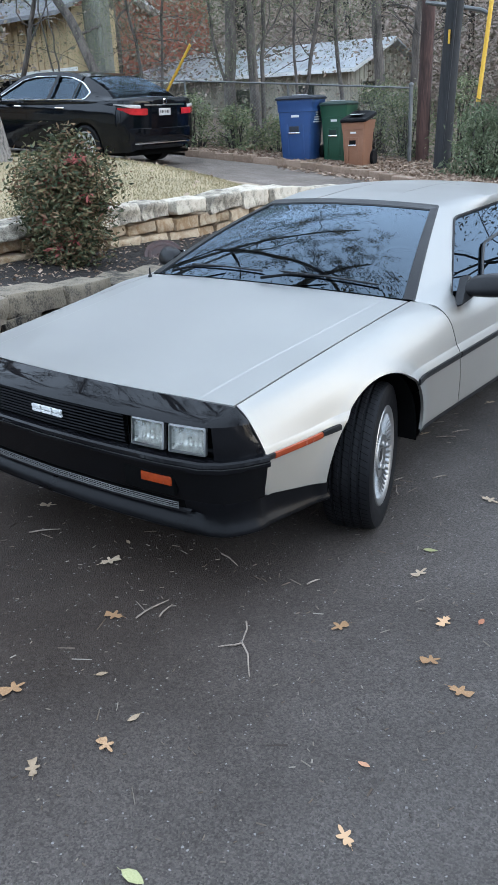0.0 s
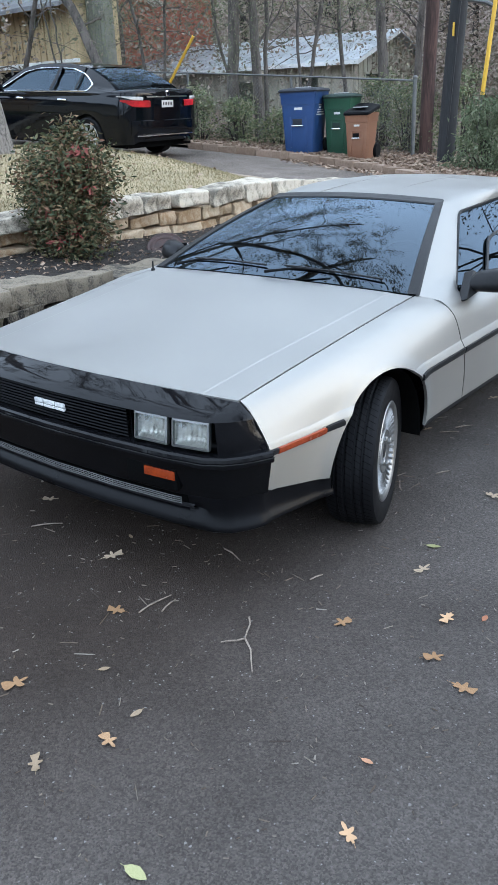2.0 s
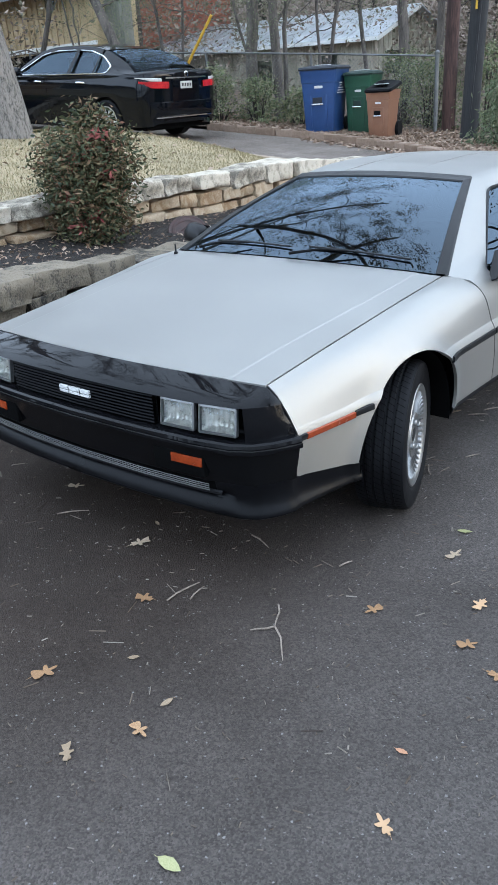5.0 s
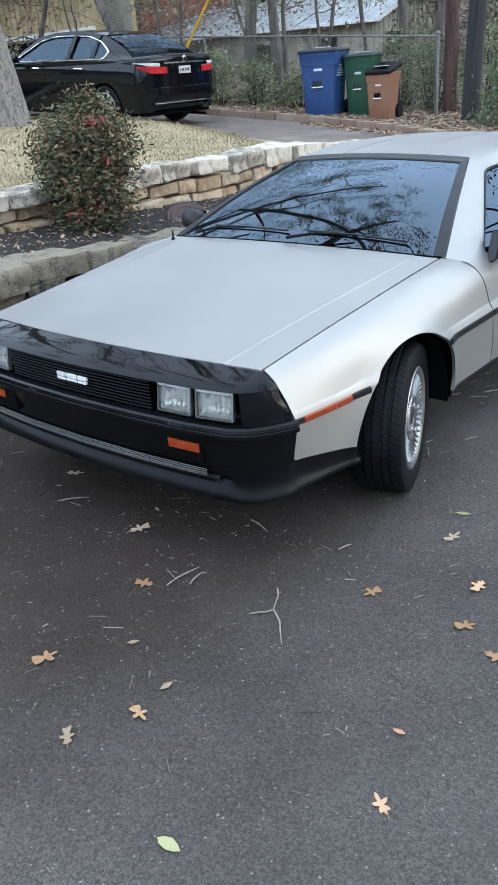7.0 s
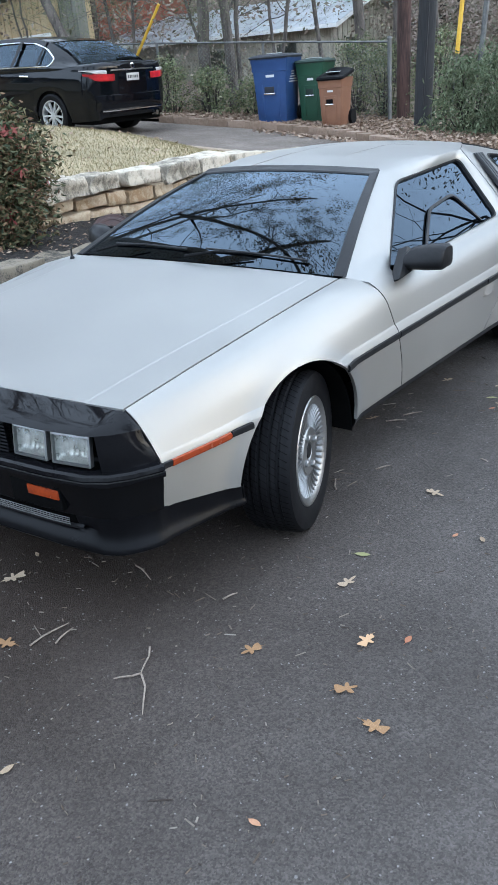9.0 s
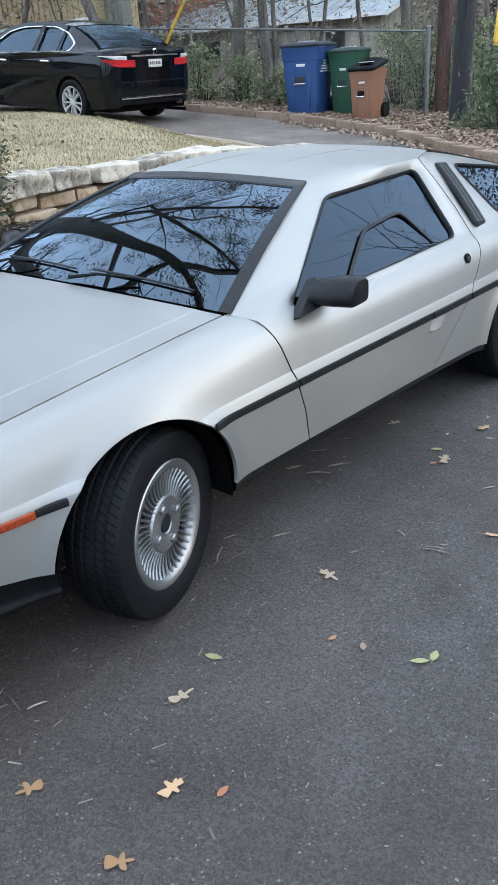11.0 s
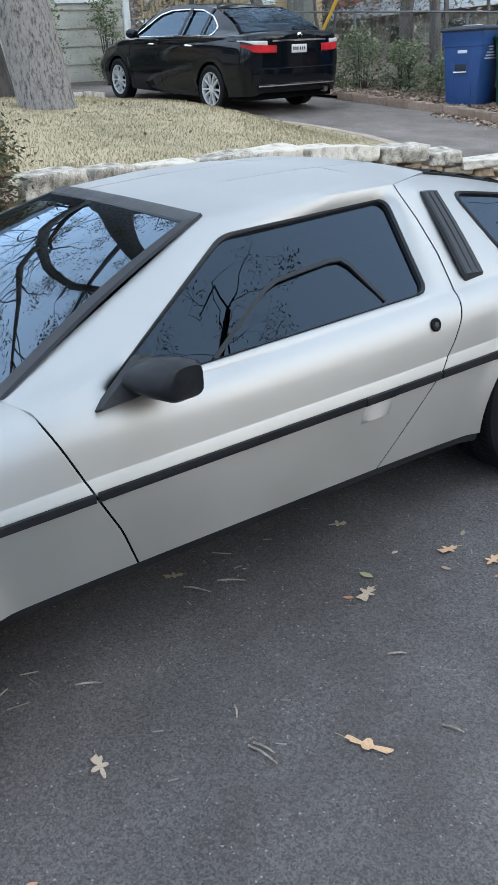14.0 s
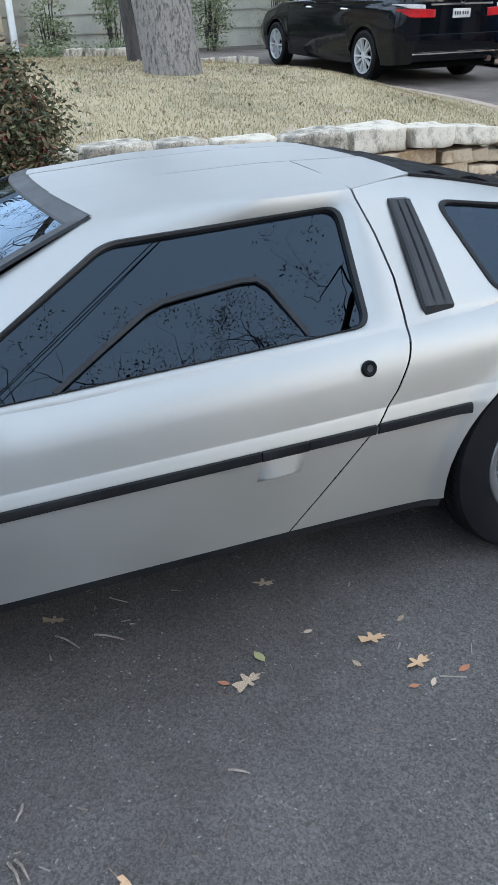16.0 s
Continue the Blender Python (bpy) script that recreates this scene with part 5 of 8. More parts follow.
for k in range(7):
    t = 0.04 + k * 0.13
    bm = bmesh.new()
    grid(bm, [[Vector((u * lerp(0.43, 0.54, t), lerp(2.15, 3.18, t) + dy, lerp(1.10, 0.855, t ** 1.15) + dz)) for u in np.linspace(-1, 1, 9)] for dy, dz in ((0.0, 0.006), (0.06, 0.006), (0.125, -0.016), (0.12, -0.026))])
    thicken(bm, 0.006, (0, 2.6, 0))
    part("slat", bm, BLACKMATTE, lv)
bm = bmesh.new()
grid(bm, [[Vector((x, y, z)) for x in np.linspace(-0.80, 0.80, 9)] for y, z in ((3.16, 0.835), (3.30, 0.82), (3.34, 0.78), (3.36, 0.60))])
part("rear_panel", bm, GLOSSBLACK, car)
bm = bmesh.new()
grid(bm, [[Vector((x, y, z)) for x in np.linspace(-0.84, 0.84, 9)] for y, z in ((3.34, 0.60), (3.42, 0.59), (3.43, 0.48), (3.36, 0.45), (3.34, 0.30), (3.20, 0.25))])
part("rear_bumper", bm, BLACKMATTE, car)
for s in (1, -1):
    bm = bmesh.new()
    box(bm, min(s * 0.42, s * 0.80), max(s * 0.42, s * 0.80), 3.34, 3.368, 0.64, 0.77, 0.006)
    part("tail_lamp", bm, REDLENS, car, "red tail lamp")


# ---- plants ----
BARK = mat("grey_bark", (0.055, 0.050, 0.044), (0.25, 0.225, 0.20), rough=0.95, scale=30, fine=90, bump=1.0, dist=0.04, stretch=(1, 1, 0.35), mixlo=0.32, mixhi=0.55)
DARKBARK = mat("dark_bark", (0.020, 0.0175, 0.015), (0.062, 0.054, 0.047), rough=0.95, scale=8, fine=50, bump=1.0, dist=0.02, stretch=(1, 1, 0.25))
WOODBARK = mat("grey_brown_bark", (0.045, 0.038, 0.033), (0.15, 0.128, 0.11), rough=0.95, scale=9, fine=60, bump=1.0, dist=0.03, stretch=(1, 1, 0.2))
OAKLEAF = island_mat("oak_leaf", [(0.05, 0.065, 0.02), (0.09, 0.085, 0.03), (0.20, 0.11, 0.035), (0.24, 0.15, 0.06)])
GREENLEAF = island_mat("evergreen_leaf", [(0.065, 0.09, 0.045), (0.13, 0.16, 0.075), (0.20, 0.22, 0.115), (0.26, 0.25, 0.15)])
PALELEAF = island_mat("pale_vine_leaf", [(0.06, 0.085, 0.045), (0.12, 0.15, 0.08), (0.20, 0.22, 0.135)])
NANDINA = island_mat("nandina_leaf", [(0.028, 0.040, 0.020), (0.055, 0.066, 0.030), (0.10, 0.098, 0.046), (0.16, 0.12, 0.06), (0.16, 0.080, 0.05)])
REDLEAF = island_mat("red_nandina_leaf", [(0.20, 0.04, 0.04), (0.28, 0.08, 0.07), (0.17, 0.06, 0.04)])
DEADLEAF = island_mat("fallen_leaf", [(0.15, 0.095, 0.065), (0.26, 0.18, 0.125), (0.40, 0.31, 0.235), (0.22, 0.15, 0.105)], rough=0.85)


def from_arrays(name, verts, faces, material):
    me = bpy.data.meshes.new(name)
    me.from_pydata(verts, [], faces)
    me.materials.append(material)
    return me


def leaf_cloud(name, spots, size, material, rnd, spread=0.5, droop=0.0, narrow=0.45, flat=0.0):
    """Many small folded leaves round spots of (centre, radius, count)."""
    rs = np.random.RandomState(rnd.randint(0, 10 ** 6))
    counts = np.array([n for _, _, n in spots])
    centre = np.repeat(np.array([tuple(c) for c, _, _ in spots]), counts, axis=0)
    reach = np.repeat(np.array([r for _, r, _ in spots]), counts)[:, None]
    n = len(centre)
    p = centre + rs.normal(size=(n, 3)) * (1, 1, 0.8) * reach * spread
    a = rs.normal(size=(n, 3)) * (1, 1, 0.6 * (1 - flat)) - (0, 0, droop)
    a /= np.linalg.norm(a, axis=1)[:, None]
    b = np.cross(a, rs.normal(size=(n, 3)))
    b /= np.linalg.norm(b, axis=1)[:, None]
    fold = np.cross(a, b)
    s = size * rs.uniform(0.6, 1.35, size=(n, 1))
    mid = p + a * s * 0.5 + fold * s * 0.08
    vs = np.stack([p, mid + b * s * narrow * 0.5, p + a * s, mid - b * s * narrow * 0.5], axis=1).reshape(-1, 3)
    k = np.arange(n)[:, None] * 4
    fs = np.concatenate([k, k + 1, k + 2, k, k + 2, k + 3], axis=1).reshape(-1)
    me = bpy.data.meshes.new(name)
    me.vertices.add(len(vs))
    me.vertices.foreach_set("co", vs.astype(np.float32).reshape(-1))
    me.loops.add(len(fs))
    me.loops.foreach_set("vertex_index", fs.astype(np.int32))
    me.polygons.add(len(fs) // 3)
    me.polygons.foreach_set("loop_start", np.arange(0, len(fs), 3, dtype=np.int32))
    me.update(calc_edges=True)
    me.materials.append(material)
    return me


def grow(bm, p, d, length, r, level, rnd, tips, spread=0.6, gravity=0.0, kids=3, segs=5, taper=0.55, sides=7, wig=0.18):
    """A limb that bends and forks; tips collects the twig ends."""
    pts, rs = [p.copy()], [r]
    d = d.normalized()
    for i in range(segs):
        d = (d + Vector((rnd.gauss(0, wig), rnd.gauss(0, wig), rnd.gauss(0, wig) + gravity))).normalized()
        p = p + d * length / segs
        pts.append(p.copy())
        rs.append(lerp(r, r * taper, (i + 1) / segs))
    tube(bm, pts, rs, max(4, sides), cap=False)
    if level == 0:
        tips.append((p, d))
        return
    for k in range(kids):
        j = segs if k == 0 else rnd.randint(max(1, segs // 2), segs)
        side = Vector((rnd.gauss(0, 1), rnd.gauss(0, 1), rnd.gauss(0, 0.7)))
        side = (side - d * side.dot(d)).normalized()
        dd = (d + side * (spread * 0.5 if k == 0 else spread * rnd.uniform(0.8, 1.4))).normalized()
        grow(bm, pts[j], dd, length * rnd.uniform(0.62, 0.82), rs[j] * (0.82 if k == 0 else rnd.uniform(0.5, 0.7)), level - 1, rnd, tips, spread, gravity, kids, max(3, segs - 1), taper, sides - 1, wig)


def tree(name, label, at, seed, trunk_len, r, lean, level, bark, leaf=None, leaf_size=0.07, per_tip=20, tip_r=0.5, spread=0.7, kids=3, flare=1.35, group="", gravity=0.0, cat="tree", first=0.9, wig=0.1, limb=(0.5, 0.8)):
    rnd = random.Random(seed)
    t = thing(name, label, cat, at, group=group)
    bm = bmesh.new()
    tips, pts, rs = [], [], []
    d, p = Vector(lean).normalized(), Vector((0, 0, -0.15))
    n = 10
    for i in range(n + 1):
        f = i / n
        pts.append(p.copy())
        rs.append(r * (lerp(1.0, 0.72, f) + (flare - 1) * math.exp(-f * 7)))
        d = (d + Vector((rnd.gauss(0, 0.025), rnd.gauss(0, 0.025), 0.0))).normalized()
        p = p + d * (trunk_len + 0.15) / n
    tube(bm, pts, rs, 20 if r > 0.2 else 8, cap=False)
    p = pts[-1]
    for k in range(kids + 1):
        a = 2 * math.pi * k / (kids + 1) + rnd.uniform(-0.4, 0.4)
        dd = (d * first + Vector((math.cos(a), math.sin(a), 0)) * spread * rnd.uniform(0.7, 1.2)).normalized()
        grow(bm, p - d * rnd.uniform(0, trunk_len * 0.12), dd, trunk_len * rnd.uniform(0.55, 0.85), rs[-1] * rnd.uniform(*limb), level, rnd, tips, spread, gravity, kids, wig=wig)
    part("trunk", bm, bark, t, angle=60)
    if leaf:
        part("crown", leaf_cloud("crown", [(q, tip_r, per_tip) for q, _ in tips], leaf_size, leaf, rnd), None, t)
    return t


# the big oak on the lawn, and its neighbour
def limb_line(bm, pts, r0, r1, n=18):
    line = resample([Vector(p) for p in pts], n)
    tube(bm, line, [lerp(r0, r1, i / (n - 1)) * (1 + 0.07 * math.sin(i * 2.1)) for i in range(n)], 12, cap=False)
    return line


def big_oak():
    """The lawn's oak: one trunk that forks over the parked car."""
    rnd = random.Random(11)
    at = Vector((-6.54, 3.72, 1.15))
    t = thing("oak_tree", "large grey-barked oak on the lawn with thick spreading limbs", "tree", at)
    bm = bmesh.new()
    trunk = resample([(0, 0, -0.15), (-0.08, -0.05, 0.5), (-0.19, -0.14, 1.4), (-0.18, -0.22, 2.3), (-0.06, -0.45, 3.4), (0.1, -0.75, 4.4), (0.5, -1.0, 5.3), (1.0, -1.05, 6.0), (1.3, -1.15, 6.6)], 22)
    rs = [lerp(0.295, 0.15, smooth01(7, 21, i)) + 0.02 * math.exp(-i * 0.9) + (0.04 if 7 < i < 10 else 0) for i in range(22)]
    tube(bm, trunk, rs, 24, cap=False)
    limbs = [
        ([(-0.15, -0.2, 2.2), (-0.05, -0.75, 2.15), (0.0, -1.4, 2.35), (0.1, -2.0, 3.15), (0.3, -2.45, 4.0), (0.7, -2.5, 4.7), (1.1, -2.2, 5.2), (1.6, -1.4, 5.7)], 0.15, 0.06),
        ([(0.1, -2.0, 3.0), (0.0, -2.6, 3.3), (0.1, -3.3, 4.1), (0.3, -4.2, 4.8)], 0.10, 0.03),
        ([(0.1, -0.5, 3.7), (0.2, 0.0, 4.6), (0.5, 0.8, 5.3), (0.7, 1.7, 5.8), (0.8, 2.7, 6.4)], 0.085, 0.03),
        ([(0.4, 0.4, 5.1), (0.9, 0.6, 6.0), (1.2, 1.2, 6.4), (1.6, 1.5, 7.0)], 0.06, 0.02),
        ([(1.3, -1.1, 6.5), (1.9, -1.5, 7.0), (2.7, -2.2, 7.4), (3.6, -2.6, 7.5)], 0.10, 0.03),
        ([(1.3, -1.1, 6.5), (1.7, -0.6, 7.4), (2.3, 0.3, 8.1), (3.0, 1.2, 8.5)], 0.09, 0.03),
        ([(0.0, -0.3, 2.8), (-0.9, -0.2, 3.8), (-2.0, 0.3, 4.9), (-3.0, 0.8, 5.6)], 0.14, 0.04),
        ([(0.05, -0.3, 3.0), (1.1, 0.1, 4.0), (2.4, 0.5, 4.6), (3.9, 0.9, 4.7)], 0.11, 0.03),
        ([(1.1, 0.1, 4.0), (2.0, -0.4, 5.2), (2.9, -0.6, 6.2), (3.8, -0.9, 6.8)], 0.08, 0.025),
        ([(0.3, -0.9, 4.9), (-0.3, -1.6, 5.8), (-0.8, -2.6, 6.6), (-1.0, -3.6, 7.0)], 0.10, 0.03),
    ]
    tips = []
    for pts, r0, r1 in limbs:
        line = limb_line(bm, pts, r0, r1)
        for k in range(9):
            j = rnd.randint(6, 17)
            d = (line[min(17, j + 1)] - line[j - 1]).normalized()
            side = Vector((rnd.gauss(0, 1), rnd.gauss(0, 1), rnd.gauss(0.2, 0.8))).normalized()
            grow(bm, line[j], (d * 0.6 + side * 0.9), rnd.uniform(0.6, 1.1), lerp(r0, r1, j / 17) * 0.36, 3, rnd, tips, 0.8, 0.0, 2, 5, 0.5, 6, 0.28)
    part("trunk", bm, BARK, t, angle=60)
    part("crown", leaf_cloud("crown", [(q, 0.24, 95) for q, _ in tips if rnd.random() < 0.55], 0.055, OAKLEAF, rnd), None, t)


big_oak()
tree("oak_tree", "second grey oak trunk near the house bed", (-9.5, 4.25, 1.2), 12, 3.6, 0.21, (-0.05, -0.08, 1.0), 3, DARKBARK, OAKLEAF, 0.09, 10, 0.5, spread=0.95, kids=3, flare=1.15, first=0.6, wig=0.22, limb=(0.65, 0.9))
# the oak across the street, whose limbs reach over the road
def street_oak():
    rnd = random.Random(41)
    at = Vector((10.2, 2.6, 0.0))
    t = thing("street_tree", "tall live oak across the street with limbs reaching over the road", "tree", at, group="trees across the street")
    bm = bmesh.new()
    trunk = resample([(0, 0, -0.15), (0.05, 0.1, 1.5), (-0.15, 0.2, 3.2), (-0.5, 0.25, 4.8), (-0.9, 0.5, 6.2)], 16)
    tube(bm, trunk, [lerp(0.30, 0.15, i / 15) for i in range(16)], 16, cap=False)
    limbs = [
        ([(-0.5, 0.25, 4.8), (-1.6, 0.5, 6.3), (-3.0, 1.0, 7.6), (-4.6, 1.6, 8.6)], 0.11, 0.025),
        ([(-0.9, 0.5, 6.2), (-1.8, 1.2, 7.6), (-3.0, 2.2, 8.9), (-4.2, 2.9, 9.6)], 0.10, 0.025),
        ([(-0.4, 0.2, 4.6), (-1.8, -0.3, 5.8), (-3.4, -0.8, 6.9), (-5.2, -0.9, 7.9)], 0.10, 0.025),
        ([(-0.7, 0.4, 5.6), (-1.9, 0.2, 7.0), (-3.2, 0.1, 8.1), (-4.8, 0.3, 8.7)], 0.09, 0.02),
        ([(-0.9, 0.5, 6.2), (-0.6, 1.5, 7.8), (-0.9, 2.6, 9.3), (-1.8, 3.6, 10.2)], 0.09, 0.02),
        ([(-0.9, 0.5, 6.2), (-2.4, 1.8, 6.9), (-4.0, 2.8, 7.2), (-6.0, 3.4, 7.9)], 0.10, 0.025),
        ([(-0.5, 0.25, 4.8), (-2.0, 1.0, 6.2), (-3.6, 2.2, 6.9), (-5.4, 3.0, 7.3)], 0.09, 0.025),
        ([(-0.9, 0.5, 6.2), (0.3, 0.2, 8.0), (0.9, -0.5, 9.6), (1.0, -1.4, 10.6)], 0.10, 0.025),
        ([(-0.2, 0.2, 3.6), (1.2, 0.7, 5.0), (2.6, 1.2, 6.0), (4.0, 1.5, 6.6)], 0.10, 0.025),
    ]
    tips = []
    for pts, r0, r1 in limbs:
        line = limb_line(bm, [(x, y, z + 0.35 * (4.2 - abs(x + 4.2)) if x < 0 else z) for x, y, z in pts], r0 * 1.4, r1 * 1.6)
        for k in range(14):
            j = rnd.randint(5, 17)
            d = (line[min(17, j + 1)] - line[j - 1]).normalized()
            side = Vector((rnd.gauss(0, 1), rnd.gauss(0, 1), rnd.gauss(0.0, 0.6))).normalized()
            grow(bm, line[j], (d * 0.7 + side * 0.9), rnd.uniform(0.7, 1.3), lerp(r0, r1, j / 17) * 0.7, 3, rnd, tips, 0.75, 0.0, 2, 5, 0.5, 6, 0.3)
    part("trunk", bm, DARKBARK, t, angle=60)
    part("crown", leaf_cloud("crown", [(q, 0.2, 40) for q, _ in tips if rnd.random() < 0.6], 0.042, OAKLEAF, rnd), None, t)


street_oak()
for x, y, sd, h, deep in ((12.5, -5.5, 22, 3.8, 4), (4.2, 14.0, 23, 3.6, 6), (12.0, 15.0, 27, 4.0, 4), (10.0, -11.0, 28, 3.6, 4)):
    tree("street_tree", "bare winter tree across the street", (x, y, rise(x, y) - 0.05), sd, h, 0.22 if deep < 6 else 0.12, (0.05, -0.04, 1.0), min(deep, 5), DARKBARK, None, spread=0.85, kids=3, group="trees across the street", wig=0.22, limb=(0.45, 0.7))


# ---- nandina bush in the bed ----
def nandina(at, seed):
    rnd = random.Random(seed)
    t = thing("nandina_bush", "bushy nandina with green and reddish leaves in the mulched bed", "bush", at)
    bm = bmesh.new()
    spots, red = [], []
    for k in range(70):
        a, rr = rnd.uniform(0, 2 * math.pi), rnd.random() ** 0.6
        base = Vector((0.10 * math.cos(a) * rr, 0.10 * math.sin(a) * rr, -0.05))
        h = rnd.uniform(0.45, 0.98) * (1 - 0.22 * rr * rr)
        top = Vector((0.27 * math.cos(a) * rr, 0.27 * math.sin(a) * rr, h * 0.94))
        mid = base.lerp(top, 0.5) + Vector((0, 0, 0.10))
        tube(bm, [base, mid, top], [0.007, 0.005, 0.002], 4, cap=False)
        for q, m in ((top, 80), (mid.lerp(top, 0.5) + Vector((0.06 * math.cos(a) * rr, 0.06 * math.sin(a) * rr, 0)), 95), (mid, 95), (base.lerp(mid, 0.45) + Vector((0.07 * math.cos(a) * rr, 0.07 * math.sin(a) * rr, 0.03)), 45)):
            (red if rnd.random() < 0.035 and q.z < 0.8 else spots).append((q, 0.13 if q.z < 0.75 else 0.09, m))
    for x, y, z in ((0.16, -0.13, 0.62), (0.10, -0.20, 0.55), (0.21, -0.04, 0.48), (0.09, -0.22, 0.36), (0.17, -0.12, 0.24), (0.12, -0.18, 0.17)):
        red.append((Vector((x, y, z)) * 1.08, 0.085, 70))
    tagged(part("stem", bm, DARKBARK, t), kind="stuff")
    part("foliage", leaf_cloud("foliage", spots, 0.044, NANDINA, rnd, 0.58, 0.25, 0.36), None, t)
    part("red_foliage", leaf_cloud("red_foliage", [(q, r * 0.6, n // 2) for q, r, n in red], 0.056, REDLEAF, rnd, 0.5, 0.25, 0.38), None, t, "reddish leaf sprays")
    return t


nandina((-2.42, 1.36, 0.55), 4)


def shrub(name, label, at, size, n, leaf, seed, leaf_size=0.06, droop=0.2, narrow=0.4, group="", trunk=True):
    rnd = random.Random(seed)
    t = thing(name, label, "shrub", at, group=group)
    spots = []
    bm = bmesh.new()
    for k in range(n):
        a, u = rnd.uniform(0, 2 * math.pi), rnd.random() ** 0.5
        z = rnd.random()
        w = (1 - 0.55 * z) * u
        p = Vector((size[0] * w * math.cos(a), size[1] * w * math.sin(a), size[2] * z))
        spots.append((p, 0.20 * max(size[0], 0.5), 46))
        if k % 3 == 0:
            tube(bm, [Vector((0.08 * math.cos(a), 0.08 * math.sin(a), -0.1)), p * 0.55 + Vector((0, 0, size[2] * 0.08)), p], [0.016, 0.010, 0.003], 4, cap=False)
    tagged(part("stem", bm, DARKBARK, t), kind="stuff")
    part("foliage", leaf_cloud("foliage", spots, leaf_size, leaf, rnd, 0.7, droop, narrow), None, t)
    return t


# undergrowth along the fence and by the poles
for k, (x, y, sx, sy, sz, n, lf) in enumerate(((-9.6, 11.1, 0.7, 0.5, 0.95, 60, GREENLEAF), (-8.7, 11.3, 0.6, 0.5, 0.8, 55, GREENLEAF), (-10.7, 10.9, 0.6, 0.5, 0.8, 50, GREENLEAF), (-7.8, 11.5, 0.55, 0.5, 0.7, 45, GREENLEAF),
                                                (-5.55, 12.6, 0.7, 0.6, 1.25, 70, GREENLEAF), (-6.3, 12.9, 0.7, 0.6, 1.3, 60, GREENLEAF), (-4.5, 12.6, 0.6, 0.6, 1.4, 60, GREENLEAF), (-12.0, 10.8, 0.7, 0.5, 0.8, 45, GREENLEAF))):
    shrub("fence_shrub", "dark evergreen undergrowth growing along the wire fence", (x, y, rise(x, y) + 0.05), (sx, sy, sz), n, lf, 100 + k, 0.06, group="undergrowth along the fence")
for k, (x, y, sx, sz, n) in enumerate(((-3.05, 10.55, 0.7, 1.05, 110), (-2.3, 10.3, 0.8, 1.2, 120), (-1.3, 10.2, 0.9, 1.3, 110), (-0.2, 10.4, 0.9, 1.3, 90))):
    shrub("vine_shrub", "tall pale-green trailing shrub beside the utility pole", (x, y, rise(x, y) + 0.02), (sx, 0.7, sz), n, PALELEAF, 130 + k, 0.085, 0.9, 0.22, group="trailing shrubs by the pole")
for k, (x, y, sx, sz, n) in enumerate(((-15.2, 4.0, 0.6, 1.6, 40), (-15.2, 5.3, 0.55, 1.3, 34), (-15.0, 7.25, 0.7, 1.9, 70), (-15.3, 8.9, 0.45, 1.8, 40))):
    shrub("house_shrub", "green shrub growing against the house siding", (x, y, 1.3), (sx, 0.4, sz), n, GREENLEAF, 150 + k, 0.07, group="shrubs against the house")
rnd = random.Random(8)
hedge = leaf_cloud("hedge", [(Vector((rnd.uniform(-15.2, -13.3), rnd.uniform(-1.0, 6.0), 1.10 + rnd.random() * 0.28)), 0.16, 40) for _ in range(420)], 0.05, GREENLEAF, rnd)
tagged(new("ivy_bed", hedge), "low dark ivy bed along the foot of the house", "ivy", kind="stuff")

# ---- woods ----
def wood_trunk(name, label, pts, r, group="", seed=0, twigs=6, leaf=None):
    """A thin woodland tree along a bent line."""
    rnd = random.Random(seed)
    base = Vector(pts[0])
    t = thing(name, label, "tree", base, group=group)
    bm = bmesh.new()
    line = resample([Vector(p) - base for p in pts], 14)
    line = [p + Vector((rnd.gauss(0, 0.02), rnd.gauss(0, 0.02), 0)) * (1 if i else 0) for i, p in enumerate(line)]
    tube(bm, line, [lerp(r, r * 0.55, i / 13) + (r * 0.25 if i == 0 else 0) for i in range(14)], 9, cap=False)
    tips = []
    for k in range(twigs):
        j = rnd.randint(4, 13)
        dd = Vector((rnd.gauss(0, 1), rnd.gauss(0, 1), rnd.uniform(0.2, 1.0))).normalized()
        grow(bm, line[j], dd, rnd.uniform(0.7, 1.6), r * 0.28, 2, rnd, tips, 0.7, 0.0, 2, 4, 0.5, 5, 0.25)
    part("trunk", bm, WOODBARK, t, angle=60)
    if leaf:
        part("crown", leaf_cloud("crown", [(q, 0.5, 210) for q, _ in tips], 0.031, leaf, rnd), None, t)
    return t


G = "trees behind the fence"
wood_trunk("woodland_tree", "upright dark trunk behind the wire fence", [(-9.31, 11.90, 0.80), (-9.28, 11.90, 1.40), (-9.19, 11.90, 3.49), (-9.06, 11.90, 6.50)], 0.135, G, 1, 9, GREENLEAF)
wood_trunk("woodland_tree", "slim dark trunk behind the wire fence", [(-8.83, 12.20, 0.80), (-8.84, 12.20, 1.38), (-8.87, 12.20, 2.46), (-8.94, 12.20, 3.49), (-9.14, 12.20, 6.50)], 0.11, G, 2, 8, GREENLEAF)
wood_trunk("woodland_tree", "slim trunk close beside its neighbour behind the fence", [(-8.87, 12.40, 0.80), (-8.84, 12.40, 1.37), (-8.72, 12.40, 3.48), (-8.54, 12.40, 6.50)], 0.05, G, 9, 10, GREENLEAF)
wood_trunk("woodland_tree", "slim leaning trunk behind the wire fence", [(-8.51, 13.20, 0.80), (-8.19, 13.20, 2.27), (-7.93, 13.20, 3.45), (-7.26, 13.20, 6.50)], 0.045, G, 3, 18, GREENLEAF)
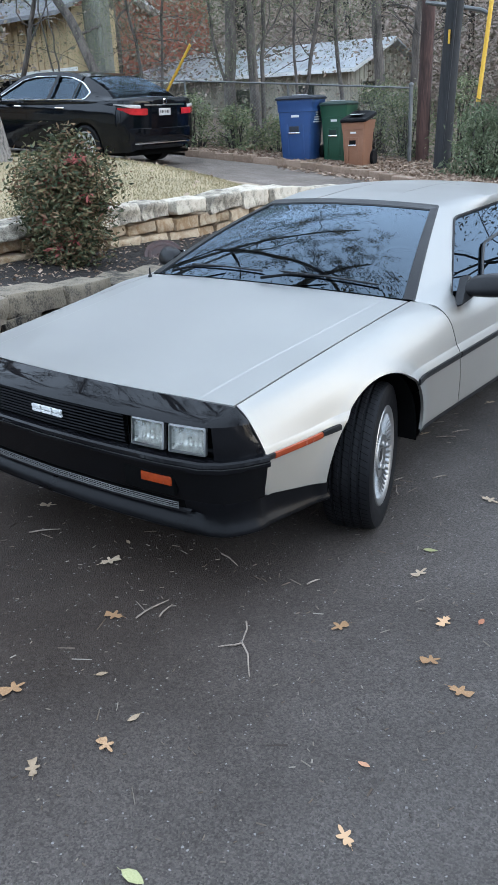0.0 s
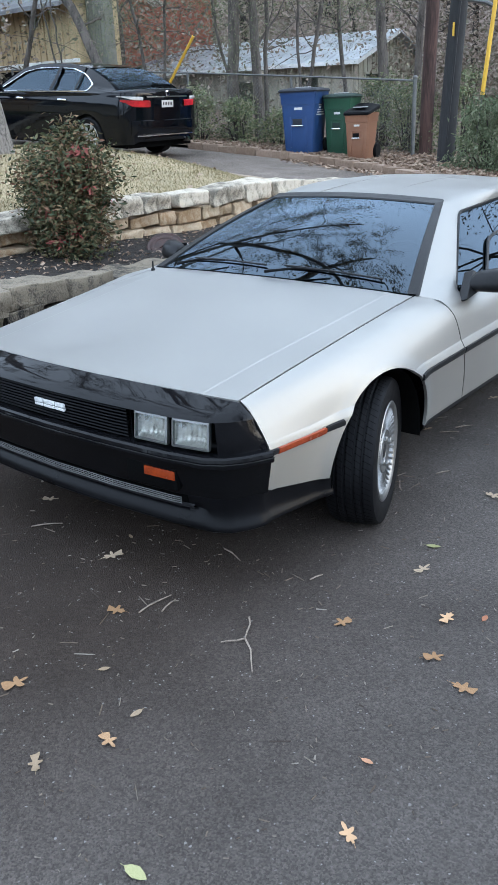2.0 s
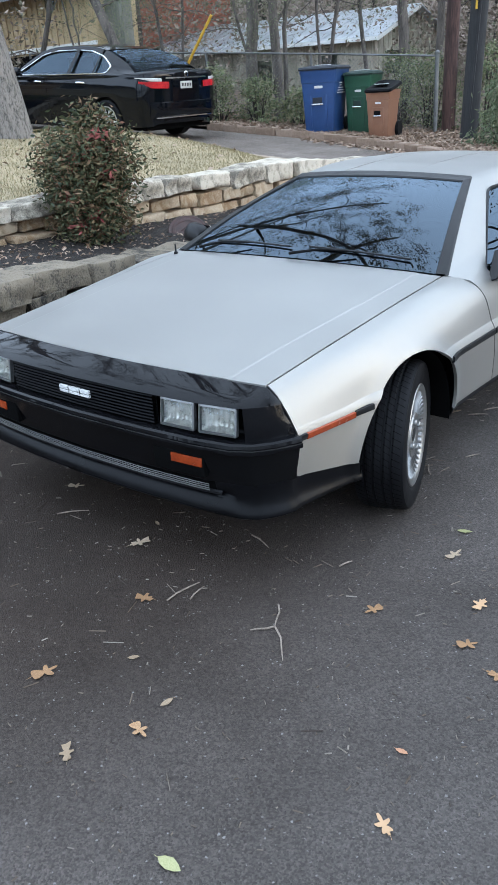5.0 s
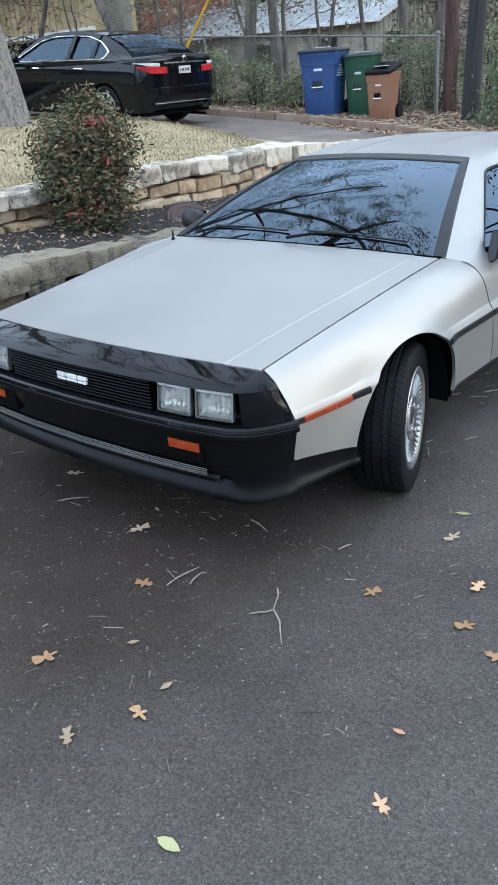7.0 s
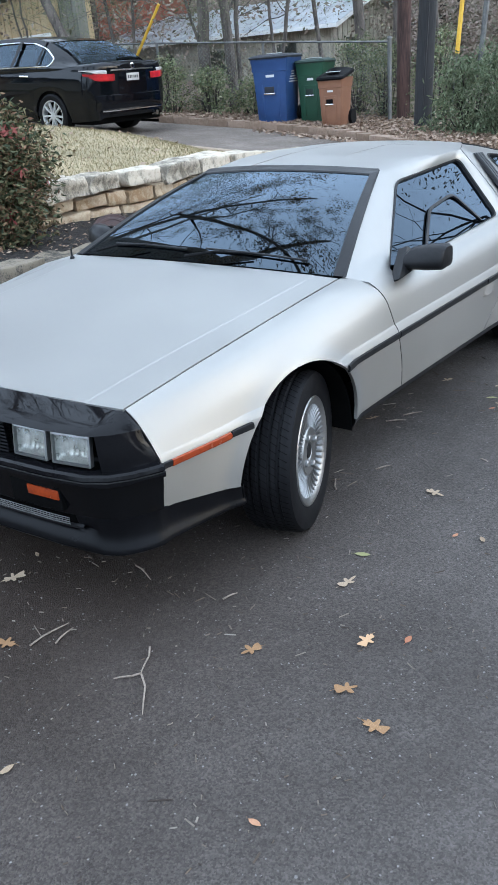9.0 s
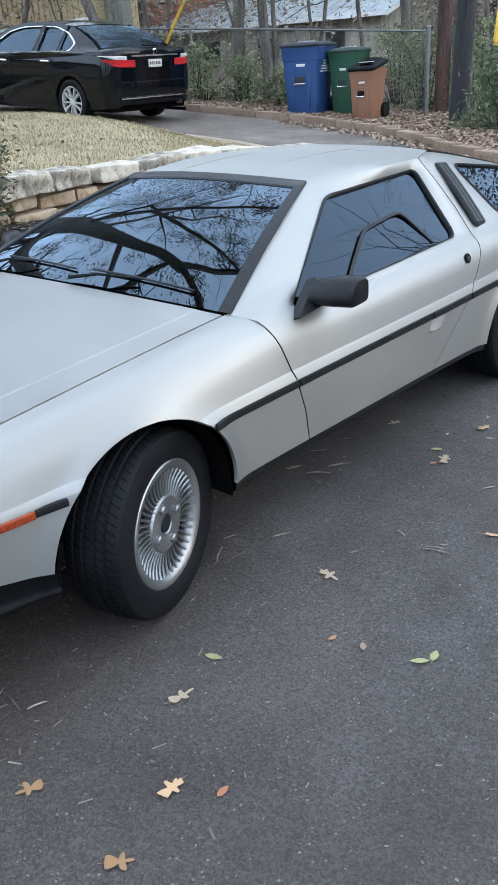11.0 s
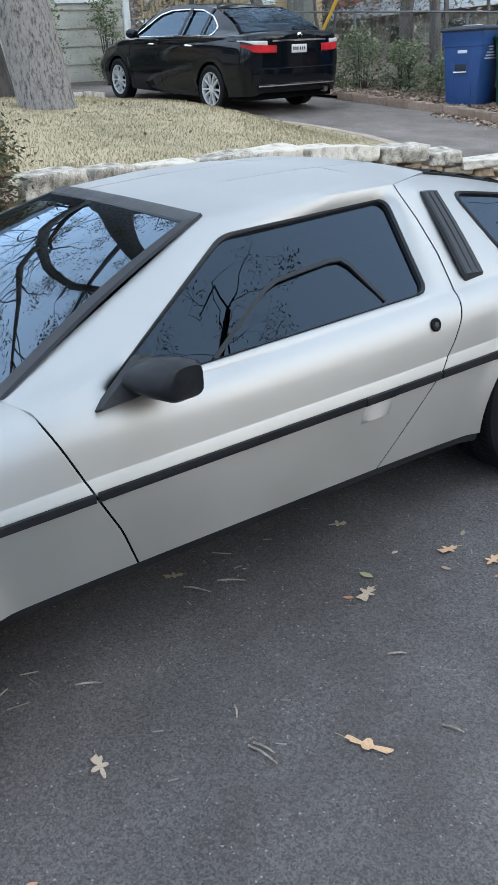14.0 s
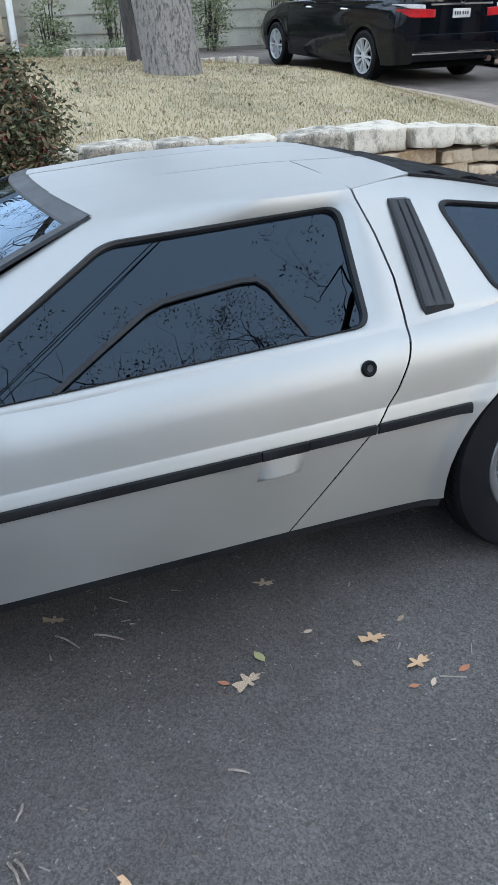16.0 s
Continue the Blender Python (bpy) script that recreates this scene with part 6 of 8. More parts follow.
wood_trunk("woodland_tree", "curved dark trunk in front of the tan house", [(-10.61, 10.10, 1.00), (-11.38, 10.10, 2.47), (-11.66, 10.10, 3.01), (-12.15, 10.10, 3.67), (-13.50, 10.10, 5.50)], 0.12, G, 4, 8, GREENLEAF)
wood_trunk("woodland_tree", "bent trunk in front of the tan house", [(-14.24, 9.90, 1.10), (-13.44, 9.90, 2.47), (-13.07, 9.90, 3.11), (-12.84, 9.90, 3.72), (-12.18, 9.90, 5.50)], 0.065, G, 5, 10, GREENLEAF)
wood_trunk("woodland_tree", "thin sapling in front of the tan house", [(-13.05, 10.60, 1.10), (-13.28, 10.60, 2.58), (-13.42, 10.60, 3.49), (-13.59, 10.60, 4.60)], 0.025, G, 10, 5, None)
wood_trunk("woodland_tree", "thin forked sapling in front of the tan house", [(-12.95, 10.60, 1.10), (-13.09, 10.60, 2.57), (-13.16, 10.60, 3.36), (-13.27, 10.60, 4.60)], 0.025, G, 11, 5, None)
wood_trunk("woodland_tree", "thin leaning sapling beyond the fence", [(-11.20, 11.60, 0.90), (-11.48, 11.60, 2.32), (-11.75, 11.60, 3.72), (-12.28, 11.60, 6.50)], 0.04, G, 6, 14, GREENLEAF)
wood_trunk("woodland_tree", "thin leafy sapling beyond the fence", [(-11.31, 11.80, 0.90), (-11.13, 11.80, 2.25), (-10.95, 11.80, 3.65), (-10.58, 11.80, 6.50)], 0.035, G, 7, 30, GREENLEAF)
wood_trunk("woodland_tree", "pale leaning sapling beyond the fence", [(-9.35, 12.20, 0.90), (-9.73, 12.20, 2.40), (-9.94, 12.20, 3.27), (-10.75, 12.20, 6.50)], 0.035, G, 12, 8, GREENLEAF)
wood_trunk("woodland_tree", "thin pale sapling beyond the fence", [(-8.32, 13.00, 0.80), (-8.36, 13.00, 2.00), (-8.40, 13.00, 3.48), (-8.49, 13.00, 6.50)], 0.035, G, 8, 22, GREENLEAF)
rnd = random.Random(77)
for k in range(26):
    a = rnd.uniform(-0.02, 0.95)
    d = rnd.uniform(19, 30)
    x, y = 2.2 - d * math.sin(a), -2.6 + d * math.cos(a)
    if y < 12.8 or (x < -8 and y < 17) or (-17 < x < -9.2 and 17.5 < y < 25.5):
        continue
    z = rise(x, y)
    wood_trunk("woodland_tree", "slender bare woodland tree beyond the fence", [(x, y, z - 0.1), (x + rnd.gauss(0, 0.2), y, z + 2.5), (x + rnd.gauss(0, 0.7), y + rnd.gauss(0, 0.4), z + 7.5)], rnd.uniform(0.05, 0.14), G, 200 + k, 9, None if d < 25 else GREENLEAF if k % 2 else OAKLEAF)

# far woods, too many to count; the unseen trees all round are added
rnd = random.Random(5)
bm = bmesh.new()
spots = []
for k in range(520):
    a = rnd.uniform(0, 2 * math.pi)
    d = rnd.uniform(26, 62)
    x, y = d * math.cos(a), d * math.sin(a)
    if y > 5 and x < 0:
        d += 8
        x, y = d * math.cos(a), d * math.sin(a)
    # height by direction sets how much sky light the trees block
    h = rnd.uniform(5, 9.5) * (0.65 if x > 0 and y > -x * 0.8 else 1.55 if y < -4 else 1.7)
    z = rise(x, y) if abs(y) < 60 else 0
    tube(bm, [(x, y, z - 0.5), (x + rnd.gauss(0, 0.3), y + rnd.gauss(0, 0.3), z + h * 0.55), (x + rnd.gauss(0, 0.8), y + rnd.gauss(0, 0.8), z + h)], [0.18, 0.12, 0.04], 4, cap=False)
    for j in range(7):
        q = Vector((x + rnd.gauss(0, 1.3), y + rnd.gauss(0, 1.3), z + h * rnd.uniform(0.3, 1.05)))
        spots.append((q, 1.5, 70))
        tube(bm, [(x, y, z + h * rnd.uniform(0.3, 0.7)), q], [0.06, 0.015], 3, cap=False)
for k in range(3900):
    a, d = rnd.uniform(-0.1, 1.05), rnd.uniform(28, 44)
    spots.append((Vector((2.2 - d * math.sin(a), -2.6 + d * math.cos(a), 1.0 + 20 * rnd.random() ** 1.6)), 1.5, 75))
setting("far_woods", bm, DARKBARK, "bare trunks and branches of the woods, with unseen trees added all round", "woods", kind="stuff")
FARLEAF = island_mat("far_leaf", [(0.13, 0.13, 0.085), (0.19, 0.165, 0.12), (0.25, 0.20, 0.155), (0.30, 0.24, 0.19), (0.26, 0.20, 0.165)])
tagged(new("far_foliage", leaf_cloud("far_foliage", spots, 0.16, FARLEAF, rnd, 0.7)), "brown and olive foliage of the woods, with unseen foliage added all round", "woods", kind="stuff")


# the slope's unseen upper part is added to block sky from the car roof
rows = []
for d, z in ((43, -0.5), (47, 1.5), (52, 6.0), (60, 13.0), (75, 20.0), (95, 22.0)):
    rows.append([Vector((2.2 - d * math.sin(a), -2.6 + d * math.cos(a), z + 0.8 * noise.noise((a * 9, d * 0.2, 1)))) for a in np.linspace(-0.1, 1.25, 60)])
bm = bmesh.new()
grid(bm, rows)
setting("hillside", bm, mat("wooded_hillside", (0.10, 0.075, 0.058), (0.26, 0.20, 0.165), rough=0.95, scale=0.8, fine=4, bump=1.0, dist=0.5), "brown leaf-covered hillside behind the woods", "hillside")

# ---- fence, poles ----
GALV = mat("galvanised_steel", (0.11, 0.112, 0.11), (0.20, 0.20, 0.195), rough=0.55, metal=0.7, bump=0.05)
WIREM = mat("weathered_wire", (0.16, 0.16, 0.155), (0.24, 0.24, 0.235), rough=0.6, metal=0.4, bump=0)
fence = thing("wire_fence", "weathered chain-link fence with a galvanised top rail", "fence")
FL = [(-15.0, 10.75), (-12.5, 10.95), (-10.0, 11.3), (-7.6, 11.6), (-5.06, 11.8)]
FP = [Vector((x, y, rise(x, y) + 0.07)) for x, y in FL]
for p in FP:
    bm = bmesh.new()
    big = p is FP[-1]
    tube(bm, [p - Vector((0, 0, 0.2)), p + Vector((0, 0, 1.28 if big else 1.25))], 0.038 if big else 0.026, 8)
    if big:
        bmesh.ops.create_uvsphere(bm, u_segments=8, v_segments=6, radius=0.045, matrix=Matrix.Translation(p + Vector((0, 0, 1.29))))
    part("post", bm, GALV, fence)
for a, b in zip(FP, FP[1:]):
    bm = bmesh.new()
    tube(bm, [a + Vector((0, 0, 1.24)), b + Vector((0, 0, 1.24))], 0.02, 6)
    part("top_rail", bm, GALV, fence)
    bm = bmesh.new()
    L = (b - a).length
    e = (b - a) / L
    n = int(L / 0.075)
    for k in range(-16, n):
        for sgn in (1, -1):
            s0 = k * 0.075 if sgn > 0 else k * 0.075 + 1.15
            u0, z0 = s0, 0.0
            u1, z1 = s0 + sgn * 1.15, 1.15
            for _ in range(2):
                if u0 < 0:
                    z0, u0 = z0 + (0 - u0) / (u1 - u0) * (z1 - z0), 0.0
                if u0 > L:
                    z0, u0 = z0 + (L - u0) / (u1 - u0) * (z1 - z0), L
                if u1 < 0:
                    z1, u1 = z0 + (0 - u0) / (u1 - u0) * (z1 - z0), 0.0
                if u1 > L:
                    z1, u1 = z0 + (L - u0) / (u1 - u0) * (z1 - z0), L
            if abs(u1 - u0) < 0.05 or not (0 <= u0 <= L):
                continue
            tube(bm, [a + e * u0 + Vector((0, 0, z0 + 0.02)), a + e * u1 + Vector((0, 0, z1 + 0.02))], 0.0022, 3, cap=False)
    tagged(part("wire_mesh", bm, WIREM, fence), kind="stuff")

REDWOOD = mat("creosoted_red_pole", (0.03, 0.016, 0.013), (0.095, 0.052, 0.043), rough=0.9, scale=5, fine=40, bump=0.8, dist=0.015, stretch=(1, 1, 0.12))
TARPOLE = mat("tarred_black_pole", (0.012, 0.012, 0.013), (0.028, 0.028, 0.030), rough=0.8, scale=5, fine=40, bump=0.6, dist=0.012, stretch=(1, 1, 0.12))
YELLOW = mat("yellow_guard_plastic", (0.62, 0.36, 0.025), (0.72, 0.45, 0.05), rough=0.5, bump=0.05)


def pole(name, label, base, top, r, material):
    t = thing(name, label, "pole", base)
    bm = bmesh.new()
    b = Vector(top) - Vector(base)
    pts = resample([Vector((0, 0, -0.4)), b], 16)
    tube(bm, [p + Vector((0.006 * math.sin(i * 1.7), 0.006 * math.cos(i * 2.3), 0)) for i, p in enumerate(pts)], [lerp(r, r * 0.82, i / 15) for i in range(16)], 18)
    part("shaft", bm, material, t, angle=60)
    return t


pole("utility_pole", "reddish-brown creosoted wooden utility pole with peeling surface", (-5.06, 12.3, 0.62), (-4.98, 12.35, 8.5), 0.125, REDWOOD)
pole2 = pole("utility_pole", "black tarred wooden utility pole behind the kerb", (-4.08, 11.04, 0.53), (-3.74, 11.1, 8.5), 0.145, TARPOLE)
bm = bmesh.new()
tube(bm, [(0.08, -0.12, 0.3), (0.20, -0.12, 2.4), (0.36, -0.05, 7.5)], 0.02, 6)
part("conduit", bm, TARPOLE, pole2)
bm = bmesh.new()
box(bm, 0.11, 0.135, -0.165, -0.13, 1.9, 2.1, 0.004)
part("tag", bm, YELLOW, pole2, "yellow strip tag")


def guy(name, label, a, b, r):
    t = thing(name, label, "guy wire", a)
    bm = bmesh.new()
    d = Vector(b) - Vector(a)
    tube(bm, [Vector(), d], r, 10)
    part("guard", bm, YELLOW, t)
    bm = bmesh.new()
    tube(bm, [d * -0.5, d * 4.0], 0.006, 5)
    part("cable", bm, GALV, t)


guy("guy_wire", "slanting guy wire with a yellow plastic guard", (-9.78, 10.15, 1.62), (-8.7, 10.05, 2.75), 0.026)
guy("guy_wire", "guy wire with a yellow plastic guard by the shrubs", (-3.18, 10.35, 1.55), (-3.08, 10.40, 2.95), 0.032)
bm = bmesh.new()
tube(bm, [(-3.0, 10.75, 1.2), (-2.92, 10.8, 2.4), (-2.8, 10.85, 3.6)], 0.045, 8)
ob = setting("riser_pipe", bm, GALV, "grey steel riser pipe beside the guy wire", "pipe", kind="thing")
bm = bmesh.new()
tube(bm, [(-4.8, 11.75, 3.15), (-4.2, 11.68, 3.03), (-3.75, 11.64, 2.93), (-3.62, 11.64, 2.86)], 0.035, 8)
setting("support_arm", bm, GALV, "dull grey steel arm between the utility poles", "pipe", kind="thing")
for z0, y1 in ((6.9, 0.0), (7.3, 0.6), (7.6, 1.4)):
    bm = bmesh.new()
    pts = [Vector((lerp(-3.7, 14, t), lerp(11, -14 + y1, t), z0 - 0.9 * math.sin(math.pi * t))) for t in np.linspace(0, 1, 24)]
    tube(bm, pts, 0.005, 5)
    setting("overhead_cable", bm, TARPOLE, "black overhead cable strung from the utility pole", "cable", kind="thing")


# ---- bins ----
def bin_mat(name, a, b):
    return mat(name, a, b, rough=0.5, scale=3, fine=120, bump=0.12, dist=0.002)


def wheelie_bin(label, at, rz, w, d, h, body, lidmat, group, tilt=0.0):
    t = thing("wheeled_bin", label, "bin", at, rz, group)
    bm = bmesh.new()
    rows = []
    for f, k in ((0.0, 0.80), (0.03, 0.815), (0.55, 0.91), (0.80, 0.96), (0.805, 1.0), (0.93, 1.02), (0.95, 1.05), (1.0, 1.05)):
        hw, dd = w / 2 * k, d * k
        rows.append([p + Vector((0, 0, h * f)) for p in rounded([(-hw, (d - dd) * 0.3, 0), (hw, (d - dd) * 0.3, 0), (hw, (d - dd) * 0.3 + dd, 0), (-hw, (d - dd) * 0.3 + dd, 0)], 0.05, 3)])
    vs = grid(bm, rows, close=True)
    bm.faces.new(list(reversed(vs[0])))
    part("body", bm, body, t, angle=30)
    # lift bar on the front, its sunken hollow painted dark, not modelled
    bm = bmesh.new()
    for x0, x1, z0, z1, y in ((-0.16, -0.12, 0.10, 0.62, -0.012), (0.12, 0.16, 0.10, 0.62, -0.012), (-0.16, 0.16, 0.60, 0.64, -0.012)):
        zc = (z0 + z1) / 2 / h
        box(bm, x0 * w * 1.6, x1 * w * 1.6, 0.05 * d - 0.02, 0.09 * d, z0 * h, z1 * h, 0.006)
    part("moulding", bm, body, t)
    # raised dark panel painted in for the shade of the hollow
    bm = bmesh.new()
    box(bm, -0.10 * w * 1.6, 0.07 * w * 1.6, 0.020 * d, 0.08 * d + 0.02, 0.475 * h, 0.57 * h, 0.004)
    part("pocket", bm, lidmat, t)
    bm = bmesh.new()
    tube(bm, [(-0.11 * w * 1.6, 0.012 * d, 0.46 * h), (0.09 * w * 1.6, 0.012 * d, 0.46 * h)], 0.015, 8)
    part("lift_bar", bm, CHROME, t, "bare metal lift bar")
    bm = bmesh.new()
    box(bm, -0.10 * w, 0.13 * w, 0.012 * d - 0.004, 0.03 * d, 0.715 * h, 0.755 * h, 0.002)
    part("number_plate", bm, WHITE, t, "pale stencilled number patch")
    lid = bmesh.new()
    hw = w / 2 * 1.1
    rows = []
    for z, k in ((0.0, 1.0), (0.025, 1.02), (0.05, 0.97), (0.075, 0.6), (0.08, 0.0)):
        rows.append([Vector((p.x * k, d / 2 + (p.y - d / 2) * k, h + z + (tilt * (p.y / d - 0.3)))) for p in rounded([(-hw, -0.04 * d, 0), (hw, -0.04 * d, 0), (hw, 1.06 * d, 0), (-hw, 1.06 * d, 0)], 0.05, 3)])
    vs = grid(lid, rows, close=True)
    lid.faces.new(list(reversed(vs[0])))
    bmesh.ops.remove_doubles(lid, verts=lid.verts[:], dist=0.0005)
    part("lid", lid, lidmat, t, angle=30)
    bm = bmesh.new()
    box(bm, -0.12, 0.12, 0.30 * d, 0.55 * d, h + 0.078 + tilt * 0.1, h + 0.088 + tilt * 0.1, 0.003)
    part("lid_label", bm, WHITE, t, "pale sticker on the lid")
    for s in (-1, 1):
        bm = bmesh.new()
        lathe(bm, [(0.05, -0.03), (0.12, -0.03), (0.125, 0.0), (0.12, 0.03), (0.05, 0.03)], 18, Matrix.Translation((s * w * 0.47, d * 0.92, 0.12)), True, True)
        part("wheel", bm, RUBBER, t)
    return t


BLUE = bin_mat("blue_bin_plastic", (0.014, 0.045, 0.14), (0.02, 0.06, 0.18))
GREEN = bin_mat("green_bin_plastic", (0.010, 0.055, 0.028), (0.016, 0.075, 0.038))
BROWN = bin_mat("brown_bin_plastic", (0.20, 0.092, 0.05), (0.25, 0.122, 0.07))
GB = "bins on the kerb"
bz = lambda x, y: rise(x, y) + 0.05
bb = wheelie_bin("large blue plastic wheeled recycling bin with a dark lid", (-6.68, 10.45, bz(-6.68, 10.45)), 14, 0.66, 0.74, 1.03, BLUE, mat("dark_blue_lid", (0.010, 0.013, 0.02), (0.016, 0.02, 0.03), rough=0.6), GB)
bm = bmesh.new()
for k, (y0, y1, z) in enumerate(((0.18, 0.5, 0.62), (0.14, 0.54, 0.58), (0.2, 0.46, 0.66), (0.28, 0.38, 0.70), (0.26, 0.40, 0.74))):
    box(bm, 0.308, 0.322, y0, y1, z + 0.06, z + 0.078, 0)
part("side_print", bm, WHITE, bb, "white printed marks", smooth=False)
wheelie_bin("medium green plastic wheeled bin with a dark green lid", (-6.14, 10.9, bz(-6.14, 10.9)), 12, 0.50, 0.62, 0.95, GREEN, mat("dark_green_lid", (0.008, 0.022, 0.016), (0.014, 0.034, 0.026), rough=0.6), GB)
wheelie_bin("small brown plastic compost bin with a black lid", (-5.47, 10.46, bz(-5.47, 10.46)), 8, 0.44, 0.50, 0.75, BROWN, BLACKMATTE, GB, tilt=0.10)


# ---- houses and shed ----
TANSIDE = mat("tan_board_siding", (0.36, 0.265, 0.14), (0.48, 0.37, 0.22), rough=0.85, scale=2, fine=60, bump=0.3)
PALESIDE = mat("cream_lap_siding", (0.33, 0.31, 0.25), (0.43, 0.41, 0.335), rough=0.8, scale=2, fine=60, bump=0.15)
GREYSIDE = mat("weathered_board", (0.25, 0.225, 0.175), (0.46, 0.42, 0.335), rough=0.9, scale=3, fine=50, bump=0.4, stretch=(1, 1, 0.3))
DULLSIDE = mat("dull_grey_siding", (0.13, 0.13, 0.108), (0.21, 0.205, 0.17), rough=0.9, scale=3, fine=50, bump=0.4, stretch=(1, 1, 0.3))
TINROOF = mat("sheet_metal_roof", (0.38, 0.40, 0.42), (0.60, 0.62, 0.63), rough=0.45, metal=0.5, scale=1.5, fine=30, bump=0.1)
SHINGLE = mat("grey_shingle", (0.10, 0.10, 0.105), (0.20, 0.20, 0.20), rough=0.9, scale=4, fine=70, bump=0.5)
BRICKRED = mat("red_brick", (0.24, 0.085, 0.055), (0.36, 0.15, 0.10), rough=0.9, scale=5, fine=60, bump=0.4)
TRIMWHITE = mat("white_trim_paint", (0.62, 0.62, 0.59), (0.74, 0.73, 0.70), rough=0.6, bump=0.05)

shed = thing("shed", "long low shed of weathered boards under a bright metal roof", "shed", (-12.03, 21.25, 0.86), 5.8)
LW, DW, HW, RW = 10.2, 5.9, 1.86, 0.88
bm = bmesh.new()
box(bm, -LW, 0, 0, 0.12, -0.6, HW)
box(bm, -LW, 0, DW - 0.12, DW, -0.6, HW)
box(bm, -LW, -LW + 0.12, 0.12, DW - 0.12, -0.6, HW)
box(bm, -0.12, 0, 0.12, DW - 0.12, -0.6, HW)
prism(bm, [Vector((-0.12, 0, HW)), Vector((-0.12, DW, HW)), Vector((-0.12, DW / 2, HW + RW))], (0.12, 0, 0))
part("wall", bm, GREYSIDE, shed, smooth=False)
bm = bmesh.new()
box(bm, -0.045, 0.045, -0.03, 0.0, -0.6, HW)
bat = mesh_of(bm, "batten", GREYSIDE, False)
for k in range(int(LW / 0.32)):
    part("batten", bat, None, shed, m=Matrix.Translation((-0.1 - k * 0.32, 0, 0)))
for k in range(16):
    y = 0.15 + k * 0.345
    hh = HW + RW * (1 - abs(y - DW / 2) / (DW / 2)) if y < DW else HW
    bm = bmesh.new()
    box(bm, 0, 0.03, y - 0.035, y + 0.035, -0.6, hh - 0.03)
    part("batten", bm, GREYSIDE, shed, smooth=False)
for sgn in (0, 1):
    bm = bmesh.new()
    y0, y1 = (-0.35, DW / 2) if sgn == 0 else (DW + 0.35, DW / 2)
    zl = HW - RW * 0.35 / (DW / 2)
    prism(bm, [Vector((-LW - 0.3, y0, zl)), Vector((0.35, y0, zl)), Vector((0.35, y1, HW + RW)), Vector((-LW - 0.3, y1, HW + RW))], (0, 0, 0.06))
    rf = part("roof", bm, TINROOF, shed, smooth=False)
    for k in range(25):
        x = -LW - 0.2 + k * 0.42
        bm = bmesh.new()
        prism(bm, [Vector((x, y0, zl + 0.06)), Vector((x + 0.03, y0, zl + 0.06)), Vector((x + 0.03, y1, HW + RW + 0.06)), Vector((x, y1, HW + RW + 0.06))], (0, 0, 0.025))
        part("seam", bm, TINROOF, rf, smooth=False)
bm = bmesh.new()
zl = HW - RW * 0.35 / (DW / 2)
prism(bm, [Vector((0.33, -0.35, zl - 0.08)), Vector((0.33, -0.35, zl + 0.03)), Vector((0.33, DW / 2, HW + RW + 0.03)), Vector((0.33, DW / 2, HW + RW - 0.08))], (0.03, 0, 0))
part("barge_board", bm, TRIMWHITE, shed, smooth=False)
bm = bmesh.new()
box(bm, -LW - 0.3, 0.35, -0.38, -0.35, zl - 0.06, zl + 0.05)
part("eave_board", bm, TRIMWHITE, shed, smooth=False)
for x0, x1, z0, z1, front in ((-1.9, -1.1, 0.75, 1.45, True), (-4.4, -3.5, 0.7, 1.45, True), (-6.6, -5.8, 0.7, 1.45, True), (0.9, 2.1, 0.7, 1.5, False)):
    w = thing_part("window", shed)
    for nm, material, ins, dp in (("frame", GREYSIDE, 0.0, 0.05), ("pane", GLASS_CAR, 0.06, 0.055)):
        bm = bmesh.new()
        if front:
            box(bm, x0 + ins, x1 - ins, -dp, -0.02, z0 + ins, z1 - ins)
        else:
            box(bm, 0.02, dp, x0 + ins, x1 - ins, z0 + ins, z1 - ins)
        part(nm, bm, material, w, smooth=False)

# two-storey tan house behind the trees
house_b = thing("tan_house", "tan board-and-batten house with a grey shingle roof", "house", (-17.8, 15.4, 0.85), -4)
bm = bmesh.new()
box(bm, -9.0, 0, 0, 1.6, -0.4, 3.75)
part("wall", bm, TANSIDE, house_b, smooth=False)
bm = bmesh.new()
box(bm, -0.03, 0.03, -0.035, 0.0, 2.15, 3.72)
bat = mesh_of(bm, "batten", TANSIDE, False)
for k in range(30):
    part("batten", bat, None, house_b, m=Matrix.Translation((-0.1 - k * 0.3, 0, 0)))
bm = bmesh.new()
prism(bm, [Vector((-9.4, -0.7, 3.47)), Vector((0.25, -0.7, 3.47)), Vector((0.25, 1.2, 4.3)), Vector((-9.4, 1.2, 4.3))], (0, 0, 0.12))
part("roof", bm, SHINGLE, house_b, smooth=False)
bm = bmesh.new()
box(bm, -9.2, 0.02, -0.06, 0.0, 2.02, 2.15)
part("trim_band", bm, TRIMWHITE, house_b, smooth=False)
# flat black sheet on the wall, painting the shade under the house
bm = bmesh.new()
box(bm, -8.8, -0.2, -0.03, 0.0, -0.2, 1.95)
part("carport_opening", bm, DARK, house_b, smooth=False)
for x in (-2.0, -6.9):
    w = thing_part("window", house_b)
    bm = bmesh.new()
    box(bm, x - 0.3, x + 0.3, -0.06, 0.0, 3.05, 3.6)
    part("frame", bm, TANSIDE, w, smooth=False)
    bm = bmesh.new()
    box(bm, x - 0.24, x + 0.24, -0.075, -0.05, 3.1, 3.55)
    part("pane", bm, GLASS_CAR, w, smooth=False)
bm = bmesh.new()
box(bm, 0.01, 0.8, 0.4, 0.75, -0.4, 4.6)
part("side_wing", bm, DULLSIDE, house_b, "weathered grey boarded wing", smooth=False)
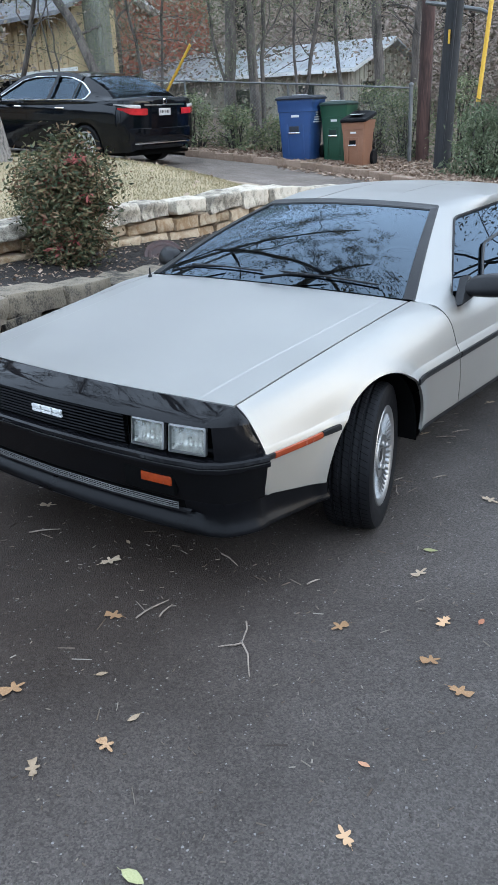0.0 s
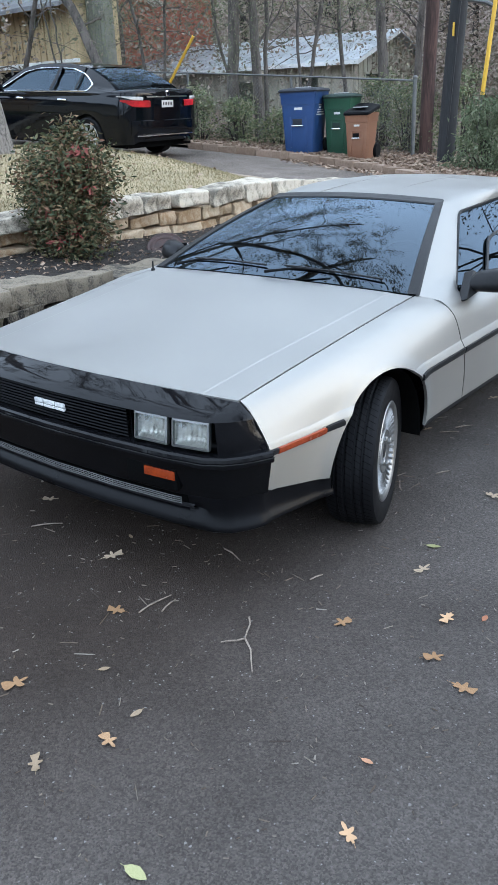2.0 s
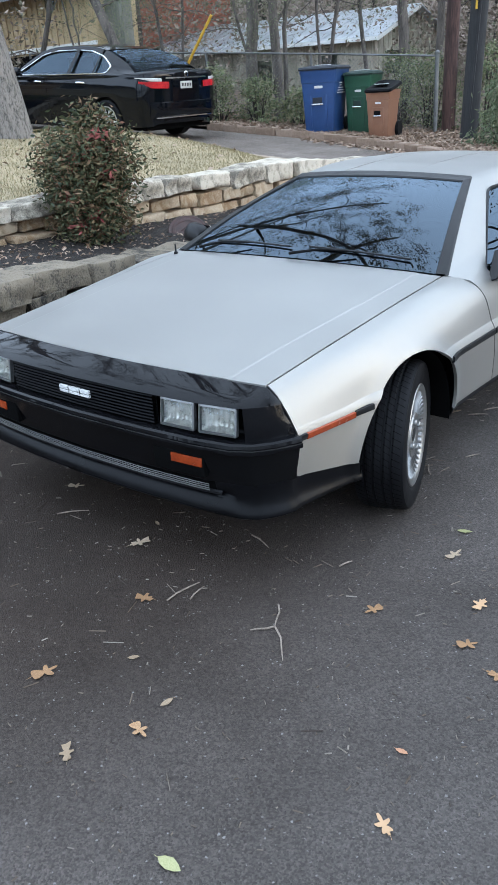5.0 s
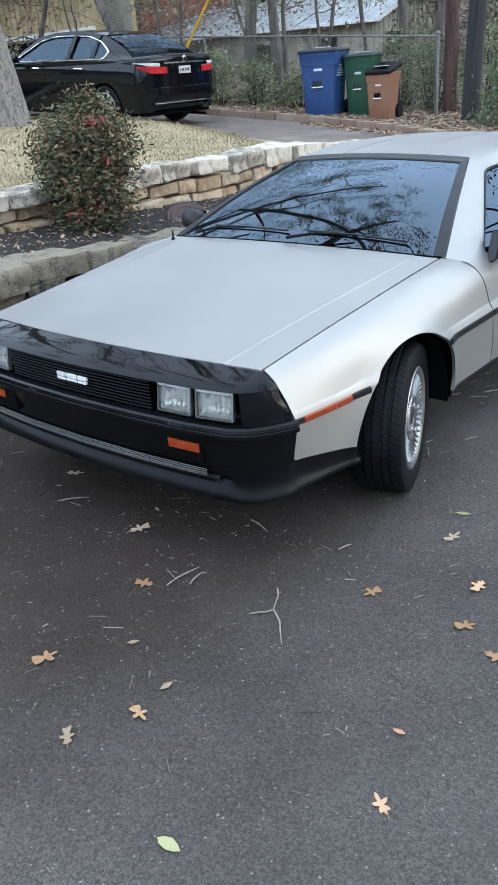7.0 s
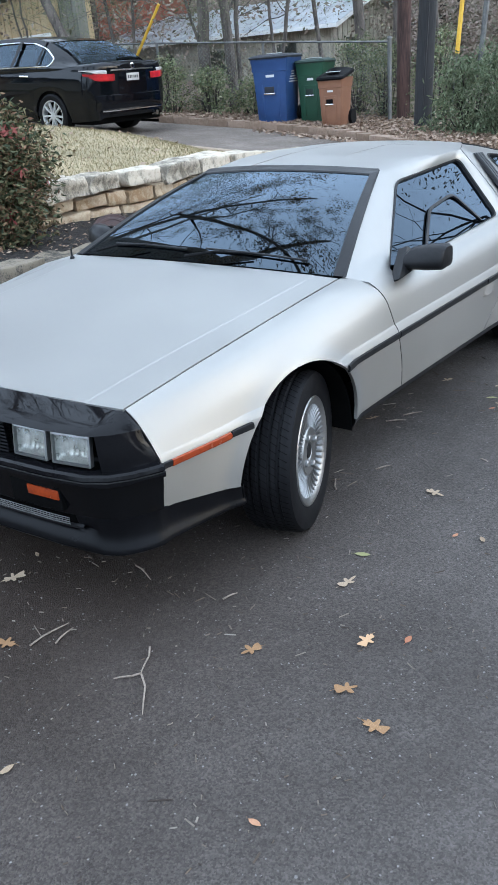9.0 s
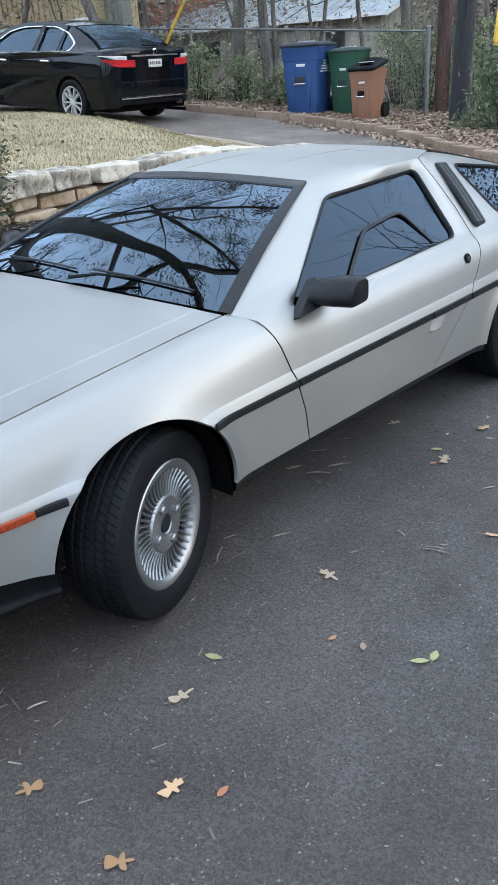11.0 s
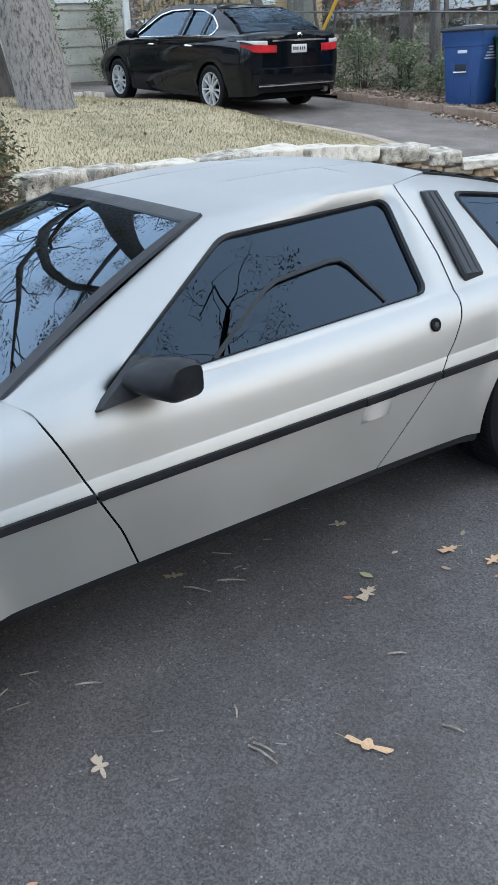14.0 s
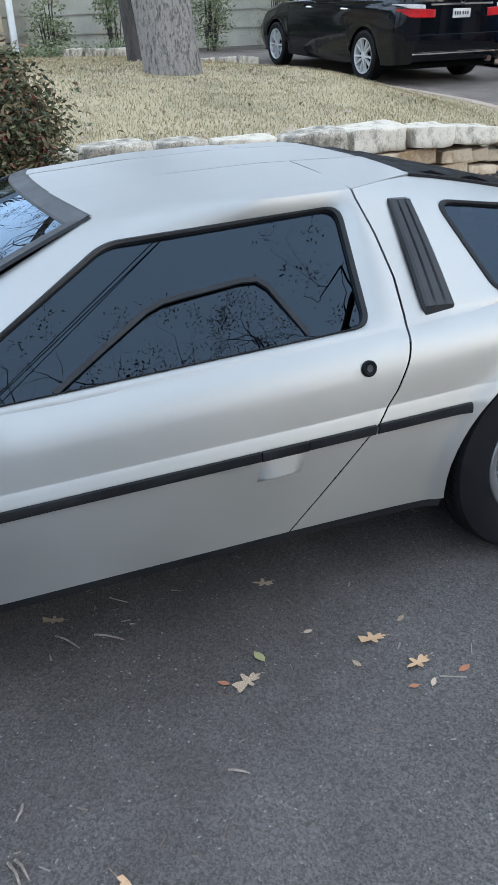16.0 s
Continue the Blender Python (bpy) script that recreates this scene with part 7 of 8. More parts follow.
for k in range(3):
    bm = bmesh.new()
    box(bm, 0.08 + k * 0.25, 0.12 + k * 0.25, 0.37, 0.4, -0.4, 4.6)
    part("batten", bm, DULLSIDE, house_b, smooth=False)
brick_house = thing("brick_house", "red brick house with a pale eave beyond the shed", "house", (-21.5, 20.15, 1.0), 66)
bm = bmesh.new()
box(bm, 0, 4.2, 0, 3.0, -0.6, 6.0, 0.02)
part("wall", bm, BRICKRED, brick_house, smooth=False)
bm = bmesh.new()
prism(bm, [Vector((1.2, -0.75, 4.35)), Vector((1.9, -0.75, 3.9)), Vector((1.9, 0.0, 3.9)), Vector((1.2, 0.0, 4.35))], (0, 0, 0.10))
part("eave", bm, TRIMWHITE, brick_house, smooth=False)
bm = bmesh.new()
prism(bm, [Vector((-0.4, -0.4, 6.0)), Vector((4.6, -0.4, 6.0)), Vector((4.6, 1.5, 7.2)), Vector((-0.4, 1.5, 7.2))], (0, 0, 0.12))
part("roof", bm, SHINGLE, brick_house, smooth=False)

# cream lap-sided house beside the lawn
house_a = thing("cream_house", "cream lap-sided house with white trim beside the lawn", "house", (-16.0, 9.85, 1.3))
bm = bmesh.new()
box(bm, -5, -0.03, -16, -0.02, -0.5, 3.2)
part("wall", bm, PALESIDE, house_a, smooth=False)
for k in range(9):
    bm = bmesh.new()
    z0 = -0.05 + k * 0.36
    prism(bm, [Vector((-0.028, -16, z0)), Vector((0.012, -16, z0)), Vector((-0.018, -16, z0 + 0.37)), Vector((-0.028, -16, z0 + 0.37))], (0, 16.0 - 0.02, 0))
    part("siding_board", bm, PALESIDE, house_a, smooth=False)
bm = bmesh.new()
box(bm, -0.03, 0.05, -0.14, 0.02, -0.3, 3.2, 0.01)
part("downspout", bm, TRIMWHITE, house_a)
bm = bmesh.new()
prism(bm, [Vector((0.6, -16.4, 2.9)), Vector((0.6, 0.5, 2.9)), Vector((-3, 0.5, 4.4)), Vector((-3, -16.4, 4.4))], (0, 0, 0.12))
part("roof", bm, SHINGLE, house_a, smooth=False)
for y in (-1.2, -9.0):
    w = thing_part("window", house_a)
    bm = bmesh.new()
    box(bm, -0.02, 0.05, y - 0.55, y + 0.55, 1.52, 2.7)
    part("frame", bm, TRIMWHITE, w, smooth=False)
    bm = bmesh.new()
    box(bm, 0.03, 0.06, y - 0.46, y + 0.46, 1.62, 2.62)
    part("pane", bm, GLASS_CAR, w, smooth=False)
porch = thing("porch_pier", "tan stone porch pier with a white downspout", "pier", (-15.5, 2.9, 1.2))
for k in range(9):
    bm = bmesh.new()
    box(bm, -0.45, 0.1, -0.9, 0.28, k * 0.3 - 0.1, k * 0.3 + 0.185, 0.02)
    part("block", bm, TANSTONE, porch)
bm = bmesh.new()
box(bm, 0.0, 0.12, 0.40, 0.52, -0.1, 2.6, 0.01)
part("downspout", bm, TRIMWHITE, porch)

# pale edging blocks at the far side of the lawn
rowb = tagged(new("lawn_border"), "row of pale stone blocks edging the far lawn", "edging", kind="structure")
rnd = random.Random(2)
pts = resample([(-12.62, 3.9, 0), (-12.5, 4.2, 0), (-12.1, 5.2, 0), (-11.3, 6.55, 0)], 9)
for i, p in enumerate(pts):
    d = (pts[min(i + 1, 8)] - pts[max(0, i - 1)]).normalized()
    laid(rowb, rnd.choice(LIME_M), (p.x, p.y, lawn_z(p.x, p.y - 0.35) + 0.03), (0.33, 0.16, 0.17), math.degrees(math.atan2(d.y, d.x)), 0, rnd.uniform(-5, 5))


# ---- black sedan on the drive: local x ahead, y to its left, origin under the rear axle ----
PAINT = mat("black_car_paint", (0.002, 0.0028, 0.0045), (0.003, 0.004, 0.006), rough=0.06, rvar=0.02, coat=0.0, bump=0, spec=0.3)
sedan = new("sedan")
sedan.matrix_world = pose(-8.71, 8.10, rise(-8.71, 8.10) + 0.003, 0, -3.7, 182)
tagged(sedan, "glossy black four-door sedan parked up the driveway", "car")
ST = [-1.12, -1.03, -0.60, 0.0, 0.8, 1.4, 2.2, 2.776, 3.3, 3.65, 3.76]
SEC = [
    [(0.66, 0.36), (0.72, 0.50), (0.73, 0.72), (0.70, 0.95), (0.60, 1.04), (0.0, 1.06)],
    [(0.80, 0.27), (0.86, 0.50), (0.87, 0.75), (0.81, 0.98), (0.68, 1.08), (0.0, 1.105)],
    [(0.86, 0.24), (0.91, 0.50), (0.92, 0.78), (0.87, 0.99), (0.74, 1.075), (0.0, 1.11)],
    [(0.86, 0.22), (0.915, 0.50), (0.925, 0.78), (0.885, 0.97), (0.80, 1.03), (0.0, 1.08)],
    [(0.86, 0.20), (0.91, 0.50), (0.925, 0.76), (0.89, 0.95), (0.82, 1.00), (0.0, 1.02)],
    [(0.86, 0.20), (0.91, 0.50), (0.925, 0.75), (0.89, 0.94), (0.82, 0.985), (0.0, 1.00)],
    [(0.86, 0.20), (0.91, 0.50), (0.925, 0.75), (0.885, 0.92), (0.80, 0.965), (0.0, 1.00)],
    [(0.86, 0.22), (0.905, 0.50), (0.92, 0.74), (0.86, 0.89), (0.70, 0.945), (0.0, 0.975)],
    [(0.83, 0.22), (0.88, 0.45), (0.88, 0.65), (0.80, 0.80), (0.62, 0.86), (0.0, 0.885)],
    [(0.70, 0.25), (0.77, 0.42), (0.77, 0.58), (0.68, 0.70), (0.5, 0.745), (0.0, 0.765)],
    [(0.45, 0.30), (0.52, 0.42), (0.52, 0.55), (0.48, 0.62), (0.38, 0.66), (0.0, 0.68)],
]


def sedan_sec(x):
    out = []
    for k in range(6):
        out.append([float(np.interp(x, ST, [s[k][0] for s in SEC])), float(np.interp(x, ST, [s[k][1] for s in SEC]))])
    if x < -0.6:
        f = max(0.02, 1 - ((-0.6 - x) / 0.525) ** 5) ** (1 / 3)
        for k in range(6):
            out[k][0] = SEC[2][k][0] * f
    for xw in (0.0, 2.776):
        d = abs(x - xw)
        if d < 0.375:
            zb = 0.325 + math.sqrt(0.375 ** 2 - d * d)
            out[0][1] = max(out[0][1], zb)
            out[0][0] = max(out[0][0], 0.905)
            out[1][1] = max(out[1][1], zb + 0.02)
            out[2][1] = max(out[2][1], zb + 0.06)
    return out


sx = sorted(set([round(v, 3) for v in list(np.linspace(-1.12, -0.6, 24)) + list(np.linspace(-0.6, 3.76, 46)) + list(np.linspace(-0.375, 0.375, 25)) + list(np.linspace(2.401, 3.151, 25)) + ST]))
bm = bmesh.new()
rows = []
for x in sx:
    s_ = sedan_sec(x)
    prof = []
    vsamp = np.linspace(0, 5, 26)
    for v in vsamp:
        prof.append((catmull([p[0] for p in s_], v), catmull([p[1] for p in s_], v)))
    left = [Vector((x, y, z)) for y, z in prof]
    rows.append(left + [Vector((x, -y, z)) for y, z in reversed(prof[:-1])])
vs = grid(bm, rows)
bm.faces.new(vs[0])
bm.faces.new(list(reversed(vs[-1])))
body = part("body", bm, PAINT, sedan, angle=50)

ROOF = [(-0.60, 0.77, 1.075), (-0.28, 0.70, 1.23), (0.10, 0.635, 1.375), (0.45, 0.605, 1.43), (0.9, 0.60, 1.45), (1.35, 0.605, 1.435), (1.70, 0.635, 1.375), (2.10, 0.715, 1.17), (2.42, 0.775, 0.985)]
arc = resample(ROOF, 40)
SIDEWIN = rounded([(0.02, 0.835, 1.045), (-0.06, 0.775, 1.15), (0.16, 0.695, 1.295), (0.48, 0.637, 1.372), (0.9, 0.63, 1.385), (1.35, 0.635, 1.37), (1.66, 0.665, 1.31), (2.28, 0.815, 0.995), (1.4, 0.86, 1.005), (0.4, 0.855, 1.035)], 0.05, 4)


for s in (1, -1):
    bm = bmesh.new()
    outer = arc + [Vector((x, 0.86, float(np.interp(x, [-0.6, 0.4, 1.4, 2.42], [1.04, 1.01, 0.985, 0.965])))) for x in np.linspace(2.38, -0.58, 30)]
    cx = (0.95, 1.18)
    dense = resample(list(SIDEWIN) + [SIDEWIN[0]], 600)
    inner = []
    for q in outer:
        a = math.atan2(q.z - cx[1], q.x - cx[0])
        inner.append(min(dense, key=lambda p: abs(math.remainder(math.atan2(p.z - cx[1], p.x - cx[0]) - a, 2 * math.pi))))
    ring_panel(bm, outer, inner, 2)
    if s < 0:
        for v in bm.verts:
            v.co.y *= -1
    part("side_frame", bm, PAINT, body, angle=40)
    bm = bmesh.new()
    f = [bm.verts.new(Vector((p.x, s * (p.y - 0.012), p.z))) for p in SIDEWIN]
    bm.faces.new(f)
    outward(bm, (0.9, 0, 0.6))
    part("side_window", bm, GLASS_CAR, body)
    bm = bmesh.new()
    tube(bm, [Vector((p.x, s * (p.y + 0.004), p.z)) for p in SIDEWIN + [SIDEWIN[0]]], 0.011, 5, cap=False)
    part("window_trim", bm, CHROME, body, "chrome window surround")
    for x0, x1 in ((0.86, 0.93), (0.30, 0.34)):
        bm = bmesh.new()
        prism(bm, [Vector((x0, s * 0.865, 1.01)), Vector((x1, s * 0.865, 1.01)), Vector((x1 - 0.1, s * 0.637, 1.40)), Vector((x0 - 0.1, s * 0.637, 1.40))], (0, s * 0.008, 0))
        part("pillar", bm, BLACK, body, smooth=False)
    for x in (0.55, 1.62):
        bm = bmesh.new()
        tube(bm, [(x - 0.1, s * 0.915, 0.90), (x, s * 0.945, 0.905), (x + 0.1, s * 0.915, 0.90)], 0.014, 6)
        part("door_handle", bm, CHROME, body, "chrome door handle")
    for x in (0.44, 1.38, 2.30):
        bm = bmesh.new()
        grid(bm, [[Vector((x + d + 0.05 * (z - 0.6), s * (float(np.interp(z, [0.25, 0.5, 0.76, 0.95], [0.868, 0.912, 0.927, 0.892])) + 0.0015), z)) for z in np.linspace(0.27, 0.95, 14)] for d in (0, 0.008)])
        part("door_gap", bm, DARK, body)
    bm = bmesh.new()
    tube(bm, [(2.08, s * 0.86, 0.99), (2.08, s * 0.97, 1.03)], 0.02, 6)
    bmesh.ops.create_uvsphere(bm, u_segments=12, v_segments=8, radius=0.1, matrix=Matrix.Translation((2.06, s * 1.0, 1.05)) @ Matrix.Diagonal((0.7, 1.15, 0.75, 1)))
    part("door_mirror", bm, PAINT, body)

bm = bmesh.new()
cab = [p for p in arc if 0.08 <= p.x <= 1.74]
grid(bm, [[Vector((p.x, p.y * u, p.z + 0.022 * (1 - u * u))) for u in np.linspace(-1, 1, 15)] for p in cab])
part("roof", bm, PAINT, body)
for name, x0, z0, w0, x1, z1, w1 in (("rear_window", 0.09, 1.372, 0.60, -0.60, 1.088, 0.70), ("windscreen", 1.73, 1.372, 0.61, 2.48, 0.985, 0.75)):
    bm = bmesh.new()
    grid(bm, [[Vector((lerp(x0, x1, t), lerp(w0, w1, t) * u, lerp(z0, z1, t) + 0.03 * math.sin(math.pi * t) + 0.022 * (1 - u * u))) for u in np.linspace(-1, 1, 13)] for t in np.linspace(0, 1, 8)])
    outward(bm, (0.9, 0, 0.6))
    part(name, bm, GLASS_CAR, body)
bm = bmesh.new()
box(bm, -0.3, 2.2, -0.72, 0.72, 0.30, 0.92)
for y in (-0.4, 0.4):
    box(bm, 0.95, 1.15, y - 0.22, y + 0.22, 0.9, 1.28, 0.04)
box(bm, -0.1, 0.1, -0.6, 0.6, 0.9, 1.18, 0.04)
part("cabin", bm, CLOTH, body)
bm = bmesh.new()
box(bm, -0.9, 3.4, -0.8, 0.8, 0.20, 0.30)
part("underbody", bm, DARK, body, smooth=False)

# tail
def wrap(y, off=0.0):
    """Rear face: x of the tail at a sideways place."""
    return interp(abs(y), [(0, -1.115), (0.5, -1.11), (0.68, -1.09), (0.80, -1.0), (0.88, -0.86), (0.91, -0.70)]) - off


for s in (1, -1):
    for nm, y0, y1, z0, z1, material, lab in (("tail_lamp", 0.42, 0.885, 0.82, 0.925, REDLENS, "red tail lamp"), ("lamp_top", 0.58, 0.90, 0.92, 0.975, LAMPCLEAR, "clear lamp segment")):
        bm = bmesh.new()
        ys_ = np.linspace(y0, y1, 16)
        rows = []
        for zz, o in ((z0, 0.0), (z0 + 0.01, 0.02), (z1 - 0.01, 0.02), (z1, 0.0)):
            rows.append([Vector((wrap(y, o), s * (y + o * (0.9 if y > 0.75 else 0)), lerp(zz, z1, 0.75 * smooth01(0.74, 0.91, y)) + 0.03 * (y - 0.42))) for y in ys_])
        grid(bm, rows)
        part(nm, bm, material, body, lab)
bm = bmesh.new()
grid(bm, [[Vector((wrap(y, o), y, z)) for y in np.linspace(-0.5, 0.5, 15)] for z, o in ((0.965, 0.01), (0.968, 0.024), (0.988, 0.024), (0.992, 0.01))])
part("boot_trim", bm, CHROME, body, "chrome bar over the number plate")
bm = bmesh.new()
box(bm, wrap(0) - 0.022, wrap(0) - 0.004, -0.14, 0.14, 0.815, 0.925, 0.004)
pl = part("number_plate", bm, LAMPCLEAR, body, "white number plate with dark bars")
bm = bmesh.new()
for k in range(6):
    y = -0.105 + k * 0.038 + (0.012 if k > 2 else 0)
    box(bm, wrap(0) - 0.025, wrap(0) - 0.021, y, y + 0.02, 0.85, 0.892)
tagged(part("plate_lettering", bm, DARK, pl, smooth=False), kind="stuff")
bm = bmesh.new()
lathe(bm, [(0.045, 0.0), (0.045, 0.012), (0.03, 0.015)], 16, Matrix.Translation((wrap(0) - 0.012, 0, 1.03)) @ pose(0, 0, 0, 0, 0, 180))
part("badge", bm, CHROME, body)
bm = bmesh.new()
grid(bm, [[Vector((wrap(y, o), y, z)) for y in np.linspace(-0.72, 0.72, 25)] for z, o in ((0.385, 0.012), (0.388, 0.036), (0.405, 0.038), (0.408, 0.02))])
part("bumper_trim", bm, CHROME, body)
bm = bmesh.new()
grid(bm, [[Vector((wrap(y, o), y, z)) for y in np.linspace(-0.80, 0.80, 25)] for z, o in ((0.63, 0.0), (0.62, 0.035), (0.52, 0.04), (0.42, 0.02), (0.30, -0.05))])
part("rear_bumper", bm, PAINT, body)
bm = bmesh.new()
tube(bm, [(-0.9, -0.55, 0.30), (-1.12, -0.55, 0.30)], 0.04, 10)
part("exhaust", bm, CHROME, body)


SILVER = mat("bright_silver_wheel", (0.55, 0.55, 0.55), (0.66, 0.66, 0.66), rough=0.35, metal=0.5, bump=0)


def sedan_wheel(x, y, s):
    w = thing_part("wheel", sedan, Matrix.Translation((x, y, 0.325)) @ pose(0, 0, 0, 0, 0, 90 if s > 0 else -90))
    bm = bmesh.new()
    lathe(bm, [(0.225, -0.09), (0.25, -0.105), (0.30, -0.105), (0.325, -0.085), (0.328, 0.0), (0.325, 0.085), (0.30, 0.105), (0.25, 0.105), (0.225, 0.09)], 40)
    part("tyre", bm, RUBBER, w)
    bm = bmesh.new()
    lathe(bm, [(0.228, 0.05), (0.232, 0.098), (0.222, 0.098), (0.212, 0.07), (0.21, -0.05), (0.05, -0.05)], 40)
    part("rim", bm, SILVER, w)
    bm = bmesh.new()
    lathe(bm, [(0.208, 0.02), (0.02, 0.02)], 24)
    part("brake", bm, DARK, w)
    bm = bmesh.new()
    lathe(bm, [(0.06, 0.05), (0.055, 0.085), (0.03, 0.092), (0.0001, 0.092)], 20)
    part("hub", bm, SILVER, w)
    bm = bmesh.new()
    grid(bm, [[Vector((x_, r, y_ * k)) for x_, y_ in ((0.055, -0.014), (0.085 + 0.008 * (r > 0.1), -0.011), (0.085 + 0.008 * (r > 0.1), 0.011), (0.055, 0.014))] for r, k in ((0.04, 0.9), (0.12, 1.0), (0.215, 1.25))])
    sp = mesh_of(bm, "spoke", SILVER, True, 30)
    for k in range(10):
        part("spoke", sp, None, w, m=pose(0, 0, 0, 36 * k + (3 if k % 2 else -3), 0, 0))


for x in (0.0, 2.776):
    sedan_wheel(x, 0.81, 1)
    sedan_wheel(x, -0.81, -1)


# the short tail: the overhang behind the rear wheels draws in
for ob in body.children_recursive + [body]:
    for v in ob.data.vertices:
        if v.co.x < -0.4:
            v.co.x = -0.4 + (v.co.x + 0.4) * 0.78


# ---- well cover in the bed ----
LIDM = mat("brown_cast_lid", (0.03, 0.015, 0.013), (0.062, 0.032, 0.027), rough=0.65, scale=12, fine=90, bump=0.4)
lid = thing("well_cover", "round brown cast cover with raised rings, tilted in the mulch", "cover")
lid.matrix_world = Matrix.Translation((-2.22, 2.10, 0.545)) @ Matrix.Rotation(radians(36), 4, Vector((0.707, 0.707, 0.0))) @ Matrix.Scale(0.60, 4)
bm = bmesh.new()
m_up = pose(0, 0, 0, 0, -90, 0)
lathe(bm, [(0.27, -0.14), (0.255, 0.0), (0.25, 0.025), (0.235, 0.03), (0.22, 0.022), (0.20, 0.022), (0.19, 0.03), (0.16, 0.03), (0.15, 0.022), (0.0001, 0.022)], 40, m_up)
part("rim", bm, LIDM, lid)
for x0, x1, y0, y1 in ((-0.06, -0.04, -0.06, 0.06), (-0.01, 0.01, -0.06, 0.06), (0.04, 0.06, -0.06, 0.06)):
    bm = bmesh.new()
    box(bm, x0, x1, y0, y1, 0.02, 0.032, 0.003)
    part("raised_bar", bm, LIDM, lid)


# ---- fallen leaves and twigs ----
def leaf_outline(lobes, rnd):
    """A lobed leaf outline in the x-y plane, stem at the origin, unit length."""
    n, out = 44, []
    amp = [rnd.uniform(0.75, 1.15) for _ in range(8)]
    for i in range(n + 1):
        a = math.pi - 2 * math.pi * (i + 0.0) / n
        k = (a + math.pi) / (2 * math.pi) * lobes
        lobe = 0.5 - 0.5 * math.cos(2 * math.pi * k)
        r = 0.10 + 0.38 * lobe ** 0.9 * amp[int(k) % lobes % 8] * (1.15 if abs(a) < 0.6 else 0.95)
        if abs(abs(a) - math.pi) < 0.25:
            r = 0.5 * abs(abs(a) - math.pi) / 0.25 * 0.3 + 0.35
        out.append((0.5 + r * 1.15 * math.cos(a), r * 0.80 * math.sin(a)))
    return out


def leaf_mesh(seed, lobes, material):
    rnd = random.Random(seed)
    bm = bmesh.new()
    out = leaf_outline(lobes, rnd) if lobes else [(0, 0.01), (0.2, 0.16), (0.5, 0.24), (0.8, 0.14), (1, 0), (0.8, -0.14), (0.5, -0.22), (0.2, -0.16), (0, -0.01)]
    curl = rnd.uniform(0.10, 0.35)

    def z(x, y):
        return 0.02 + curl * y * y * 1.6 + 0.10 * curl * math.sin(x * 3 + seed) + 0.05 * abs(x - 0.5)
    c = [bm.verts.new((x, 0, z(x, 0))) for x in np.linspace(0.0, 1.0, 7)]
    vs = [bm.verts.new((x, y, z(x, y))) for x, y in out]
    n = len(vs)
    mid = lambda v: c[min(6, max(0, round(v.co.x * 6)))]
    for i in range(n - 1):
        a, b = vs[i], vs[i + 1]
        ma, mb = mid(a), mid(b)
        try:
            if ma is mb:
                bm.faces.new((a, b, ma))
            else:
                bm.faces.new((a, b, mb, ma))
        except ValueError:
            pass
    stem = [Vector((0, 0, z(0, 0))), Vector((-0.12, 0.01, 0.03)), Vector((-0.22, 0.03, 0.02))]
    tube(bm, stem, 0.008, 4)
    return mesh_of(bm, "fallen_leaf", material, True, 60)


TANLEAF = mat("tan_oak_leaf", (0.24, 0.135, 0.06), (0.47, 0.30, 0.165), rough=0.8, scale=25, fine=160, bump=0.3, random_obj=0.5)
PALEDRY = mat("pale_dry_leaf", (0.24, 0.175, 0.11), (0.44, 0.35, 0.25), rough=0.85, scale=25, fine=160, bump=0.3, random_obj=0.4)
YELLOWGREEN = mat("yellow_green_leaf", (0.24, 0.24, 0.10), (0.38, 0.37, 0.19), rough=0.7, scale=25, fine=160, bump=0.2, random_obj=0.4)
ORANGEDRY = mat("orange_dry_leaf", (0.28, 0.11, 0.055), (0.42, 0.23, 0.13), rough=0.8, scale=25, fine=160, bump=0.2, random_obj=0.4)
OAK_T = [leaf_mesh(i, 5 + i % 2, TANLEAF) for i in range(5)]
OAK_P = [leaf_mesh(10 + i, 5 + i % 2, PALEDRY) for i in range(4)]
SM_G = [leaf_mesh(20 + i, 0, YELLOWGREEN) for i in range(2)]
SM_O = [leaf_mesh(30 + i, 0, ORANGEDRY) for i in range(2)]
SM_P = [leaf_mesh(40 + i, 0, PALEDRY) for i in range(2)]
GL = "fallen leaves on the asphalt"


def drop_leaf(mesh, x, y, size, label, rnd, rz=None):
    ob = new("fallen_leaf", mesh)
    ob.matrix_world = pose(x, y, 0.004 + rise(x, y), rnd.uniform(-7, 7), rnd.uniform(-6, 6), rnd.uniform(0, 360) if rz is None else rz) @ Matrix.Diagonal((size, size, size, 1)) @ Matrix.Translation((-0.45, 0, 0))
    tagged(ob, label, "leaf", GL)


rnd = random.Random(31)
for k, (x, y) in enumerate([(1.11, -0.70), (1.37, -0.49), (1.42, -0.70), (1.55, -0.78), (1.55, -1.40), (0.87, -1.51), (0.45, -1.07), (0.47, -1.51), (1.04, 1.74), (1.17, 1.80)]):
    drop_leaf(OAK_T[k % 5], x, y, rnd.uniform(0.062, 0.08), "tan curled oak leaf lying on the asphalt", rnd)
for k, (x, y) in enumerate([(1.17, -0.27), (0.78, -1.68), (1.15, 0.42), (0.17, -0.83), (-0.42, -0.64), (0.59, 0.96), (0.69, 1.57), (1.05, 1.37)]):
    drop_leaf(OAK_P[k % 4], x, y, rnd.uniform(0.055, 0.075), "pale grey-brown dry oak leaf on the asphalt", rnd)
long_leaf = leaf_mesh(55, 6, TANLEAF)
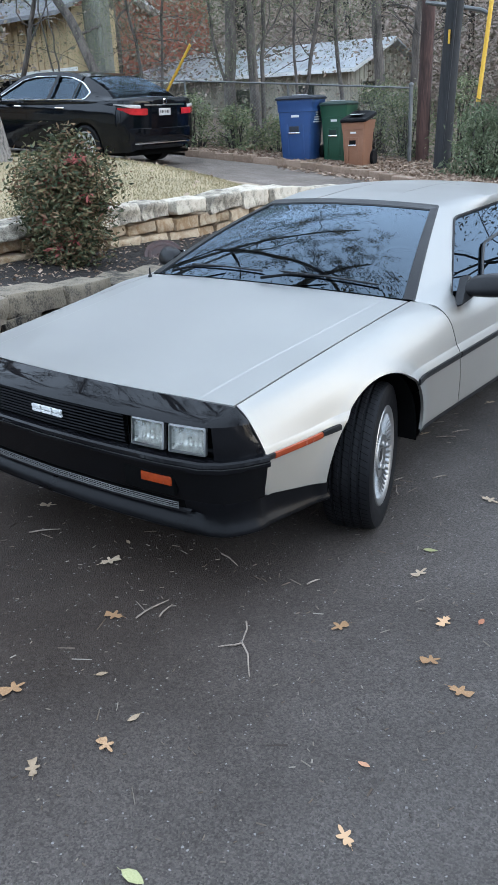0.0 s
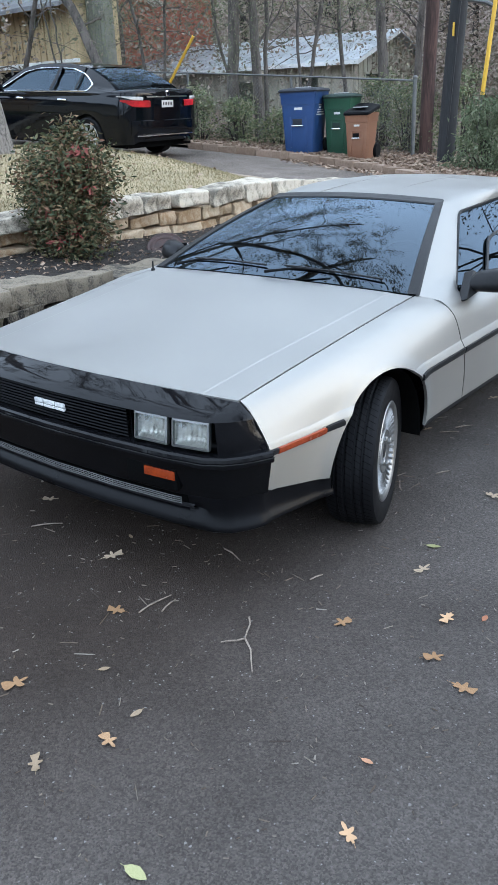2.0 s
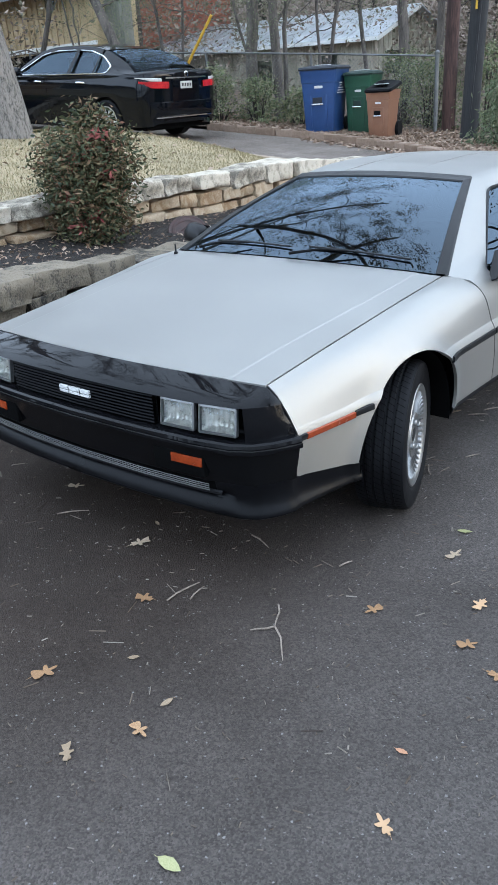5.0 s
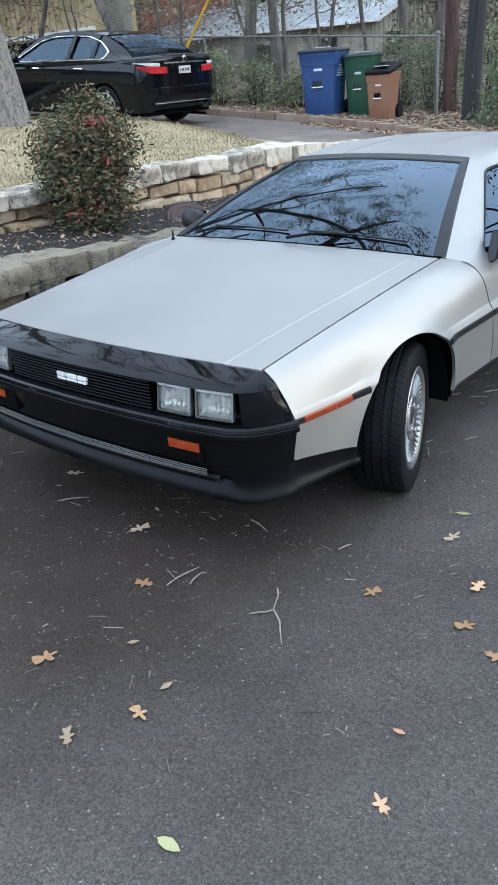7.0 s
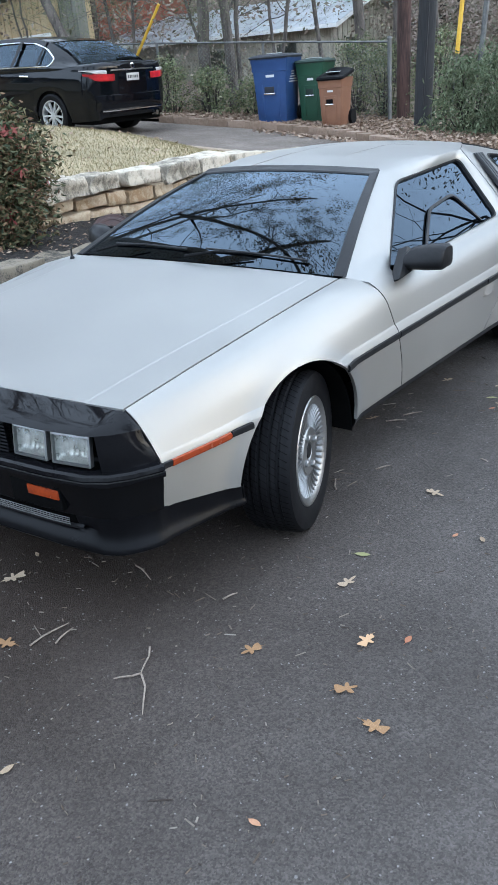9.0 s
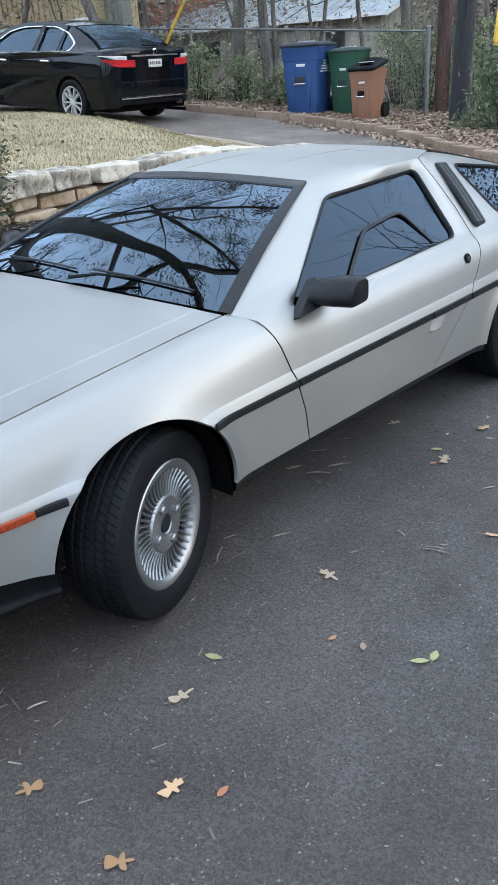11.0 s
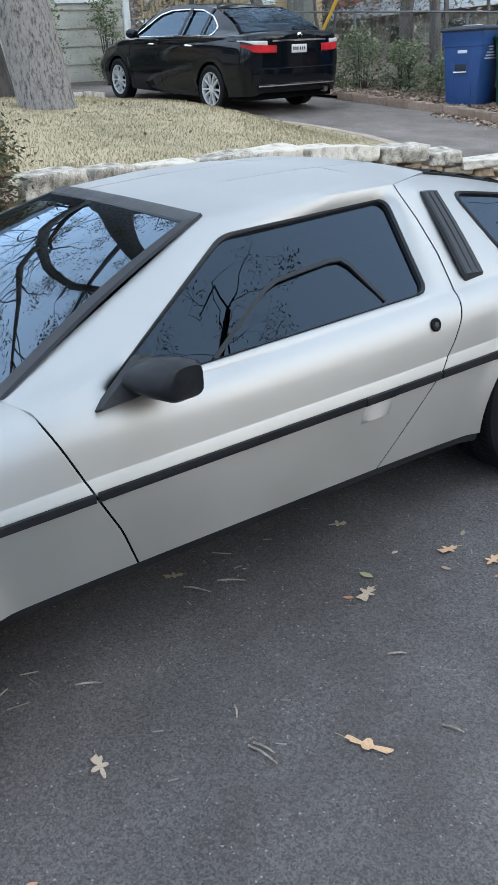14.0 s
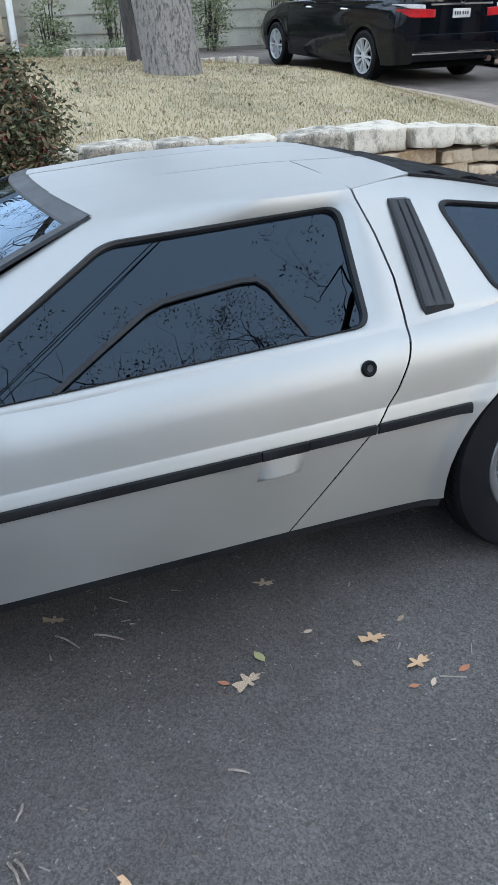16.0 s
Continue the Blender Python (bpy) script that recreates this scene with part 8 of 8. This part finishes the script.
long_leaf.transform(Matrix.Diagonal((1.0, 0.42, 0.6, 1)))
drop_leaf(long_leaf, 1.49, 0.95, 0.115, "long narrow tan oak leaf on the asphalt", rnd, 28)
for k, (x, y) in enumerate([(1.47, -1.18), (1.35, 0.17), (1.24, 1.89), (1.03, 1.31), (1.24, 1.74), (1.47, -0.43)]):
    drop_leaf(SM_O[k % 2], x, y, rnd.uniform(0.03, 0.045), "small orange-brown leaf on the asphalt", rnd)
for k, (x, y) in enumerate([(1.22, -1.76), (1.13, -0.10), (1.60, 0.23), (1.62, 0.27), (0.98, 1.43)]):
    drop_leaf(SM_G[k % 2], x, y, rnd.uniform(0.05, 0.07), "small pale green leaf on the asphalt", rnd)
for k, (x, y) in enumerate([(0.86, -1.39), (0.64, -1.31), (0.12, -0.68), (1.44, 0.19), (1.25, 1.79), (1.11, 1.65), (1.00, 1.85), (0.94, 1.59)]):
    drop_leaf(SM_P[k % 2], x, y, rnd.uniform(0.03, 0.045), "tiny pale dry leaf on the asphalt", rnd)

TWIG = mat("dry_twig", (0.12, 0.095, 0.075), (0.30, 0.25, 0.205), rough=0.9, scale=30, fine=200, bump=0.4)


def twig(x0, y0, x1, y1, r=0.0033):
    t = new("twig", None)
    bm = bmesh.new()
    a, b = Vector((0, 0, r)), Vector((x1 - x0, y1 - y0, r * 1.5))
    n = Vector((-(b - a).y, (b - a).x, 0)) * 0.06
    tube(bm, [a, a.lerp(b, 0.35) + n, a.lerp(b, 0.7) + n * 0.4 + Vector((0, 0, r * 0.5)), b], [r, r * 0.9, r * 0.8, r * 0.5], 5)
    me = mesh_of(bm, "twig", TWIG)
    bpy.data.objects.remove(t)
    t = new("twig", me)
    t.matrix_world = pose(x0, y0, 0.002)
    tagged(t, "thin dry brown twig lying on the asphalt", "twig", "twigs on the asphalt")


for q in ((0.84, -0.85, 0.90, -0.95), (0.90, -0.95, 1.02, -1.07), (0.90, -0.95, 0.85, -1.01), (0.49, -0.55, 0.60, -0.59), (0.52, -1.04, 0.54, -0.90), (0.58, -0.99, 0.57, -0.91), (-0.28, -0.85, -0.19, -0.76), (0.88, -0.55, 0.90, -0.50),
          (1.32, 0.73, 1.41, 0.75), (1.56, 1.14, 1.61, 1.16), (1.19, 0.78, 1.23, 0.76), (0.86, 0.49, 0.90, 0.55), (1.32, 0.745, 1.38, 0.765), (1.29, 1.22, 1.32, 1.26), (0.81, 0.26, 0.76, 0.34), (0.70, 1.05, 0.76, 1.12), (0.66, 0.95, 0.74, 1.0)):
    twig(*q)

# fine debris: bits of twig, bud scales and grit on the asphalt
rnd = random.Random(61)
vs, fs = [], []


def bit(x, y, z, l, w, a, h=0.003):
    c, s = math.cos(a), math.sin(a)
    k = len(vs)
    for u, v, t in ((-l, -w, 0), (l, -w, 0), (l, w, 0), (-l, w, 0), (-l, 0, h), (l, 0, h)):
        vs.append((x + u * c - v * s, y + u * s + v * c, z + t))
    fs.extend([(k, k + 1, k + 5, k + 4), (k + 3, k + 4, k + 5, k + 2), (k, k + 4, k + 3), (k + 1, k + 2, k + 5)])


for _ in range(1000):
    x, y = rnd.uniform(-1.7, 3.0), rnd.uniform(-2.4, 4.2)
    if rnd.random() < 0.5:
        y = rnd.uniform(-2.2, 0.2)
        x = rnd.uniform(-1.4, 2.0)
    bit(x, y, 0.001, rnd.uniform(0.0025, 0.009), rnd.uniform(0.0008, 0.0022), rnd.uniform(0, 6.3))
for _ in range(130):
    x, y = rnd.uniform(-1.2, 1.4), rnd.uniform(-1.6, 0.6) if rnd.random() < 0.7 else rnd.uniform(0.6, 2.6)
    bit(x, y, 0.001, rnd.uniform(0.012, 0.034), rnd.uniform(0.0012, 0.0021), rnd.uniform(0, 6.3))
for _ in range(170):
    x, y = rnd.uniform(-1.4, 1.6), rnd.uniform(-1.8, 2.4)
    bit(x, y, 0.001, rnd.uniform(0.006, 0.018), rnd.uniform(0.0014, 0.0028), rnd.uniform(0, 6.3))
DEBRIS = island_mat("debris", [(0.04, 0.03, 0.025), (0.10, 0.075, 0.055), (0.14, 0.115, 0.09), (0.22, 0.195, 0.165)])
tagged(new("debris", from_arrays("debris", vs, fs, DEBRIS)), "fine dry twig bits and bud scales scattered on the asphalt", "debris", kind="stuff")


# leaf litter
def litter(name, label, n, place, size, seed, material=DEADLEAF):
    rnd = random.Random(seed)
    vs, fs = [], []
    for _ in range(n):
        x, y, z = place(rnd)
        a = rnd.uniform(0, 6.3)
        s = size * rnd.uniform(0.5, 1.3)
        c, q = math.cos(a) * s, math.sin(a) * s
        tx, ty = rnd.gauss(0, 0.35) * s, rnd.gauss(0, 0.35) * s
        k = len(vs)
        vs += [(x - c, y - q, z + tx), (x + q * 0.5, y - c * 0.5, z + ty + 0.2 * s), (x + c, y + q, z - tx * 0.4 + 0.1 * s), (x - q * 0.5, y + c * 0.5, z - ty * 0.3 + 0.25 * s)]
        fs += [(k, k + 1, k + 2), (k, k + 2, k + 3)]
    return tagged(new(name, from_arrays(name, vs, fs, material)), label, "leaf litter", kind="stuff")


def on_bank(rnd):
    x = rnd.uniform(-14, 0)
    y = interp(x, KERB_LINE) + 0.05 + abs(rnd.gauss(0, 1.4))
    return x, y, rise(x, y) + 0.06 + 0.02 * noise.noise((x, y, 7))


litter("leaf_litter", "thick brown fallen leaves on the bank behind the kerb", 27000, on_bank, 0.034, 1)


def on_drive(rnd):
    x = rnd.uniform(-6.5, -1.0)
    y = interp(x, KERB_LINE) - 0.12 - abs(rnd.gauss(0, 0.16))
    return x, y, rise(x, y) + 0.008


litter("gutter_leaves", "brown leaves gathered along the kerb", 1300, on_drive, 0.035, 2)


def on_bed(rnd):
    x, y = rnd.uniform(-2.75, -1.95), rnd.uniform(-1.5, 5)
    return x, y, bed_z(x, y) + 0.012


litter("bed_leaves", "brown and pale fallen leaves on the mulch", 1600, on_bed, 0.017, 3)


def by_wall(rnd):
    y = rnd.uniform(-2.5, 1.0)
    x = -1.56 + abs(rnd.gauss(0, 0.14))
    return x, y, 0.01 + rnd.random() * 0.02


litter("street_edge_leaves", "brown leaves drifted along the foot of the low wall", 600, by_wall, 0.05, 4)


def on_lawn(rnd):
    x = rnd.uniform(-12, -3)
    y = rnd.uniform(-2, 6.8)
    return x, min(y, interp(x, LAWN_EDGE) - 0.1), lawn_z(x, min(y, interp(x, LAWN_EDGE) - 0.1)) + 0.02


litter("lawn_leaves", "scattered brown leaves on the lawn", 500, on_lawn, 0.035, 5)

# grass blades
rnd = random.Random(9)
vs, fs = [], []
for _ in range(150000):
    x = -2.95 - 11.0 * rnd.random() ** 1.3
    y = rnd.uniform(-2.5, 7.3)
    if y > interp(x, LAWN_EDGE) - 0.03:
        continue
    z = lawn_z(x, y)
    a, h = rnd.uniform(0, 6.3), rnd.uniform(0.012, 0.032)
    l = rnd.uniform(0.2, 1.3) * h
    w = 0.0028 + 0.0015 * rnd.random()
    k = len(vs)
    vs += [(x - w * math.sin(a), y + w * math.cos(a), z - 0.004), (x + w * math.sin(a), y - w * math.cos(a), z - 0.004), (x + l * math.cos(a), y + l * math.sin(a), z + h)]
    fs.append((k, k + 1, k + 2))
GRASS = island_mat("grass_blade", [(0.13, 0.125, 0.06), (0.215, 0.185, 0.095), (0.315, 0.25, 0.145), (0.37, 0.305, 0.19)], scale=1.6)
tagged(new("grass", from_arrays("grass", vs, fs, GRASS)), "dry straw-coloured grass blades of the lawn", "grass", kind="stuff")
